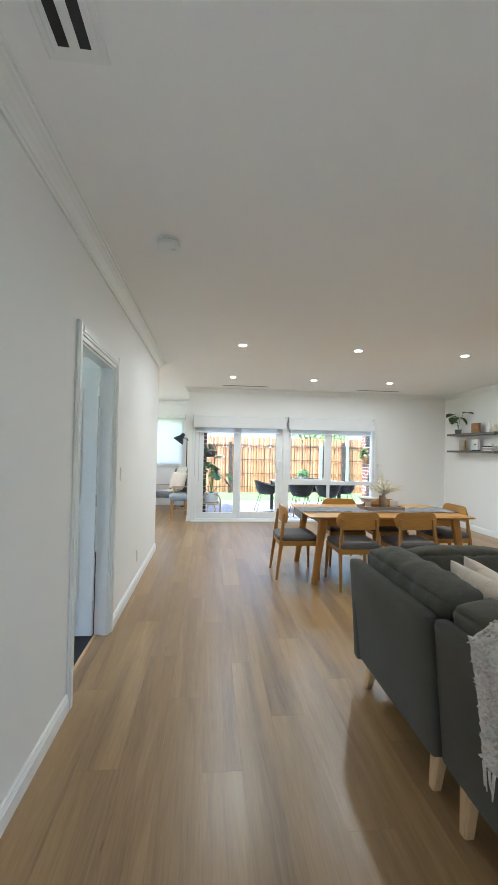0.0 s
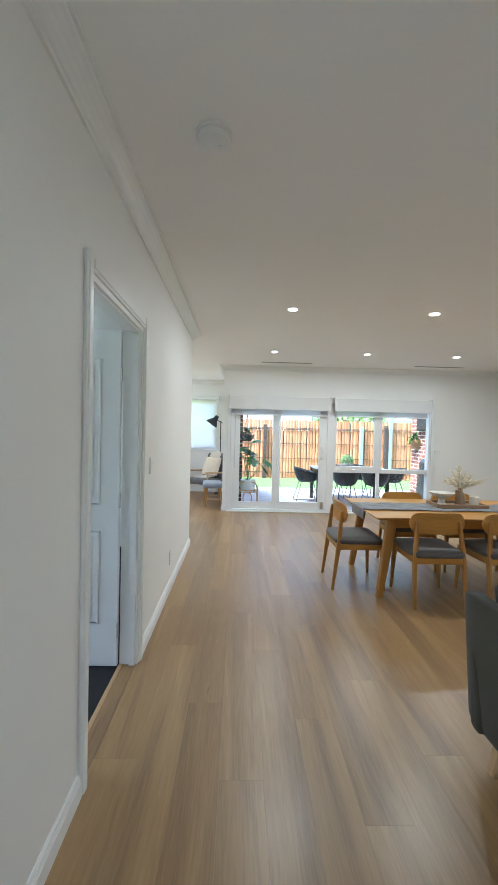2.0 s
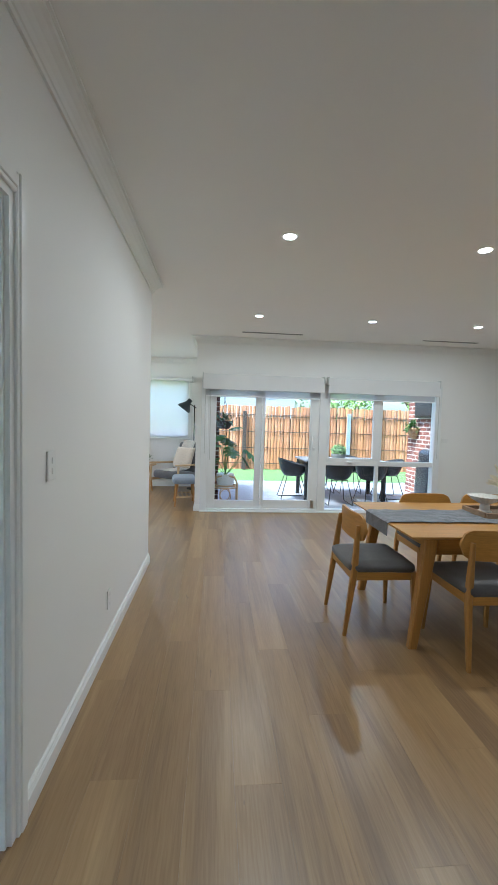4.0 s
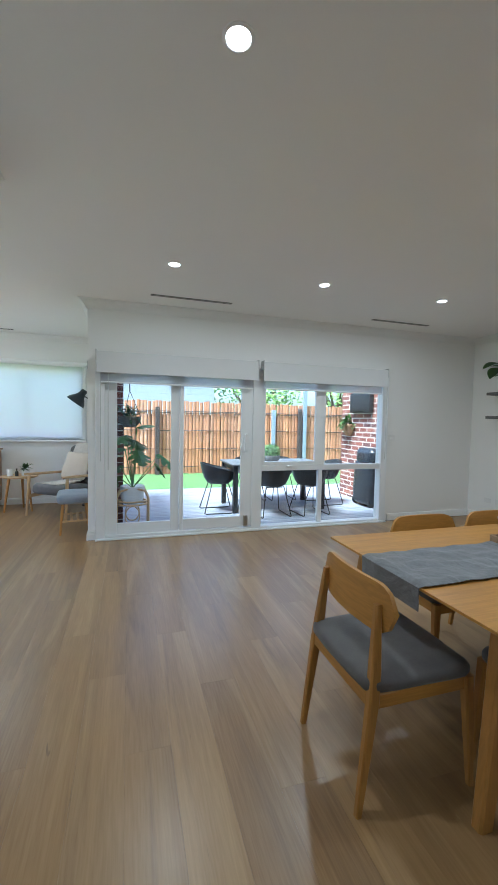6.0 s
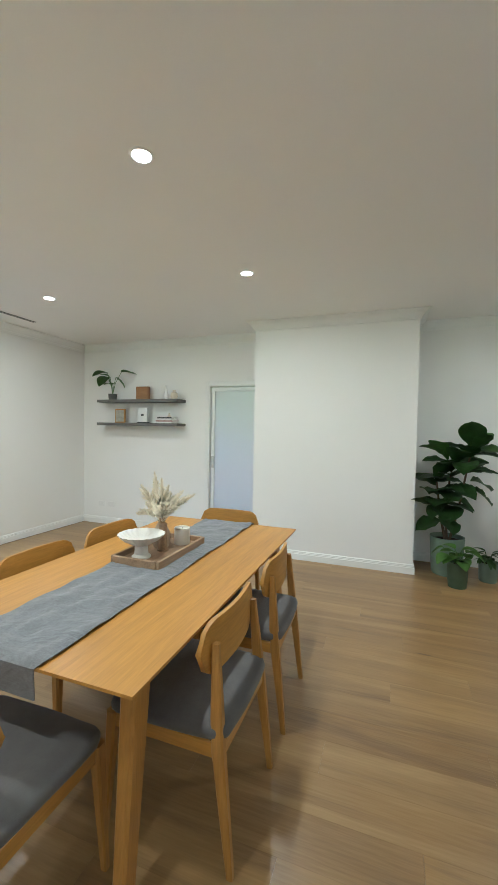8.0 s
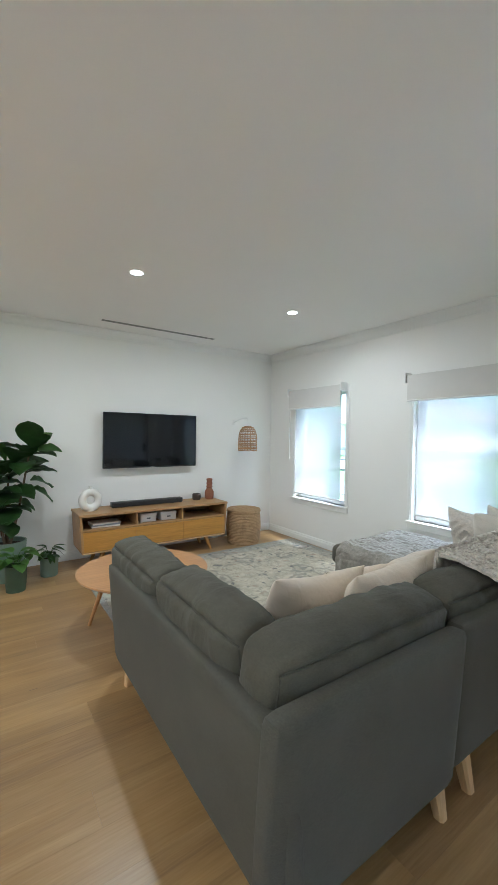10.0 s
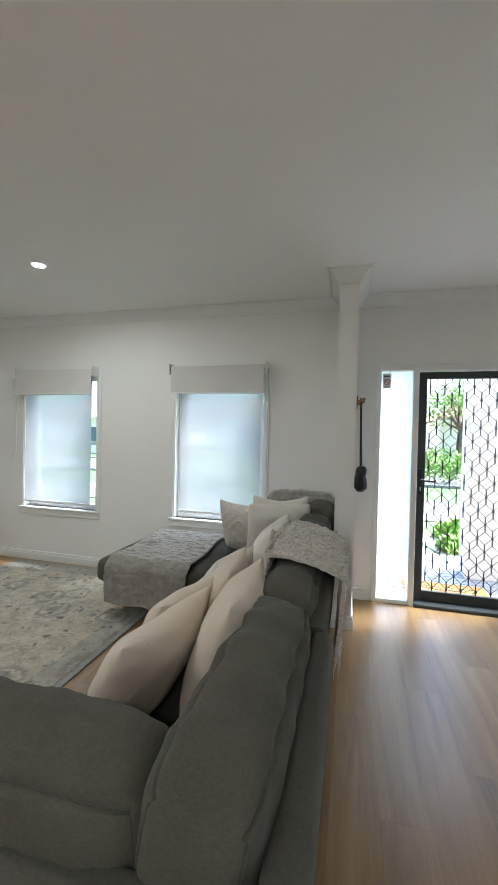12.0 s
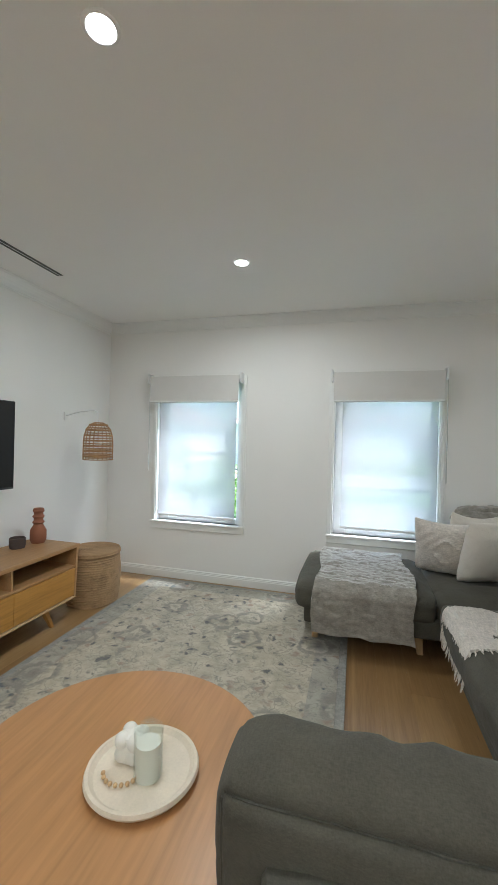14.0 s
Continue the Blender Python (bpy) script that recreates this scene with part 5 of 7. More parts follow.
part("wall_plate", box(0.355, -0.02, 0.36, 0.37, 0.02, 0.44, 0.004, 1), WHITEC, rl)


# ---------------------------------------------------------------- indoor plants
fg = thing("fiddle_leaf_fig", "tall fiddle leaf fig in a sage green pot", "plant", 5.13, 3.02, 0)
part("pot", lathe([(0, 0), (0.135, 0), (0.145, 0.02), (0.165, 0.37), (0.165, 0.385), (0.15, 0.385), (0.148, 0.34), (0, 0.34)], 36), SAGE, fg, smooth=True)
part("soil", lathe([(0, 0.345), (0.149, 0.341)], 24), SOIL, fg)
trunks = [[(0.02, 0.0, 0.34), (0.0, 0.03, 0.65), (-0.03, 0.0, 0.95), (-0.02, -0.04, 1.19)], [(-0.02, 0.02, 0.34), (-0.06, 0.08, 0.62), (-0.06, 0.12, 0.95)], [(0, -0.02, 0.34), (-0.05, -0.09, 0.7), (-0.06, -0.17, 1.2), (-0.06, -0.2, 1.30)]]
for tk in trunks:
    part("stem", tube(tk, [0.014, 0.011, 0.009, 0.007][:len(tk)], 8), STEM, fg, smooth=True)
rnd = random.Random(11)
for j, tk in enumerate(trunks):
    pts = [Vector(p) for p in tk]
    cnt = (14, 10, 8)[j]
    for i in range(cnt):
        s = 0.40 + 0.60 * i / (cnt - 1) if j < 2 else 0.5 + 0.5 * i / (cnt - 1)
        k = min(int(s * (len(pts) - 1)), len(pts) - 2)
        f = s * (len(pts) - 1) - k
        base = pts[k].lerp(pts[k + 1], f)
        az = i * 137.5 + j * 60 + rnd.uniform(-20, 20)
        if math.cos(radians(az)) > 0.35:
            az = 180 - az
        up = -15 + 70 * s ** 2 + rnd.uniform(-18, 18)
        L = rnd.uniform(0.25, 0.35) * (1.0 if s < 0.9 else 0.95)
        leaf_part(fg, base, az, up, L, L * 0.76, LEAF_D, rnd.uniform(0.15, 0.45), rnd.uniform(-25, 25), 0.008, 1.25)
for az, up, h in ((70, 40, 1.20), (-70, 55, 1.28), (-120, 20, 1.26), (110, 60, 1.18), (-60, -5, 0.98), (-75, -20, 0.90)):
    leaf_part(fg, (-0.03, 0.02 if az > 0 else -0.19, h), az, up, 0.28, 0.22, LEAF, 0.35, 20, 0.008, 1.25)
p2 = thing("potted_plant", "round-leaved plant in a dark green footed pot", "plant", 4.77, 2.97, 0)
part("pot", lathe([(0, 0), (0.08, 0), (0.082, 0.05), (0.086, 0.06), (0.09, 0.235), (0.083, 0.235), (0.08, 0.2), (0, 0.2)], 32), SAGE_D, p2, smooth=True)
part("soil", lathe([(0, 0.205), (0.082, 0.201)], 20), SOIL, p2)
for i in range(16):
    az = i * 137.5
    r = 0.03 + 0.05 * (i % 3)
    h = 0.26 + 0.03 * (i % 4)
    a = radians(az)
    part("stem", tube([(0, 0, 0.2), (r * 0.6 * math.cos(a), r * 0.6 * math.sin(a), h - 0.03), (r * math.cos(a), r * math.sin(a), h)], 0.003, 5), LEAF, p2)
    leaf_part(p2, (r * math.cos(a), r * math.sin(a), h), az, 25 - (i % 3) * 22, 0.13, 0.12, LEAF_L, 0.4)
p3 = thing("potted_plant", "small dark-leaved plant in a sage green pot", "plant", 5.04, 2.66, 0)
part("pot", lathe([(0, 0), (0.075, 0), (0.08, 0.01), (0.086, 0.19), (0.079, 0.19), (0.077, 0.16), (0, 0.16)], 32), SAGE, p3, smooth=True)
part("soil", lathe([(0, 0.165), (0.078, 0.161)], 20), SOIL, p3)
for i in range(18):
    az = i * 137.5
    h = 0.2 + 0.028 * (i % 4)
    a = radians(az)
    part("stem", tube([(0, 0, 0.16), (0.03 * math.cos(a), 0.03 * math.sin(a), h)], 0.0025, 5), LEAF_D, p3)
    leaf_part(p3, (0.03 * math.cos(a), 0.03 * math.sin(a), h), az, 28 - (i % 3) * 18, 0.12, 0.05, LEAF_D, 0.5)


# ---------------------------------------------------------------- living area: rug, sofa, coffee table
rg = thing("rug", "faded oriental rug in cream, grey and rust", "rug", 3.83, 0.99, 0.0)
rugb = bmesh.new()
add_box(rugb, -0.79, -1.19, 0.001, 0.79, 1.19, 0.011, 0.002, 1)
part("field", rugb, RUG, rg)
for a, b, c, d in ((-0.95, -1.35, 0.95, -1.19), (-0.95, 1.19, 0.95, 1.35), (-0.95, -1.19, -0.79, 1.19), (0.79, -1.19, 0.95, 1.19)):
    part("border", box(a, b, 0.001, c, d, 0.0108, 0.0005, 1), RUG_BORDER, rg, "grey border with slate blue flowers")
for a, b, c, d in ((-1.0, -1.40, 1.0, -1.35), (-1.0, 1.35, 1.0, 1.40), (-1.0, -1.35, -0.95, 1.35), (0.95, -1.35, 1.0, 1.35)):
    part("edge_band", box(a, b, 0.001, c, d, 0.0095, 0.002, 1), RUG_EDGE, rg, "plain worn grey edge")


def place(bm, m):
    bmesh.ops.transform(bm, matrix=m, verts=bm.verts)
    return bm


def back_panel(L, hgt, lean=0.045):
    """An upholstered outer back along x, its outer face on y = 0, leaning out at the top."""
    bm = soft_box(L, 0.085, hgt, 0.030, 0.006, 0.002, int(L * 10), 18, 4)
    for v in bm.verts:
        f = (v.co.z + hgt / 2) / hgt
        v.co.y += -0.0425 + lean * (f - 1)
    return bm


so = thing("sofa", "charcoal grey U-shaped corner sofa on pale oak legs", "sofa", 0, 0, 0)
BZ0, BZ1 = 0.140, 0.755
# outer backs: hall side in two units, dining side in two
hb = BZ1 - BZ0
for y0, y1, dx in ((1.725, 2.635, -0.012), (0.15, 1.715, 0.015)):
    p_ = back_panel(y1 - y0, hb)
    part("outer_back", place(p_, pose(1.345 + dx, (y0 + y1) / 2, (BZ0 + BZ1) / 2, 0, 0, 90)), SOFA_FLAT, so, smooth=True)
p_ = back_panel(2.95 - 1.355, hb - 0.05)
part("outer_back", place(p_, pose((2.95 + 1.355) / 2, 2.625, (BZ0 + BZ1) / 2 - 0.025)), SOFA_FLAT, so, smooth=True)
# seat bases and seat cushions
for x0, y0, x1, y1 in ((1.46, 1.95, 2.97, 2.50), (1.46, 0.52, 2.24, 1.94), (1.44, -0.42, 3.14, 0.50)):
    part("seat_base", place(soft_box(x1 - x0, y1 - y0, 0.14, 0.03, 0.004, 0.001, 2), Matrix.Translation(((x0 + x1) / 2, (y0 + y1) / 2, 0.24))), SOFA, so, smooth=True)
for k, (x0, y0, x1, y1) in enumerate(((1.62, 1.925, 2.29, 2.38), (2.30, 1.925, 2.99, 2.38), (1.60, 0.53, 2.27, 1.915), (1.52, -0.40, 2.26, 0.52), (2.265, -0.42, 3.20, 0.52))):
    part("seat_cushion", place(soft_box(x1 - x0, y1 - y0, 0.19, 0.06, 0.018, 0.004, k + 4, 14, 4), Matrix.Translation(((x0 + x1) / 2, (y0 + y1) / 2, 0.365))), SOFA, so, smooth=True)
def cushion_surface(u, hx, hy, hz, seed):
    """A point of a stuffed back cushion from a point on a cube: puffed faces, pinched ends, gathers along the seams."""
    r = 0.036
    p = Vector((u.x * hx, u.y * hy, u.z * hz))
    q = Vector((max(-hx + r, min(hx - r, p.x)), max(-hy + r, min(hy - r, p.y)), max(-hz + r, min(hz - r, p.z))))
    d = p - q
    nrm = d.normalized() if d.length > 1e-6 else Vector((0, 0, 0))
    out = q + nrm * r
    fx, fy, fz = 1 - u.x ** 4, 1 - u.y ** 2, 1 - u.z ** 2
    top = abs(u.z) ** 3 * fx * fy
    face = abs(u.y) ** 3 * fx * fz
    out.z += 0.034 * top * (1 if u.z > 0 else -1)
    out.y += 0.030 * face * (1 if u.y > 0 else -1)
    out.x += 0.02 * abs(u.x) ** 3 * fy * fz * (1 if u.x > 0 else -1)
    out.y *= 1 - 0.14 * abs(u.x) ** 8
    out.z -= 0.012 * abs(u.x) ** 6 * max(u.z, 0)
    off = Vector((seed * 3.7, seed * 1.9, seed * 5.3))
    gap = (1 - abs(u.y)) * hy + (1 - abs(u.z)) * hz
    near = math.exp(-gap / 0.085)
    k = near * (0.015 * noise.noise(Vector((out.x * 12, 0, 0)) + off) + 0.006 * noise.noise(Vector((out.x * 31, out.y * 6, out.z * 6)) + off))
    k += 0.005 * noise.noise(Vector((out.x * 4.5, out.y * 7, out.z * 6)) + off)
    crease = 1 - abs(noise.noise(Vector((out.x * 9 + out.z * 5, out.y * 7, out.z * 8 - out.x * 3)) + off))
    k -= 0.004 * max(0.0, crease - 0.82) / 0.18 * (1 - 0.5 * near)
    k -= 0.009 * math.exp(-gap / 0.013)
    n2 = Vector((0.3 * u.x ** 9, u.y * (abs(u.y) ** 3), u.z * (abs(u.z) ** 3)))
    return out + n2 * k


def back_cushion(L, D, hh, seed):
    bm = bmesh.new()
    bmesh.ops.create_cube(bm, size=2)
    bmesh.ops.subdivide_edges(bm, edges=list(bm.edges), cuts=34, use_grid_fill=True)
    for v in bm.verts:
        v.co = cushion_surface(v.co.copy(), L / 2, D / 2, hh / 2, seed)
    return bm


def cushion_seam(L, D, hh, seed, side):
    """Piping around one face of a back cushion."""
    ring = [(-1 + 2 * i / 40, 1) for i in range(40)] + [(1, 1 - 2 * i / 16) for i in range(16)] + [(1 - 2 * i / 40, -1) for i in range(40)] + [(-1, -1 + 2 * i / 16) for i in range(16)]
    pts = [cushion_surface(Vector((a, side, b)), L / 2, D / 2, hh / 2, seed) + Vector((0, side * 0.001, 0.001 * b)) for a, b in ring]
    return tube(pts, 0.0032, 6, closed=True)


# back cushions
for k, (x, y, z, L, rz, tl, hh) in enumerate(((1.550, 2.13, 0.645, 0.86, 90, -9, 0.40), (1.555, 1.20, 0.64, 0.98, 90, -9, 0.40), (1.56, 0.42, 0.645, 0.56, 90, -9, 0.41),
                                              (2.690, 2.452, 0.622, 0.73, 0, -8, 0.38), (1.97, 2.448, 0.645, 0.68, 0, -8, 0.38), (1.53, -0.12, 0.68, 0.44, 90, -6, 0.40))):
    at = pose(x, y, z, 0, 0, rz) @ pose(0, 0, 0, tl, 0, 0)
    cu = part("back_cushion", place(back_cushion(L, 0.22, hh, k + 20), at), SOFA, so, "plump creased back cushion", True)
    for side in (-1, 1):
        part("piping", place(cushion_seam(L, 0.22, hh, k + 20, side), at), SOFA_FLAT, cu, smooth=True)
for x, y, dx, dy in ((1.445, 2.46, -0.03, 0.02), (1.445, 1.77, -0.03, -0.01), (1.445, 1.57, -0.03, -0.02), (1.50, 0.35, -0.02, 0), (2.84, 2.50, 0.02, 0.02), (2.82, 2.05, 0.02, -0.02),
                     (2.36, 0.31, -0.02, 0.02), (3.05, 0.31, 0.02, 0.02), (3.05, -0.32, 0.02, -0.02)):
    part("leg", tapered([(x + dx, y + dy, 0), (x, y, 0.175)], [(0.042, 0.042), (0.064, 0.064)]), OAK_PALE, so, "pale oak tapered leg")


def throw(name, fn, nu, nv, mat, label, thick=0.012, fringe=None, fringe_mat=None):
    t_ = thing(name, label, "throw")
    part("blanket", cloth(fn, nu, nv, thick), mat, t_, smooth=True)
    if fringe:
        bm = bmesh.new()
        rnd = random.Random(len(label))
        for p, d in fringe:
            a = Vector(p)
            b = a + Vector(d) + Vector((rnd.uniform(-0.01, 0.01), rnd.uniform(-0.012, 0.012), rnd.uniform(-0.015, 0.01)))
            add_tube(bm, [a, (a + b) / 2 + Vector((rnd.uniform(-0.006, 0.006),) * 3), b], [0.005, 0.0045, 0.002], 5)
        tagged(part("fringe", bm, fringe_mat or mat, t_, "loose tasselled fringe"), "loose tasselled fringe", "", "", "stuff")
    return t_


def knit_bumps(x, y, z, k=0.016, f=58):
    return k * noise.noise(Vector((x, y, z)) * f) + 0.5 * k * noise.noise(Vector((x, y, z)) * f * 2.1)


def boucle_loops(owner, fn, n, size, seed):
    """The nubs of a looped yarn, strewn over a draped sheet."""
    rnd = random.Random(seed)
    bm = bmesh.new()
    for i in range(n):
        c = fn(rnd.uniform(0.01, 0.99), rnd.uniform(0.01, 0.99)) + Vector((rnd.uniform(-0.004, 0.004), rnd.uniform(-0.004, 0.004), 0.003))
        a, r = rnd.uniform(0, math.tau), size * rnd.uniform(0.7, 1.3)
        e = [Vector((math.cos(a), math.sin(a), rnd.uniform(-0.6, 0.6))) * r * 1.5]
        e.append(e[0].orthogonal().normalized() * r * 0.8)
        e.append(e[0].cross(e[1]).normalized() * r * 0.8)
        v = [bm.verts.new(c + w * q) for w in e for q in (1, -1)]
        for x0 in (0, 1):
            for y0 in (2, 3):
                for z0 in (4, 5):
                    bm.faces.new((v[x0], v[y0], v[z0]))
    ob = part("boucle_loops", bm, KNIT, owner, "looped boucle nubs", True)
    tagged(ob, "", "", "", "stuff")


def back_throw(u, v):
    """Over the hall-side back: from the seat cushion, over the top, down the outer face."""
    y = 0.64 + 0.74 * v + 0.04 * math.sin(5 * u) + 0.10 * (1 - v) * (u - 0.4)
    s = u * 0.98
    if s < 0.34:
        x, z = 1.70 - s * 0.10, 0.60 + s * 0.95
    elif s < 0.60:
        a = (s - 0.34) / 0.26
        x, z = 1.666 - a * 0.352, 0.935 - 0.03 * (2 * a - 1) ** 2 - 0.092 * a
    else:
        x, z = 1.312 + (s - 0.60) * 0.06, 0.813 - (s - 0.60)
        y += 0.05 * (s - 0.6) * (v - 0.3)
    k = knit_bumps(s, y, 0, 0.009, 58)
    fold = 0.010 * math.sin(y * 34 + s * 4) + 0.008 * noise.noise(Vector((y * 9, s * 5, 3)))
    return Vector((x - abs(k) - abs(fold), y, z + abs(k) + 0.4 * abs(fold)))


fr_ = [(back_throw(1.0, i / 34), (0.0, 0.0, -0.07)) for i in range(35)]
bt = throw("throw_blanket", back_throw, 90, 80, KNIT, "chunky cream boucle throw draped over the sofa back", 0.016, fr_)
boucle_loops(bt, back_throw, 3600, 0.0085, 4)


def seat_throw(u, v):
    x = 1.72 + 0.60 * u
    y = 0.66 + 0.52 * v + 0.03 * math.sin(7 * u)
    z = 0.476 + 0.006 * math.sin(y * 30) * math.sin(x * 22)
    if x > 2.22:
        f = x - 2.22
        x, z = 2.22 + 0.055 * math.sin(min(1, f / 0.06) * math.pi / 2), 0.470 - max(0, f - 0.02) * 1.6
    k = knit_bumps(x, y, z, 0.008, 60)
    return Vector((x + (abs(k) if z < 0.45 else 0), y, z + abs(k)))


fr_ = [(seat_throw(1.0, i / 26), (0.012, 0.0, -0.06)) for i in range(27)] + [(seat_throw(0.2 + i / 34, 1.0), (0.0, 0.035, -0.005)) for i in range(24)]
throw("throw_blanket", seat_throw, 70, 64, KNIT, "cream fringed throw spread over the sofa seat", 0.012, fr_)


def fur_throw(u, v):
    """Over the chaise: flat on the seat, then down its front side."""
    x = 2.40 + 0.66 * u + 0.02 * math.sin(9 * v)
    s = v * 1.22
    if s < 0.86:
        y, z = -0.36 + s, 0.482
    else:
        y, z = 0.50 + 0.055 * math.sin(min(1, (s - 0.86) / 0.08) * math.pi / 2), 0.482 - (s - 0.86) * 0.92
        z += 0.006 * math.sin(u * 14)
    across = y - z
    k = 0.012 * (0.5 + noise.noise(Vector((x * 11, across * 34, 1)))) + 0.005 * noise.noise(Vector((x * 60, across * 70, 2)))
    k += 0.010 * noise.noise(Vector((x * 7, y * 4, z * 5)))
    if s >= 0.86:
        k = 0.6 * k + 0.012 * noise.noise(Vector((x * 13, 0, z * 4 + 9)))
    return Vector((x, y + (abs(k) if s >= 0.86 else 0), z + abs(k) * (1 if s < 0.86 else 0.3)))


throw("fur_throw", fur_throw, 90, 130, FUR, "grey faux fur throw lying over the chaise", 0.014)
fc = soft_box(0.60, 0.17, 0.24, 0.08, 0.02, 0.012, 41, 26, 26)
solo("fur_cushion", fc, FUR, "grey faux fur bolster in the sofa corner", "cushion", 1.70, -0.34, 0.83, 0, smooth=True)

for k, (w, h, t, x, y, z, rz, lean, mat, ridge, label) in enumerate((
        (0.54, 0.50, 0.19, 1.72, 1.75, 0.685, 92, -18, LINEN, 0, "large oat linen cushion leaning on the sofa back"),
        (0.50, 0.48, 0.17, 1.93, 1.98, 0.665, 82, -26, LINEN, 0, "oat linen cushion with a creased face"),
        (0.42, 0.42, 0.14, 2.00, 1.63, 0.63, 78, -28, LINEN, 0, "oat linen cushion slumped on the seat"),
        (0.48, 0.42, 0.15, 1.90, 1.32, 0.655, 96, -26, LINEN, 0, "oat linen lumbar cushion lying back"),
        (0.48, 0.48, 0.18, 1.76, 0.78, 0.71, 88, -16, LINEN_W, 0, "tall white linen cushion"),
        (0.42, 0.42, 0.15, 1.96, 1.06, 0.63, 78, -34, KNIT, 0, "cream textured cushion lying on the throw"),
        (0.50, 0.48, 0.18, 1.83, 0.12, 0.700, 20, -16, LINEN_W, 0, "white linen cushion in the sofa corner"),
        (0.46, 0.46, 0.17, 2.12, 0.02, 0.690, -14, -16, KNIT, 0.010, "cream cushion with raised diamond braid"),
        (0.48, 0.44, 0.16, 1.86, -0.14, 0.745, 12, -14, LINEN_W, 0, "white linen cushion at the window end"))):
    solo("cushion", pillow(w, h, t, k + 1, 34, ridge), mat, label, "cushion", x, y, z, rz, group="scatter cushions", smooth=True, rx=lean)

ct = thing("coffee_table", "round timber coffee table on splayed legs", "coffee table", 3.50, 2.205, 0)
part("tabletop", lathe([(0, 0.418), (0.45, 0.418), (0.472, 0.430), (0.48, 0.440), (0.476, 0.447), (0, 0.448)], 64), ACACIA, ct, smooth=True)
for k in range(3):
    a = radians(58 + 120 * k)
    c_, s_ = math.cos(a), math.sin(a)
    part("leg", tube([(0.41 * c_, 0.41 * s_, 0.0), (0.27 * c_, 0.27 * s_, 0.42)], [0.013, 0.021], 12), ACACIA, ct, smooth=True)
ty = thing("round_tray", "round cream stone tray on the coffee table", "tray", 3.400, 2.225, 0.448)
part("dish", lathe([(0, 0), (0.133, 0), (0.159, 0.008), (0.167, 0.02), (0.163, 0.03), (0.153, 0.03), (0.140, 0.018), (0, 0.016)], 48), STONE, ty, smooth=True)
gj = thing("glass_candle", "white candle in a clear glass jar on the tray", "candle", 3.372, 2.245, 0.465)
part("wax", lathe([(0, 0), (0.036, 0.001), (0.036, 0.10), (0, 0.102)], 24), WAX, gj, smooth=True)
part("jar", lathe([(0, -0.001), (0.039, -0.001), (0.042, 0.004), (0.042, 0.125), (0.041, 0.127), (0.0395, 0.125), (0.0395, 0.006), (0, 0.004)], 28), GLASS, gj, "clear glass jar", True)
part("lid", lathe([(0.0, 0.128), (0.043, 0.128), (0.043, 0.138), (0.02, 0.142), (0.012, 0.15), (0.016, 0.165), (0, 0.17)], 24), GLASS, gj, smooth=True)
cb = thing("bubble_candle", "white knobbly candle ornament on the tray", "candle", 3.452, 2.20, 0.465)
rnd = random.Random(3)
for i in range(2):
    for j in range(2):
        for q in range(2):
            part("knob", lathe([(0.024 * math.sin(math.pi * k / 8), -0.024 * math.cos(math.pi * k / 8)) for k in range(9)], 14), WAX, cb, smooth=True,
                 m=Matrix.Translation(((i - 0.5) * 0.042, (j - 0.5) * 0.042, 0.024 + q * 0.04)))
part("core", box(-0.035, -0.035, 0.0, 0.035, 0.035, 0.08, 0.01, 2), WAX, cb)
bd = thing("bead_garland", "short string of pale wooden beads on the tray", "ornament", 3.447, 2.28, 0.466)
for i in range(9):
    a = 0.5 + i * 0.31
    part("bead", lathe([(0.0068 * math.sin(math.pi * k / 6), -0.0068 * math.cos(math.pi * k / 6)) for k in range(7)], 8), OAK_PALE, bd, smooth=True,
         m=Matrix.Translation((0.055 * math.cos(a), 0.05 * math.sin(a) - 0.02, 0.0085)))

# bag on the entry hook
hk = thing("wall_hook", "timber peg rail with three pegs on the stub wall", "hook", 1.26, 0.04, 1.72)
part("plate", box(-0.014, -0.30, -0.035, 0, 0.03, 0.045, 0.003, 1), wood("hook_timber", (0.30, 0.16, 0.08), "z"), hk)
PEG = wood("peg_timber", (0.33, 0.18, 0.09), "z")
for dy in (0.0, -0.13, -0.26):
    part("peg", tube([(-0.012, dy, 0.0), (-0.065, dy, 0.024)], 0.011, 10), PEG, hk, smooth=True)
bg = thing("handbag", "black leather crossbody bag hanging from the hook", "bag", 1.215, 0.04, 0)
bag = soft_box(0.075, 0.20, 0.165, 0.03, 0.012, 0.003, 9)
for v in bag.verts:
    f = (v.co.z + 0.08) / 0.16
    v.co.y *= 0.78 + 0.24 * f
    v.co.x *= 1.15 - 0.45 * f
part("body", place(bag, Matrix.Translation((0, 0.03, 1.13))), BAGB, bg, smooth=True)
part("flap", place(soft_box(0.070, 0.215, 0.075, 0.022, 0.006, 0.002, 8), Matrix.Translation((-0.004, 0.03, 1.185)) @ pose(0, 0, 0, 8)), BAGB, bg, smooth=True)
for sy in (-0.05, 0.11):
    part("ring", tube([(0.010 * math.cos(a), sy, 1.225 + 0.012 * math.sin(a)) for a in [q * math.tau / 14 for q in range(14)]], 0.0025, 6, closed=True), STEEL, bg, "small steel strap ring")
part("strap", tube([(0.0, -0.05, 1.225), (0.005, -0.014, 1.45), (0.01, 0.0, 1.745), (0.005, 0.014, 1.45), (0.0, 0.11, 1.225)], 0.008, 6, flat=0.35), BAGB, bg)
part("buckle", box(-0.046, 0.01, 1.125, -0.040, 0.04, 1.15, 0.002, 1), STEEL, bg)


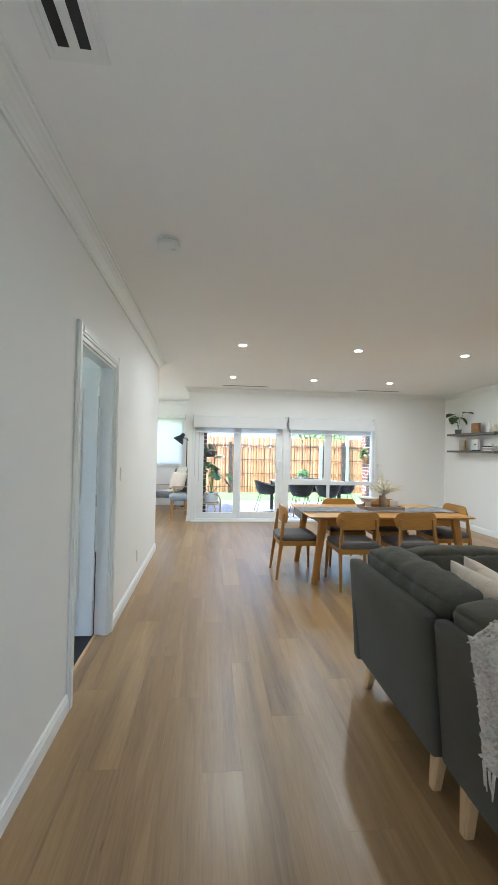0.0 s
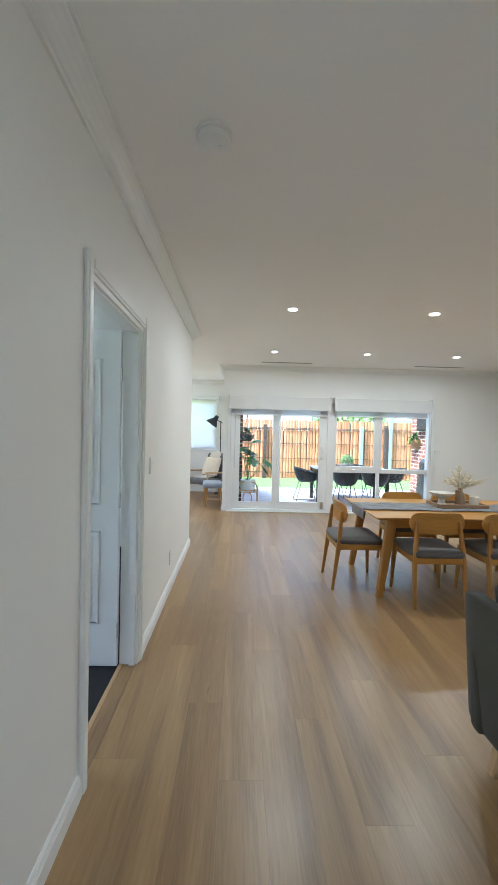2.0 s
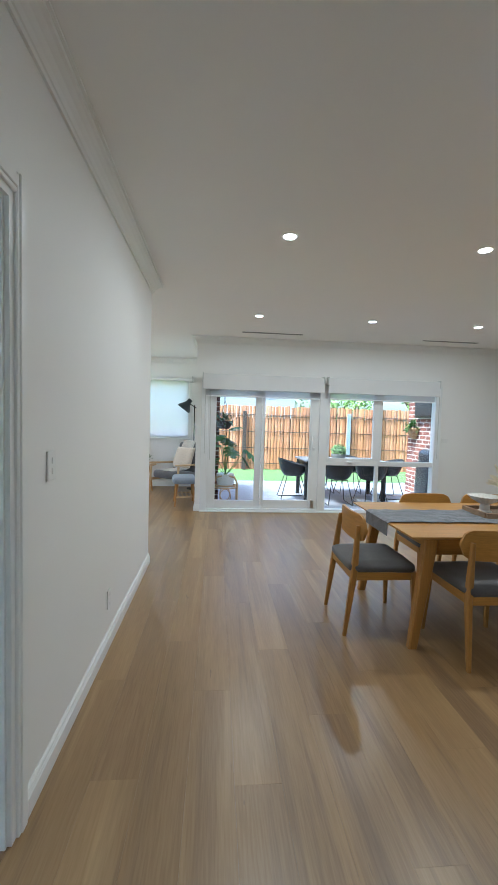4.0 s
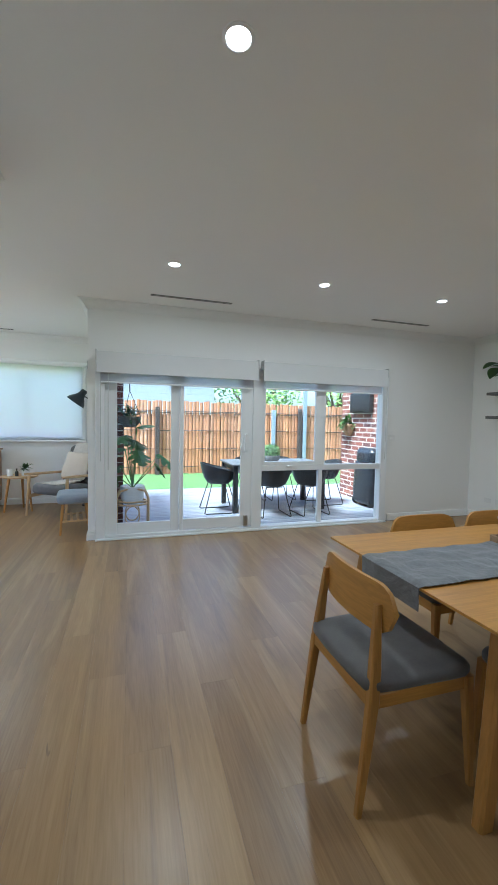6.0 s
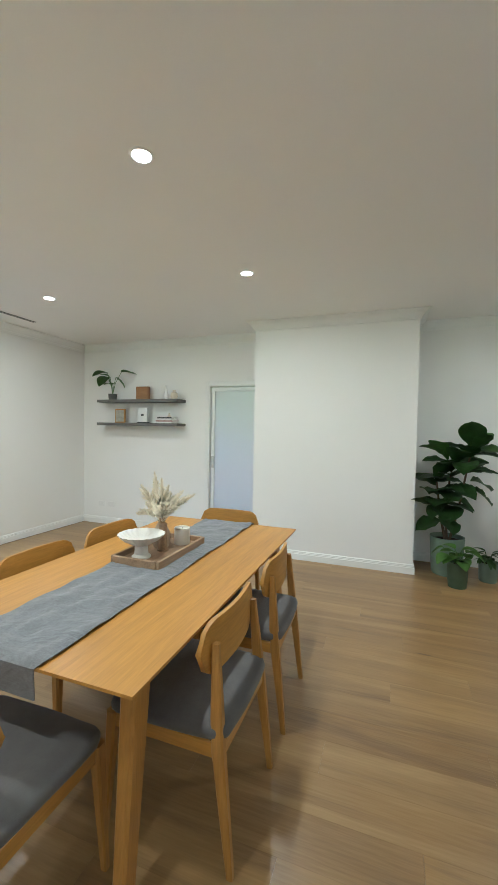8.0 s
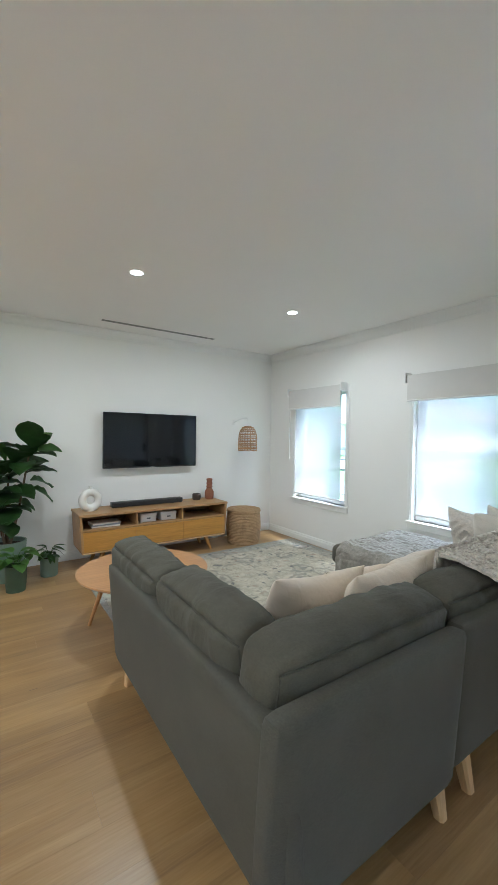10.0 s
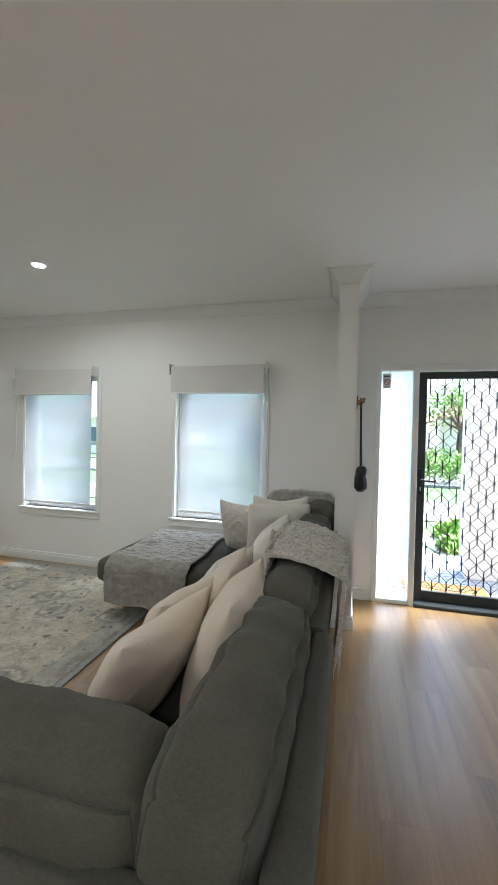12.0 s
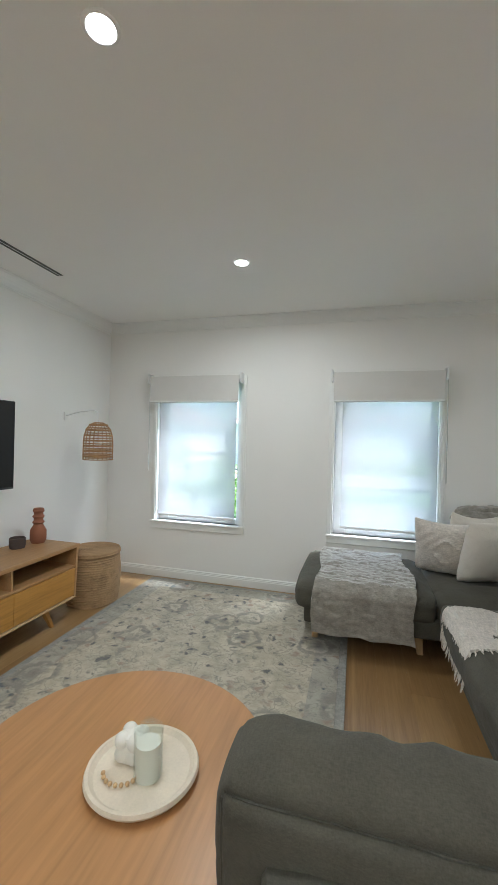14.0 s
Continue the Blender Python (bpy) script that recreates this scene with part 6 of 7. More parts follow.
# ---------------------------------------------------------------- sitting area
ac = thing("armchair", "timber armchair with grey seat and linen cushion", "armchair", -0.46, 9.50, 0, -38)
part("seat", place(soft_box(0.62, 0.62, 0.14, 0.05, 0.015, 0.003, 31), pose(0, 0, 0.36, -5)), SEATF, ac, "grey seat cushion", True)
part("backrest", place(soft_box(0.60, 0.13, 0.62, 0.05, 0.015, 0.003, 32), pose(0, 0.36, 0.66, -20)), SEATF, ac, "grey back cushion", True)
for s in (-1, 1):
    part("front_leg", tube([(s * 0.36, -0.34, 0), (s * 0.35, -0.30, 0.56)], [0.016, 0.022], 10), OAK_PALE, ac, smooth=True)
    part("back_leg", tube([(s * 0.36, 0.38, 0), (s * 0.35, 0.30, 0.54)], [0.016, 0.022], 10), OAK_PALE, ac, smooth=True)
    part("armrest", place(soft_box(0.055, 0.74, 0.035, 0.016, 0, 0, 1, 6), pose(s * 0.35, 0.0, 0.57, -3)), OAK_PALE, ac, "pale timber armrest", True)
    part("side_rail", box(s * 0.34 - 0.012, -0.30, 0.255, s * 0.34 + 0.012, 0.34, 0.30, 0.004, 1), OAK_PALE, ac)
solo("cushion", pillow(0.46, 0.44, 0.16, 14), LINEN, "oat linen cushion on the armchair", "cushion", -0.33, 9.66, 0.68, -38, smooth=True, rx=-22)


def ac_throw(u, v):
    x = -0.16 + 0.30 * v + 0.03 * math.sin(6 * u)
    s = u * 1.0
    y, z = (-0.26 + s * 0.9, 0.455) if s < 0.5 else (0.20 + (s - 0.5) * 0.42, 0.47 + (s - 0.5) * 1.06)
    k = knit_bumps(x, y, z, 0.012, 30)
    return Vector((x, y - abs(k), z + abs(k)))


tw = throw("throw_blanket", ac_throw, 50, 30, KNIT, "crumpled cream throw over the armchair")
tw.matrix_world = pose(-0.46, 9.50, 0, 0, 0, -38)
stl = thing("footstool", "blue-grey padded footstool with slatted timber legs", "footstool", -0.22, 8.55, 0, 8)
part("seat", place(soft_box(0.38, 0.52, 0.10, 0.04, 0.012, 0.003, 33), Matrix.Translation((0, 0, 0.42))), BLUEGREY, stl, "buttoned blue-grey seat pad", True)
for sx in (-1, 1):
    for sy in (-1, 1):
        part("leg", tube([(sx * 0.16, sy * 0.22, 0), (sx * 0.13, sy * 0.18, 0.37)], [0.012, 0.019], 10), OAK_Z, stl, smooth=True)
for k in range(4):
    part("slat", box(-0.12 + k * 0.07, -0.20, 0.165, -0.09 + k * 0.07, 0.20, 0.177, 0.003, 1), OAK_PALE, stl)
for sy in (-1, 1):
    part("cross_rail", box(-0.15, sy * 0.205 - 0.009, 0.148, 0.15, sy * 0.205 + 0.009, 0.165), OAK_PALE, stl)
sdt = thing("side_table", "round timber side table holding a small plant", "side table", -1.12, 9.82, 0)
part("tabletop", lathe([(0, 0.50), (0.23, 0.50), (0.245, 0.512), (0.245, 0.525), (0, 0.527)], 40), OAK_PALE, sdt, smooth=True)
for k in range(3):
    a = radians(90 + 120 * k)
    part("leg", tube([(0.21 * math.cos(a), 0.21 * math.sin(a), 0), (0.14 * math.cos(a), 0.14 * math.sin(a), 0.50)], [0.013, 0.02], 10), OAK_Z, sdt, smooth=True)
pl = thing("potted_plant", "tiny bushy plant in a white pot", "plant", -1.04, 9.80, 0.527)
part("pot", lathe([(0, 0), (0.05, 0), (0.058, 0.085), (0.052, 0.085), (0, 0.07)], 24), WHITEC, pl, smooth=True)
rnd = random.Random(9)
for i in range(34):
    leaf_part(pl, (rnd.uniform(-0.03, 0.03), rnd.uniform(-0.03, 0.03), 0.08 + rnd.uniform(0, 0.06)), rnd.uniform(0, 360), rnd.uniform(5, 80), rnd.uniform(0.06, 0.11), 0.028, LEAF, 0.3)
solo("mug", lathe([(0, 0), (0.038, 0), (0.042, 0.10), (0.038, 0.10), (0.036, 0.01), (0, 0.01)], 24), WHITEC, "white cup on the side table", "cup", -1.23, 9.76, 0.527, smooth=True)
solo("dark_bottle", lathe([(0, 0), (0.024, 0), (0.024, 0.06), (0.01, 0.075), (0.01, 0.11), (0, 0.11)], 18), BLACK, "small dark bottle on the side table", "bottle", -1.14, 9.74, 0.527, smooth=True)
cab = thing("chest_of_drawers", "oak chest of drawers beneath the sitting area window", "chest of drawers", -1.86, 9.98, 0)
part("body", box(-0.40, -0.22, 0.10, 0.40, 0.24, 0.88, 0.004, 1), OAK_TV, cab)
part("top", box(-0.42, -0.24, 0.88, 0.42, 0.25, 0.905, 0.004, 1), OAK_TV, cab)
for k in range(3):
    d = part("drawer", box(-0.385, -0.238, 0.125 + k * 0.25, 0.385, -0.215, 0.362 + k * 0.25, 0.003, 1), OAK_TV, cab)
    part("handle", box(-0.06, -0.25, 0.33 + k * 0.25, 0.06, -0.236, 0.342 + k * 0.25, 0.003, 1), BLACKM, d)
for sx in (-1, 1):
    for sy in (-1, 1):
        part("leg", tapered([(sx * 0.36, sy * 0.19, 0), (sx * 0.35, sy * 0.18, 0.10)], [(0.03, 0.03), (0.045, 0.045)]), OAK_Z, cab)
for x, h in ((-1.62, 0.19), (-1.75, 0.15)):
    cnd = thing("candle", "white pillar candle on the chest of drawers", "candle", x, 9.95, 0.905, group="pillar candles")
    part("wax", lathe([(0, 0), (0.045, 0), (0.045, h), (0.035, h - 0.004), (0, h - 0.006)], 24), WAX, cnd, smooth=True)
    part("wick", tube([(0, 0, h - 0.01), (0, 0, h + 0.01)], 0.0015, 6), INK, cnd)
fl = thing("floor_lamp", "black adjustable floor lamp with a bell shade", "floor lamp", -0.16, 10.02, 0)
part("base", lathe([(0, 0), (0.13, 0), (0.13, 0.015), (0.02, 0.03), (0, 0.03)], 32), BLACKM, fl, smooth=True)
part("pole", tube([(0, 0, 0.02), (0, 0, 1.72)], 0.011, 10), BLACKM, fl, smooth=True)
part("arm", tube([(0.04, 0.0, 1.66), (-0.10, -0.01, 1.74)], 0.009, 10), BLACKM, fl, smooth=True)
shd = part("shade", lathe([(0.0, 0.09), (0.03, 0.088), (0.048, 0.075), (0.05, 0.02), (0.07, -0.03), (0.13, -0.11), (0.15, -0.16), (0.145, -0.16), (0.12, -0.105), (0.06, -0.03), (0.04, 0.02), (0, 0.06)], 32), plain("navy_black_enamel", (0.018, 0.026, 0.034), 0.4), fl, "dark bell-shaped shade", True,
           pose(-0.13, -0.01, 1.76, 0, 36, 0))
part("bulb", lathe([(0, -0.09), (0.03, -0.07), (0.03, -0.03), (0, 0.0)], 16), WHITEC, shd, smooth=True)
bs = thing("bar_stool", "white topped stool with dark timber legs", "stool", -0.92, 7.42, 0)
part("seat", lathe([(0, 0.44), (0.17, 0.44), (0.185, 0.455), (0.18, 0.47), (0, 0.475)], 32), WHITEC, bs, smooth=True)
for k in range(4):
    a = radians(45 + 90 * k)
    part("leg", tube([(0.20 * math.cos(a), 0.20 * math.sin(a), 0), (0.12 * math.cos(a), 0.12 * math.sin(a), 0.44)], [0.011, 0.016], 8), STEM, bs, smooth=True)


# ---------------------------------------------------------------- back yard
setting("ground", box(-60, -90, -0.4, 70, 90, -0.16), GRASS, "lawn around the house")
# unseen slab, added so the lawn throws no green light into the bedroom
setting("bounce_slab", box(-9.0, -2.0, -0.16, -3.62, 13.0, -0.13), CONCRETE, "unseen concrete slab added for neutral bounce light")
setting("lawn", box(-6, 11.42, -0.16, 14, 14.3, -0.06), GRASS, "bright green back lawn")
dk = new("deck")
tagged(dk, "weathered grey-blue timber deck boards", "deck", "", "structure")
part("joists", box(-0.2, 8.2, -0.16, 6.0, 11.38, -0.05), WIRE, dk)
bmesh_board = box(-3.1, -0.043, -0.012, 3.1, 0.043, 0.012, 0.003, 1)
first = part("board", bmesh_board, DECK, dk, m=pose(2.95, 8.23, -0.034))
for k in range(1, 34):
    o = new("board", first.data)
    o.parent = dk
    o.matrix_basis = pose(2.95, 8.23 + k * 0.094, -0.034)

fe = new("slat_fence")
tagged(fe, "tall split timber slat fence bound with dark wire", "fence")
slat = bmesh.new()
add_tube(slat, [(0, 0, 0.0), (0, 0, 1.97)], 0.047, 7, flat=0.4)
s0 = part("slat", slat, SLAT, fe, m=pose(-4.0, 14.0, -0.06))
rnd = random.Random(2)
for k in range(1, 175):
    o = new("slat", s0.data)
    o.parent = fe
    o.matrix_basis = pose(-4.0 + k * 0.099, 14.0 + rnd.uniform(-0.012, 0.012), -0.06 + rnd.uniform(-0.03, 0.02), 0, rnd.uniform(-0.5, 0.5), rnd.uniform(-15, 15))
for z in (0.14, 0.62, 1.12, 1.60, 1.64):
    part("tie", tube([(-4.0 + i * 0.3, 13.965 + 0.008 * math.sin(i * 2.1), z + 0.008 * math.sin(i * 3.7)) for i in range(59)], 0.010, 5), WIRE, fe, "dark binding wire")
# dark board added behind the slats, its colour standing for shade in the gaps
part("gap_shade_board", box(-4.1, 14.05, -0.1, 13.4, 14.08, 1.55), plain("fence_shadow_board", (0.16, 0.10, 0.07), 0.9, space="world"), fe)
for x, h, m in ((5.40, 2.75, GALV), (4.42, 1.80, GALV), (5.25, 1.85, WIRE), (1.15, 1.80, WIRE)):
    solo("fence_post", box(-0.055, -0.045, 0, 0.055, 0.045, h, 0.006, 1), m, "square metal post against the slat fence", "post", x, 13.88, -0.06, group="fence posts")

bwall = new("brick_wall")
tagged(bwall, "red brick side wall of the covered deck", "wall", "", "structure")
part("mortar", box(4.506, 8.22, -0.16, 4.72, 10.238, 2.75), MORTAR, bwall)
brick = box(-0.052, -0.113, -0.0365, 0.052, 0.113, 0.0365, 0.004, 1)
b0 = None
for r in range(33):
    for c in range(9):
        y = 8.30 + c * 0.242 + (0.121 if r % 2 else 0)
        m = pose(4.555, y, -0.11 + r * 0.0865)
        L = 1.0
        if y + 0.115 > 10.25:
            m = m @ pose(0, -(y + 0.115 - 10.25) / 2, 0)
            L = max(0.2, 1 - (y + 0.115 - 10.25) / 0.23)
        if b0 is None:
            b0 = part("brick", brick, BRICK, bwall)
            o = b0
        else:
            o = new("brick", b0.data)
            o.parent = bwall
        o.matrix_basis = m @ Matrix.Diagonal((1, L, 1, 1))
bpier = new("brick_pier")
tagged(bpier, "narrow red brick pier at the edge of the deck", "pier", "", "structure")
part("mortar", box(0.126, 8.866, -0.16, 0.344, 9.074, 2.75), MORTAR, bpier)
half = box(-0.0535, -0.1135, -0.0365, 0.0535, 0.1135, 0.0365, 0.004, 1)
h0 = None
for r in range(33):
    for c in (-1, 1):
        m = pose(0.235 + c * 0.059, 8.97, -0.11 + r * 0.0865) if r % 2 else pose(0.235, 8.97 + c * 0.059, -0.11 + r * 0.0865, 0, 0, 90)
        if h0 is None:
            o = h0 = part("brick", half, BRICK, bpier)
        else:
            o = new("brick", h0.data)
            o.parent = bpier
        o.matrix_basis = m
ob_ = thing("outdoor_screen", "black covered panel fixed high on the brick wall", "television", 4.50, 9.51, 1.77)
part("cover", place(soft_box(0.10, 0.62, 0.36, 0.02, 0.004, 0.002, 51, 8), Matrix.Translation((-0.05, 0, 0))), BLACK, ob_, smooth=True)
part("seam", box(-0.104, -0.3, -0.005, -0.099, 0.3, 0.005), BLACKM, ob_)
wp = thing("wall_planter", "cane wall basket with trailing green plant", "planter", 4.50, 9.95, 1.16)
bm = bmesh.new()
for i in range(11):
    z = i * 0.021
    r = 0.05 + 0.13 * (i / 10) ** 0.6
    add_tube(bm, [(-r * 0.9 * math.sin(a), r * math.cos(a), z) for a in [math.pi * k / 16 for k in range(17)]], 0.012, 6)
part("basket", bm, RATTAN, wp, smooth=True)
rnd = random.Random(8)
for i in range(40):
    leaf_part(wp, (-0.06 + rnd.uniform(-0.05, 0.03), rnd.uniform(-0.13, 0.13), 0.2 + rnd.uniform(-0.02, 0.10)), rnd.uniform(70, 290), rnd.uniform(-20, 80), rnd.uniform(0.10, 0.20), 0.045, LEAF, 0.6)
bq = thing("covered_barbecue", "barbecue under a dark weatherproof cover by the bricks", "barbecue", 4.355, 9.12, -0.022)
bm = soft_box(0.26, 0.50, 0.72, 0.06, 0.01, 0.012, 61, 14, 5)
for v in bm.verts:
    f = (v.co.z + 0.36) / 0.72
    v.co.x *= 1.1 - 0.25 * f
    v.co.z += 0.40
part("skirt", bm, BAGB, bq, smooth=True)
part("hood", place(soft_box(0.24, 0.48, 0.26, 0.08, 0.02, 0.010, 62, 12, 5), Matrix.Translation((0.02, 0, 0.85))), BAGB, bq, smooth=True)
for sy in (-1, 1):
    part("wheel", lathe([(0, -0.02), (0.07, -0.02), (0.075, 0), (0.07, 0.02), (0, 0.02)], 20), BLACK, bq, smooth=True, m=pose(-0.06, sy * 0.22, 0.075, 90))

ot = thing("outdoor_table", "dark rectangular outdoor dining table on the deck", "table", 2.72, 9.42, -0.022)
part("tabletop", box(-0.80, -0.43, 0.725, 0.80, 0.43, 0.755, 0.006, 1), plain("grey_outdoor_top", (0.09, 0.092, 0.10), 0.4, vary=0.1), ot)
for sx in (-1, 1):
    for sy in (-1, 1):
        part("leg", box(sx * 0.74 - 0.035, sy * 0.37 - 0.035, 0, sx * 0.74 + 0.035, sy * 0.37 + 0.035, 0.725, 0.004, 1), BLACKM, ot)
    part("apron", box(sx * 0.74 - 0.012, -0.335, 0.65, sx * 0.74 + 0.012, 0.335, 0.725), BLACKM, ot)


def tub_chair():
    c = thing("tub_chair", "black moulded tub chair with wire sled legs", "chair", group="outdoor chairs")
    bm = bmesh.new()
    n, m = 28, 9
    rows = []
    for j in range(m + 1):
        f = j / m
        row = []
        for i in range(n):
            a = i * math.tau / n
            back = (1 - math.sin(a)) / 2
            rim = 0.66 + 0.11 * back ** 1.2 - 0.03 * (1 - back)
            z = 0.44 + (rim - 0.44) * f ** 1.6
            r = 0.10 + 0.17 * f ** 0.5
            row.append(bm.verts.new((r * 1.08 * math.cos(a), r * math.sin(a) - 0.02 * f * back, z)))
        rows.append(row)
    for q, s in zip(rows, rows[1:]):
        for i in range(n):
            bm.faces.new((q[i], q[(i + 1) % n], s[(i + 1) % n], s[i]))
    bm.faces.new(rows[0])
    bmesh.ops.recalc_face_normals(bm, faces=bm.faces)
    bmesh.ops.solidify(bm, geom=list(bm.faces), thickness=0.008)
    part("shell", bm, BLACK, c, "black moulded shell", True)
    for s in (-1, 1):
        part("sled_leg", tube([(s * 0.14, 0.13, 0.45), (s * 0.22, 0.25, 0.02), (s * 0.22, 0.22, 0.009), (s * 0.22, -0.22, 0.009), (s * 0.22, -0.25, 0.02), (s * 0.14, -0.13, 0.45)], 0.008, 6), BLACKM, c)
    for y in (-0.13, 0.13):
        part("cross_bar", tube([(-0.14, y, 0.44), (0.14, y, 0.44)], 0.008, 6), BLACKM, c)
    return c


tc = tub_chair()
tc.matrix_basis = pose(1.76, 9.25, -0.022, 0, 0, -90)
for x, y, rz in ((2.50, 8.84, 0), (3.12, 8.82, 4), (2.52, 10.02, 180), (3.10, 10.0, 176), (3.72, 9.45, 90)):
    copy_thing(tc, pose(x, y, -0.022, 0, 0, rz))
tp = thing("topiary_ball", "round clipped topiary in a grey bowl on the table", "plant", 2.66, 9.32, 0.733)
part("bowl", lathe([(0, 0), (0.09, 0), (0.14, 0.06), (0.145, 0.11), (0.135, 0.11), (0, 0.09)], 28), plain("grey_bowl", (0.20, 0.20, 0.20), 0.6), tp, smooth=True)
bm = bmesh.new()
rnd = random.Random(4)
for i in range(900):
    d = Vector((rnd.gauss(0, 1), rnd.gauss(0, 1), rnd.gauss(0, 1))).normalized()
    if d.z < -0.6:
        continue
    p = Vector((0, 0, 0.16)) + d * rnd.uniform(0.10, 0.145)
    u = d.orthogonal().normalized() * 0.012
    w = d.cross(u).normalized() * 0.008
    bm.faces.new([bm.verts.new(p - u + d * 0.006), bm.verts.new(p + w), bm.verts.new(p + u + d * 0.01), bm.verts.new(p - w)])
part("foliage", bm, HEDGE, tp)
part("core", lathe([(0.11 * math.sin(math.pi * k / 10), 0.16 - 0.11 * math.cos(math.pi * k / 10)) for k in range(11)], 16), SAGE_D, tp)

ws = thing("plant_stand", "cane plant stand carrying a white pot of monstera", "plant", 0.47, 8.68, -0.022)
for y in (-0.13, 0.13):
    part("cane_hoop", tube([(-0.20, y, 0.0), (-0.20, y, 0.38), (-0.15, y, 0.48), (0, y, 0.52), (0.15, y, 0.48), (0.20, y, 0.38), (0.20, y, 0.0)], 0.014, 8), OAK_PALE, ws, smooth=True)
    part("cane_loop", tube([(0.09 * math.sin(a), y, 0.15 + 0.13 * math.cos(a) * (1 if math.cos(a) > 0 else 0.9)) for a in [k * math.tau / 20 for k in range(20)]], 0.009, 6, closed=True), OAK_PALE, ws)
for z in (0.29, 0.33):
    part("cane_ring", tube([(0.18 * math.cos(a), 0.13 * math.sin(a), z) for a in [k * math.tau / 24 for k in range(24)]], 0.012, 6, closed=True), OAK_PALE, ws)
part("pot", lathe([(0, 0.30), (0.11, 0.30), (0.15, 0.38), (0.155, 0.53), (0.145, 0.53), (0, 0.50)], 32), WHITEC, ws, smooth=True)


def monstera_leaf(L):
    """A broad heart-shaped leaf along +x with a few deep splits on each side."""
    bm = bmesh.new()
    n = 15
    mid = [bm.verts.new((L * i / n, 0, -0.25 * L * (i / n) ** 2)) for i in range(n + 1)]
    for s in (-1, 1):
        rim = []
        for i in range(n + 1):
            f = i / n
            w = L * 0.52 * math.sin(math.pi * min(1.0, 0.10 + 0.90 * f) ** 0.85)
            if i % 4 == 3 and 2 < i < n:
                w *= 0.42
            rim.append(bm.verts.new((L * f + w * 0.30 - 0.14 * L * (1 - f) ** 3, s * w, -0.25 * L * f * f - 0.30 * w)))
        for i in range(n):
            bm.faces.new((mid[i], rim[i], rim[i + 1], mid[i + 1]))
    bmesh.ops.solidify(bm, geom=list(bm.faces), thickness=0.001)
    return bm


for az, up, L, bx, bz, lean in ((170, 10, 0.34, -0.10, 1.02, 0), (60, -20, 0.32, -0.02, 1.15, 0), (-20, -30, 0.34, 0.34, 0.95, 0), (150, -30, 0.30, -0.16, 0.80, 0), (40, 20, 0.28, 0.05, 1.3, 0), (-70, -25, 0.3, 0.05, 1.0, 0), (10, -45, 0.24, 0.30, 0.82, 0), (-120, -10, 0.3, -0.08, 1.2, 0), (200, -45, 0.26, -0.18, 0.66, 0)):
    part("stem", tube([(0, 0, 0.5), (bx * 0.6, 0.0, 0.5 + (bz - 0.5) * 0.6), (bx, 0, bz)], 0.007, 6), LEAF, ws)
    part("leaf", monstera_leaf(L), LEAF, ws, "split monstera leaf", m=Matrix.Translation((bx, 0, bz)) @ pose(0, 0, 0, 0, 0, az) @ pose(0, 0, 0, 0, -up, 0))
hb_ = thing("hanging_basket", "dark hanging basket with fern leaves by the post", "planter", 0.43, 8.72, 1.30)
part("basket", lathe([(0, -0.02), (0.08, -0.02), (0.14, 0.06), (0.15, 0.12), (0.14, 0.12), (0, 0.10)], 28), CLAYD, hb_, smooth=True)
part("arm", tube([(-0.19, 0.16, 0.62), (-0.10, 0.10, 0.70), (0, 0, 0.66), (0, 0, 0.45)], 0.008, 6), BLACKM, hb_)
for k in range(3):
    a = k * math.tau / 3
    part("chain", tube([(0.145 * math.cos(a), 0.145 * math.sin(a), 0.11), (0, 0, 0.46)], 0.004, 5), BLACKM, hb_)
for i in range(26):
    leaf_part(hb_, (rnd.uniform(-0.08, 0.08), rnd.uniform(-0.08, 0.08), 0.12), rnd.uniform(0, 360), rnd.uniform(0, 80), rnd.uniform(0.14, 0.26), 0.04, LEAF_D, 0.6)


def tree(x, y, height, spread, seed, label, z=-0.16, leaves=2600):
    t_ = thing("tree", label, "tree", x, y, z, group="background trees")
    rnd = random.Random(seed)
    fork = height * 0.42
    part("trunk", tube([(0, 0, 0), (0.06, 0.02, fork * 0.6), (0.0, 0.05, fork)], [height * 0.035, height * 0.028, height * 0.022], 10), STEM, t_, smooth=True)
    centres = []
    for k in range(9):
        a = k * 2.4 + rnd.uniform(-0.3, 0.3)
        r = spread * rnd.uniform(0.3, 0.8)
        tip = Vector((r * math.cos(a), r * math.sin(a), fork + (height - fork) * rnd.uniform(0.25, 0.85)))
        part("limb", tube([(0, 0.05, fork * 0.95), tip * 0.5 + Vector((0, 0, fork * 0.4)), tip], [height * 0.015, height * 0.009, 0.01], 6), STEM, t_, smooth=True)
        centres.append((tip, spread * rnd.uniform(0.32, 0.5)))
    bm = bmesh.new()
    for i in range(leaves):
        c, r = rnd.choice(centres)
        d = Vector((rnd.gauss(0, 1), rnd.gauss(0, 1), rnd.gauss(0, 0.8)))
        p = c + d.normalized() * r * rnd.random() ** 0.4
        u = Vector((rnd.uniform(-1, 1), rnd.uniform(-1, 1), rnd.uniform(-0.7, 0.4))).normalized()
        L = rnd.uniform(0.10, 0.2)
        w = u.orthogonal().normalized() * L * 0.35
        bm.faces.new([bm.verts.new(p), bm.verts.new(p + u * L * 0.5 + w), bm.verts.new(p + u * L), bm.verts.new(p + u * L * 0.5 - w)])
    part("crown", bm, LEAF_T, t_)


tree(5.2, 18.5, 4.4, 2.2, 21, "leafy green tree behind the back fence")
tree(8.8, 18.0, 4.8, 2.4, 22, "broad green tree behind the back fence")
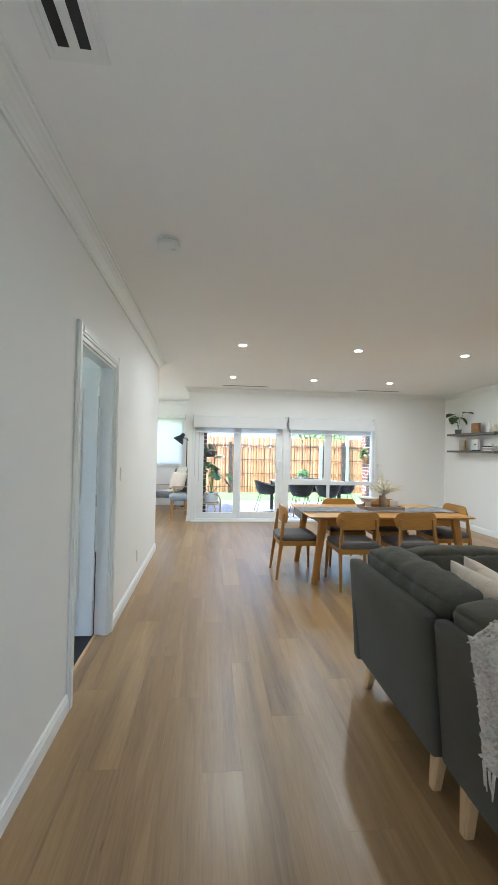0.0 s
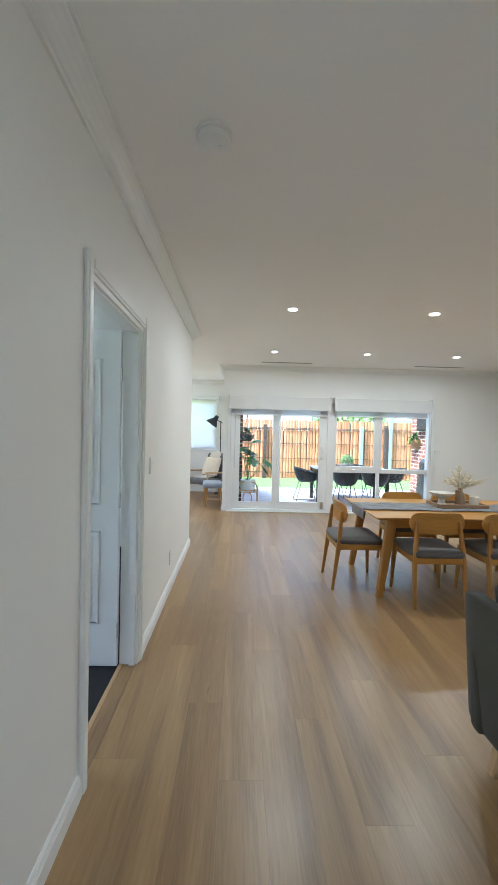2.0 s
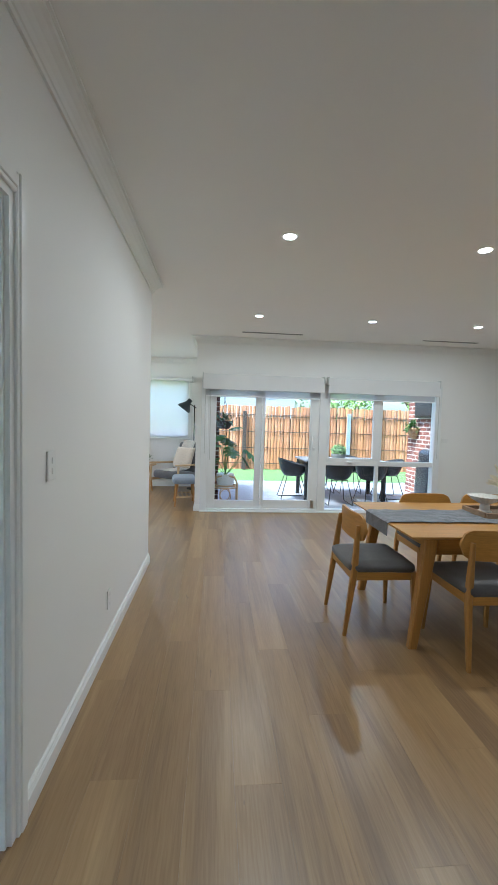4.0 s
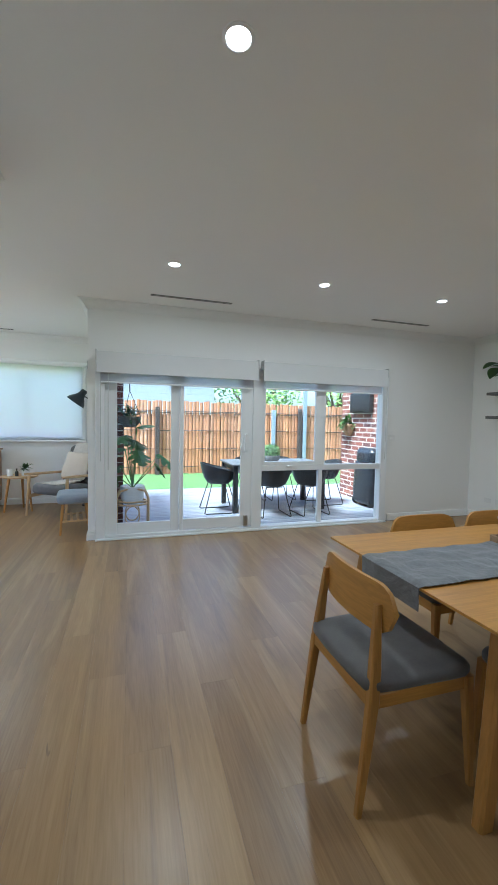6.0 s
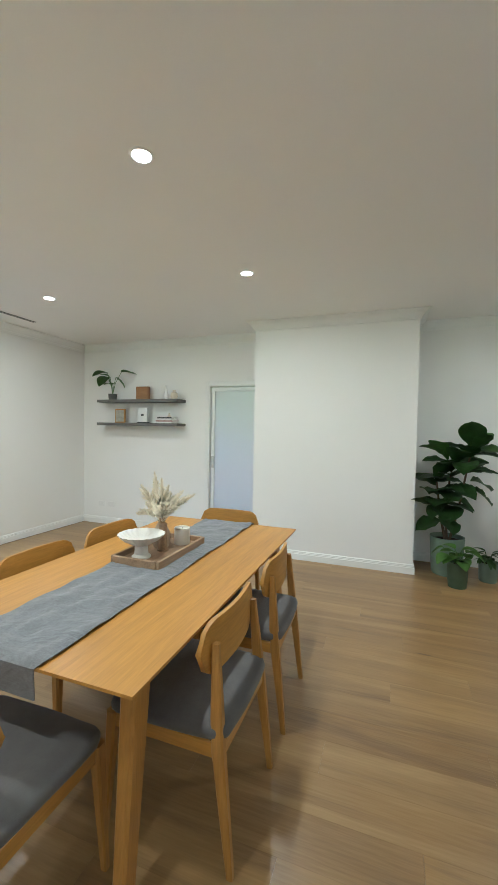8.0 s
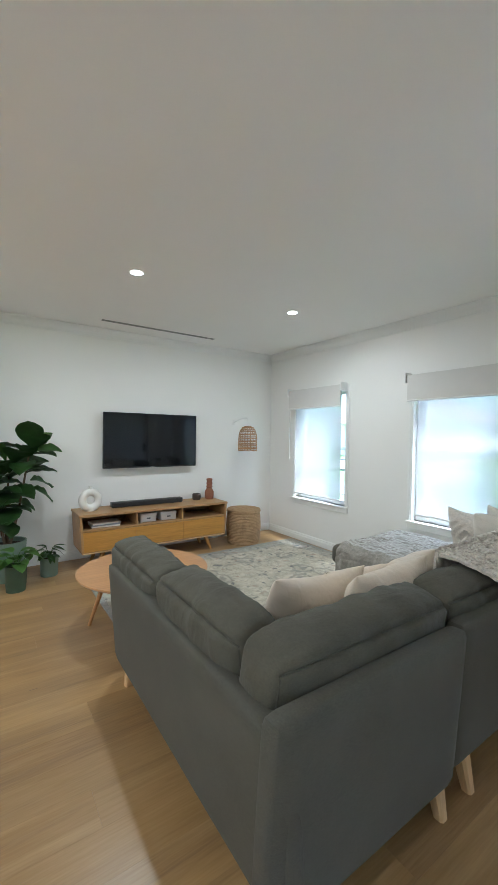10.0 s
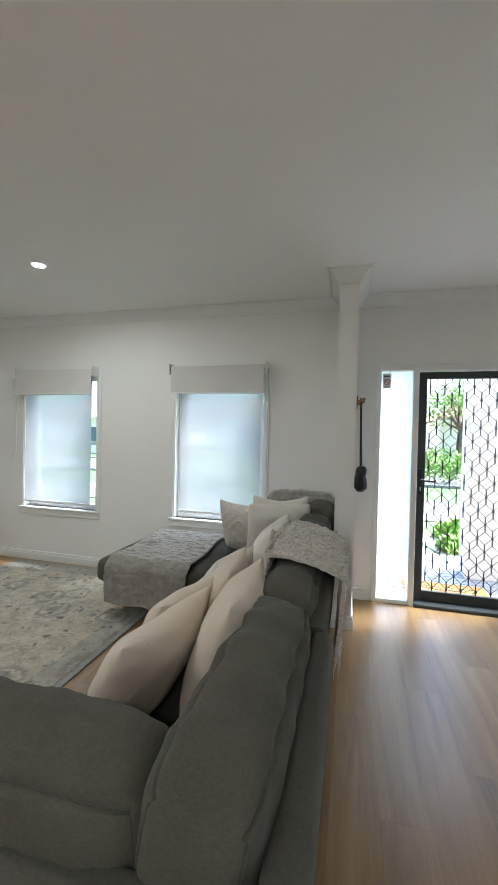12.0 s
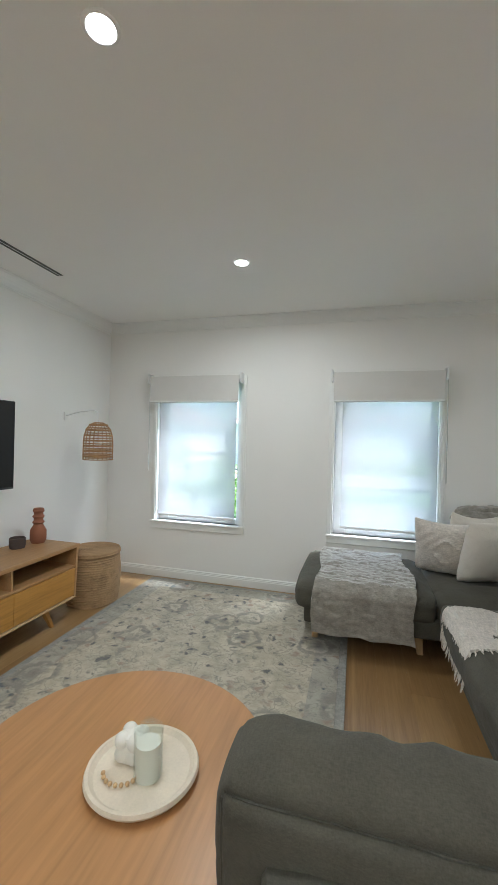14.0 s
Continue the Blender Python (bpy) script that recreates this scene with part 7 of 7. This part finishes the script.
tree(12.2, 19.0, 4.6, 2.4, 23, "leafy green tree behind the back fence", leaves=1800)


def house(x, y, w, d, h, rz, label, roof_mat, wall_mat, boards=False, windows=()):
    o = thing("house", label, "house", x, y, -0.16, rz)
    part("wall", box(-w / 2, -d / 2, 0, w / 2, d / 2, h), wall_mat, o)
    bm = bmesh.new()
    ov = 0.5
    v = [bm.verts.new(p) for p in ((-w / 2 - ov, -d / 2 - ov, h), (w / 2 + ov, -d / 2 - ov, h), (w / 2 + ov, d / 2 + ov, h), (-w / 2 - ov, d / 2 + ov, h), (-w / 2 + d * 0.3, 0, h + d * 0.22), (w / 2 - d * 0.3, 0, h + d * 0.22))]
    for f in ((0, 1, 5, 4), (1, 2, 5), (2, 3, 4, 5), (3, 0, 4), (3, 2, 1, 0)):
        bm.faces.new([v[i] for i in f])
    part("roof", bm, roof_mat, o)
    part("gutter", box(-w / 2 - ov, -d / 2 - ov - 0.06, h - 0.06, w / 2 + ov, -d / 2 - ov, h + 0.04), BOARDW, o)
    if boards:
        n = int(h / 0.2)
        for k in range(n):
            b_ = box(-w / 2, -d / 2 - 0.03, k * 0.2, w / 2, -d / 2, k * 0.2 + 0.19)
            part("weatherboard", b_, wall_mat, o)
    for wx, wz, ww, wh in windows:
        wi = part("window", box(wx - ww / 2, -d / 2 - 0.06, wz, wx + ww / 2, -d / 2 - 0.002, wz + wh), BOARDW, o)
        part("pane", box(wx - ww / 2 + 0.06, -d / 2 - 0.07, wz + 0.06, wx + ww / 2 - 0.06, -d / 2 - 0.058, wz + wh - 0.06), plain("dark_window", (0.10, 0.12, 0.14), 0.1), wi)
    return o


house(-2.2, 19.0, 10.6, 6, 3.6, 0, "white weatherboard neighbour house behind the fence", ROOFT, BOARDW, True)

# ---------------------------------------------------------------- front yard and street
pd = new("porch")
tagged(pd, "grey-blue timber porch boards outside the entry", "deck", "", "structure")
part("joists", box(-1.4, -2.35, -0.16, 1.9, -0.62, -0.07), WIRE, pd)
pb = part("board", box(-1.65, -0.043, -0.012, 1.65, 0.043, 0.012, 0.003, 1), DECK, pd, m=pose(0.25, -0.67, -0.055))
for k in range(1, 18):
    o = new("board", pb.data)
    o.parent = pd
    o.matrix_basis = pose(0.25, -0.67 - k * 0.097, -0.055)
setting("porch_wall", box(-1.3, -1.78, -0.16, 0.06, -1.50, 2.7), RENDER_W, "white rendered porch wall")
mt = thing("door_mat", "orange coir door mat with dark lettering", "door mat", 0.36, -1.00, -0.043)
part("pile", box(-0.38, -0.22, 0, 0.38, 0.22, 0.014, 0.004, 1), COIR, mt)
for k in range(6):
    a0 = -0.30 + k * 0.11
    part("script_stroke", tube([(a0 + 0.05 * math.sin(i * 0.9) + i * 0.009, -0.06 + 0.05 * math.sin(i * 0.8 + k), 0.014) for i in range(9)], 0.005, 5), INK, mt)
setting("road", box(-60, -17.5, -0.16, 70, -11.0, -0.145), ASPHALT, "grey asphalt street")
setting("footpath", box(-60, -7.6, -0.16, 70, -5.1, -0.14), CONCRETE, "pale concrete footpath")
gp = bmesh.new()
gp_low = [gp.verts.new((x, y, -0.16)) for x, y in ((0.02, -2.36), (0.34, -3.75), (2.9, -3.75), (2.9, -2.36))]
gp_top = [gp.verts.new((v.co.x, v.co.y, -0.135)) for v in gp_low]
gp.faces.new(gp_low)
gp.faces.new(gp_top)
for k in range(4):
    gp.faces.new((gp_low[k], gp_low[(k + 1) % 4], gp_top[(k + 1) % 4], gp_top[k]))
setting("garden_path", gp, PATHC, "shaded blue-grey concrete garden path")
rnd = random.Random(33)
peb = bmesh.new()
for k in range(1100):
    y = rnd.uniform(-3.9, -2.4)
    x = -0.06 - 0.235 * (y + 2.36) - rnd.uniform(0.0, 0.42)
    r = rnd.uniform(0.015, 0.04)
    m = Matrix.Translation((x, y, -0.16 + r * 0.5)) @ pose(0, 0, 0, 0, 0, rnd.uniform(0, 360)) @ Matrix.Diagonal((r * 1.3, r, r * 0.7, 1))
    bmesh.ops.create_icosphere(peb, subdivisions=1, radius=1, matrix=m)
tagged(link("pebbles", peb, PEBBLE, True), "pale river pebbles edging the garden path", "pebbles", "", "stuff")
for y in (-11.15, -17.65):
    setting("kerb", box(-60, y, -0.16, 70, y + 0.15, -0.05, 0.02, 1), CONCRETE, "pale concrete kerb")
ys = thing("yard_sign", "small yellow board on a stake in the front garden", "sign", -0.78, -4.5, -0.16, -18)
part("board", box(-0.17, -0.006, 0.02, 0.17, 0.006, 0.42), YELLOW, ys)
part("stake", box(-0.012, -0.02, -0.05, 0.012, -0.006, 0.40), OAK_PALE, ys)
for k in range(2):
    part("bar", box(-0.02 - 0.07 * k, 0.006, 0.14, 0.03 - 0.07 * k, 0.008, 0.22), INK, ys)
lb = thing("letterbox", "white letterbox on a post by the street", "letterbox", -1.55, -7.4, -0.16)
part("post", box(-0.05, -0.05, 0, 0.05, 0.05, 0.95, 0.005, 1), BOARDW, lb)
part("box", box(-0.12, -0.18, 0.95, 0.12, 0.18, 1.2, 0.01, 1), BOARDW, lb)
part("slot", box(-0.08, 0.178, 1.1, 0.08, 0.183, 1.125), INK, lb)
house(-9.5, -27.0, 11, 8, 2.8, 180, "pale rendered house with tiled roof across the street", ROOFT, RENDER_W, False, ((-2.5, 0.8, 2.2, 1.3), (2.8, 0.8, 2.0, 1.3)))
house(5.5, -27.5, 12, 8, 2.9, 180, "white house with tiled roof across the street", ROOFT, BOARDW, True, ((-3, 0.8, 2.4, 1.3), (2.5, 0.8, 1.8, 1.3)))
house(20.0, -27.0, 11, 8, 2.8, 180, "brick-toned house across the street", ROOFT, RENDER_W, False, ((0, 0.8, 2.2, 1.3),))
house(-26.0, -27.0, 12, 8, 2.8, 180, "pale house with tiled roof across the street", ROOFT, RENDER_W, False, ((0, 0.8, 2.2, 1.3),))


def shrub(x, y, r, h, seed, label, n=900):
    s_ = thing("shrub", label, "shrub", x, y, -0.16, group="front garden shrubs")
    rnd = random.Random(seed)
    bm = bmesh.new()
    for i in range(n):
        a, q = rnd.uniform(0, math.tau), rnd.random() ** 0.5
        hh = h * (1 - 0.5 * q * q) * rnd.uniform(0.15, 1.0)
        p = Vector((r * q * math.cos(a), r * q * math.sin(a), hh))
        u = Vector((rnd.uniform(-1, 1), rnd.uniform(-1, 1), rnd.uniform(-0.3, 1))).normalized()
        L = rnd.uniform(0.08, 0.16)
        w = u.orthogonal().normalized() * L * 0.35
        bm.faces.new([bm.verts.new(p), bm.verts.new(p + u * L * 0.5 + w), bm.verts.new(p + u * L), bm.verts.new(p + u * L * 0.5 - w)])
    part("foliage", bm, LEAF_T, s_)
    part("stem", tube([(0, 0, 0), (0.02, 0, h * 0.6)], [0.03, 0.01], 6), STEM, s_)


for k, (x, y, r, h) in enumerate(((-3.6, -20.0, 1.2, 1.3), (-1.8, -19.8, 0.9, 1.0), (-6.2, -20.4, 1.3, 1.5), (2.0, -20.2, 1.1, 1.1), (-0.35, -3.6, 0.28, 0.30), (-0.20, -2.9, 0.20, 0.22), (-3.2, -12.4, 1.2, 1.5), (-4.9, -12.8, 1.3, 1.9), (-1.6, -12.6, 1.0, 1.3), (-6.6, -12.6, 1.2, 1.6), (3.6, -3.4, 0.7, 1.5), (5.4, -4.2, 0.8, 1.2))):
    shrub(x, y, r, h, 70 + k, "loose green garden shrub")
tree(-4.8, -21.5, 5.6, 2.4, 31, "leafy street-side garden tree", leaves=2000)
tree(2.6, -22.5, 6.0, 2.6, 32, "leafy street-side garden tree", leaves=2000)

# ---------------------------------------------------------------- floor planks
PW, PL = 0.187, 1.52
rnd = random.Random(12)
floor_ob = bpy.data.objects["floor"]


def plank_mesh():
    return box(-0.5, -0.5, -0.012, 0.5, 0.5, 0.0)


def plank_rows(x0, x1, y0, y1):
    """Plank footprints that fill a stretch of floor, joints staggered."""
    out = []
    i = 0
    x = x0
    while x < x1 - 0.001:
        xe = min(x + PW, x1)
        y = y0 - PL * ((i * 0.37 + rnd.uniform(-0.06, 0.06)) % 1.0)
        while y < y1:
            a, b = max(y, y0), min(y + PL, y1)
            if b - a > 0.01:
                out.append((x, a, xe, b))
            y += PL
        x = xe
        i += 1
    return out


one = link("plank", plank_mesh(), FLOOR)
one.parent = floor_ob
first_used = False
count = 0
rest = []
for x0, y0, x1, y1 in plank_rows(-0.345, 5.45, -0.49, 8.02):
    if count >= 296:
        rest.append((x0, y0, x1, y1))
        continue
    if not first_used:
        o, first_used = one, True
    else:
        o = new("plank", one.data)
        o.parent = floor_ob
    o.matrix_basis = pose((x0 + x1) / 2, (y0 + y1) / 2, 0) @ Matrix.Diagonal((x1 - x0 - 0.0005, y1 - y0 - 0.0006, 1, 1))
    count += 1
rest.append((-0.425, 2.456, -0.346, 3.254))
for x0, y0, x1, y1 in plank_rows(-3.5, -0.345, 5.80, 10.30) + plank_rows(-0.345, -0.02, 8.02, 10.30):
    rest.append((x0, y0, x1, y1))
bm = bmesh.new()
for x0, y0, x1, y1 in rest:
    add_box(bm, x0 + 0.0005, y0 + 0.0006, -0.012, x1 - 0.0005, y1 - 0.0006, 0.0)
ps = link("planks", bm, FLOOR)
ps.parent = floor_ob
tagged(ps, "", "", "", "stuff")
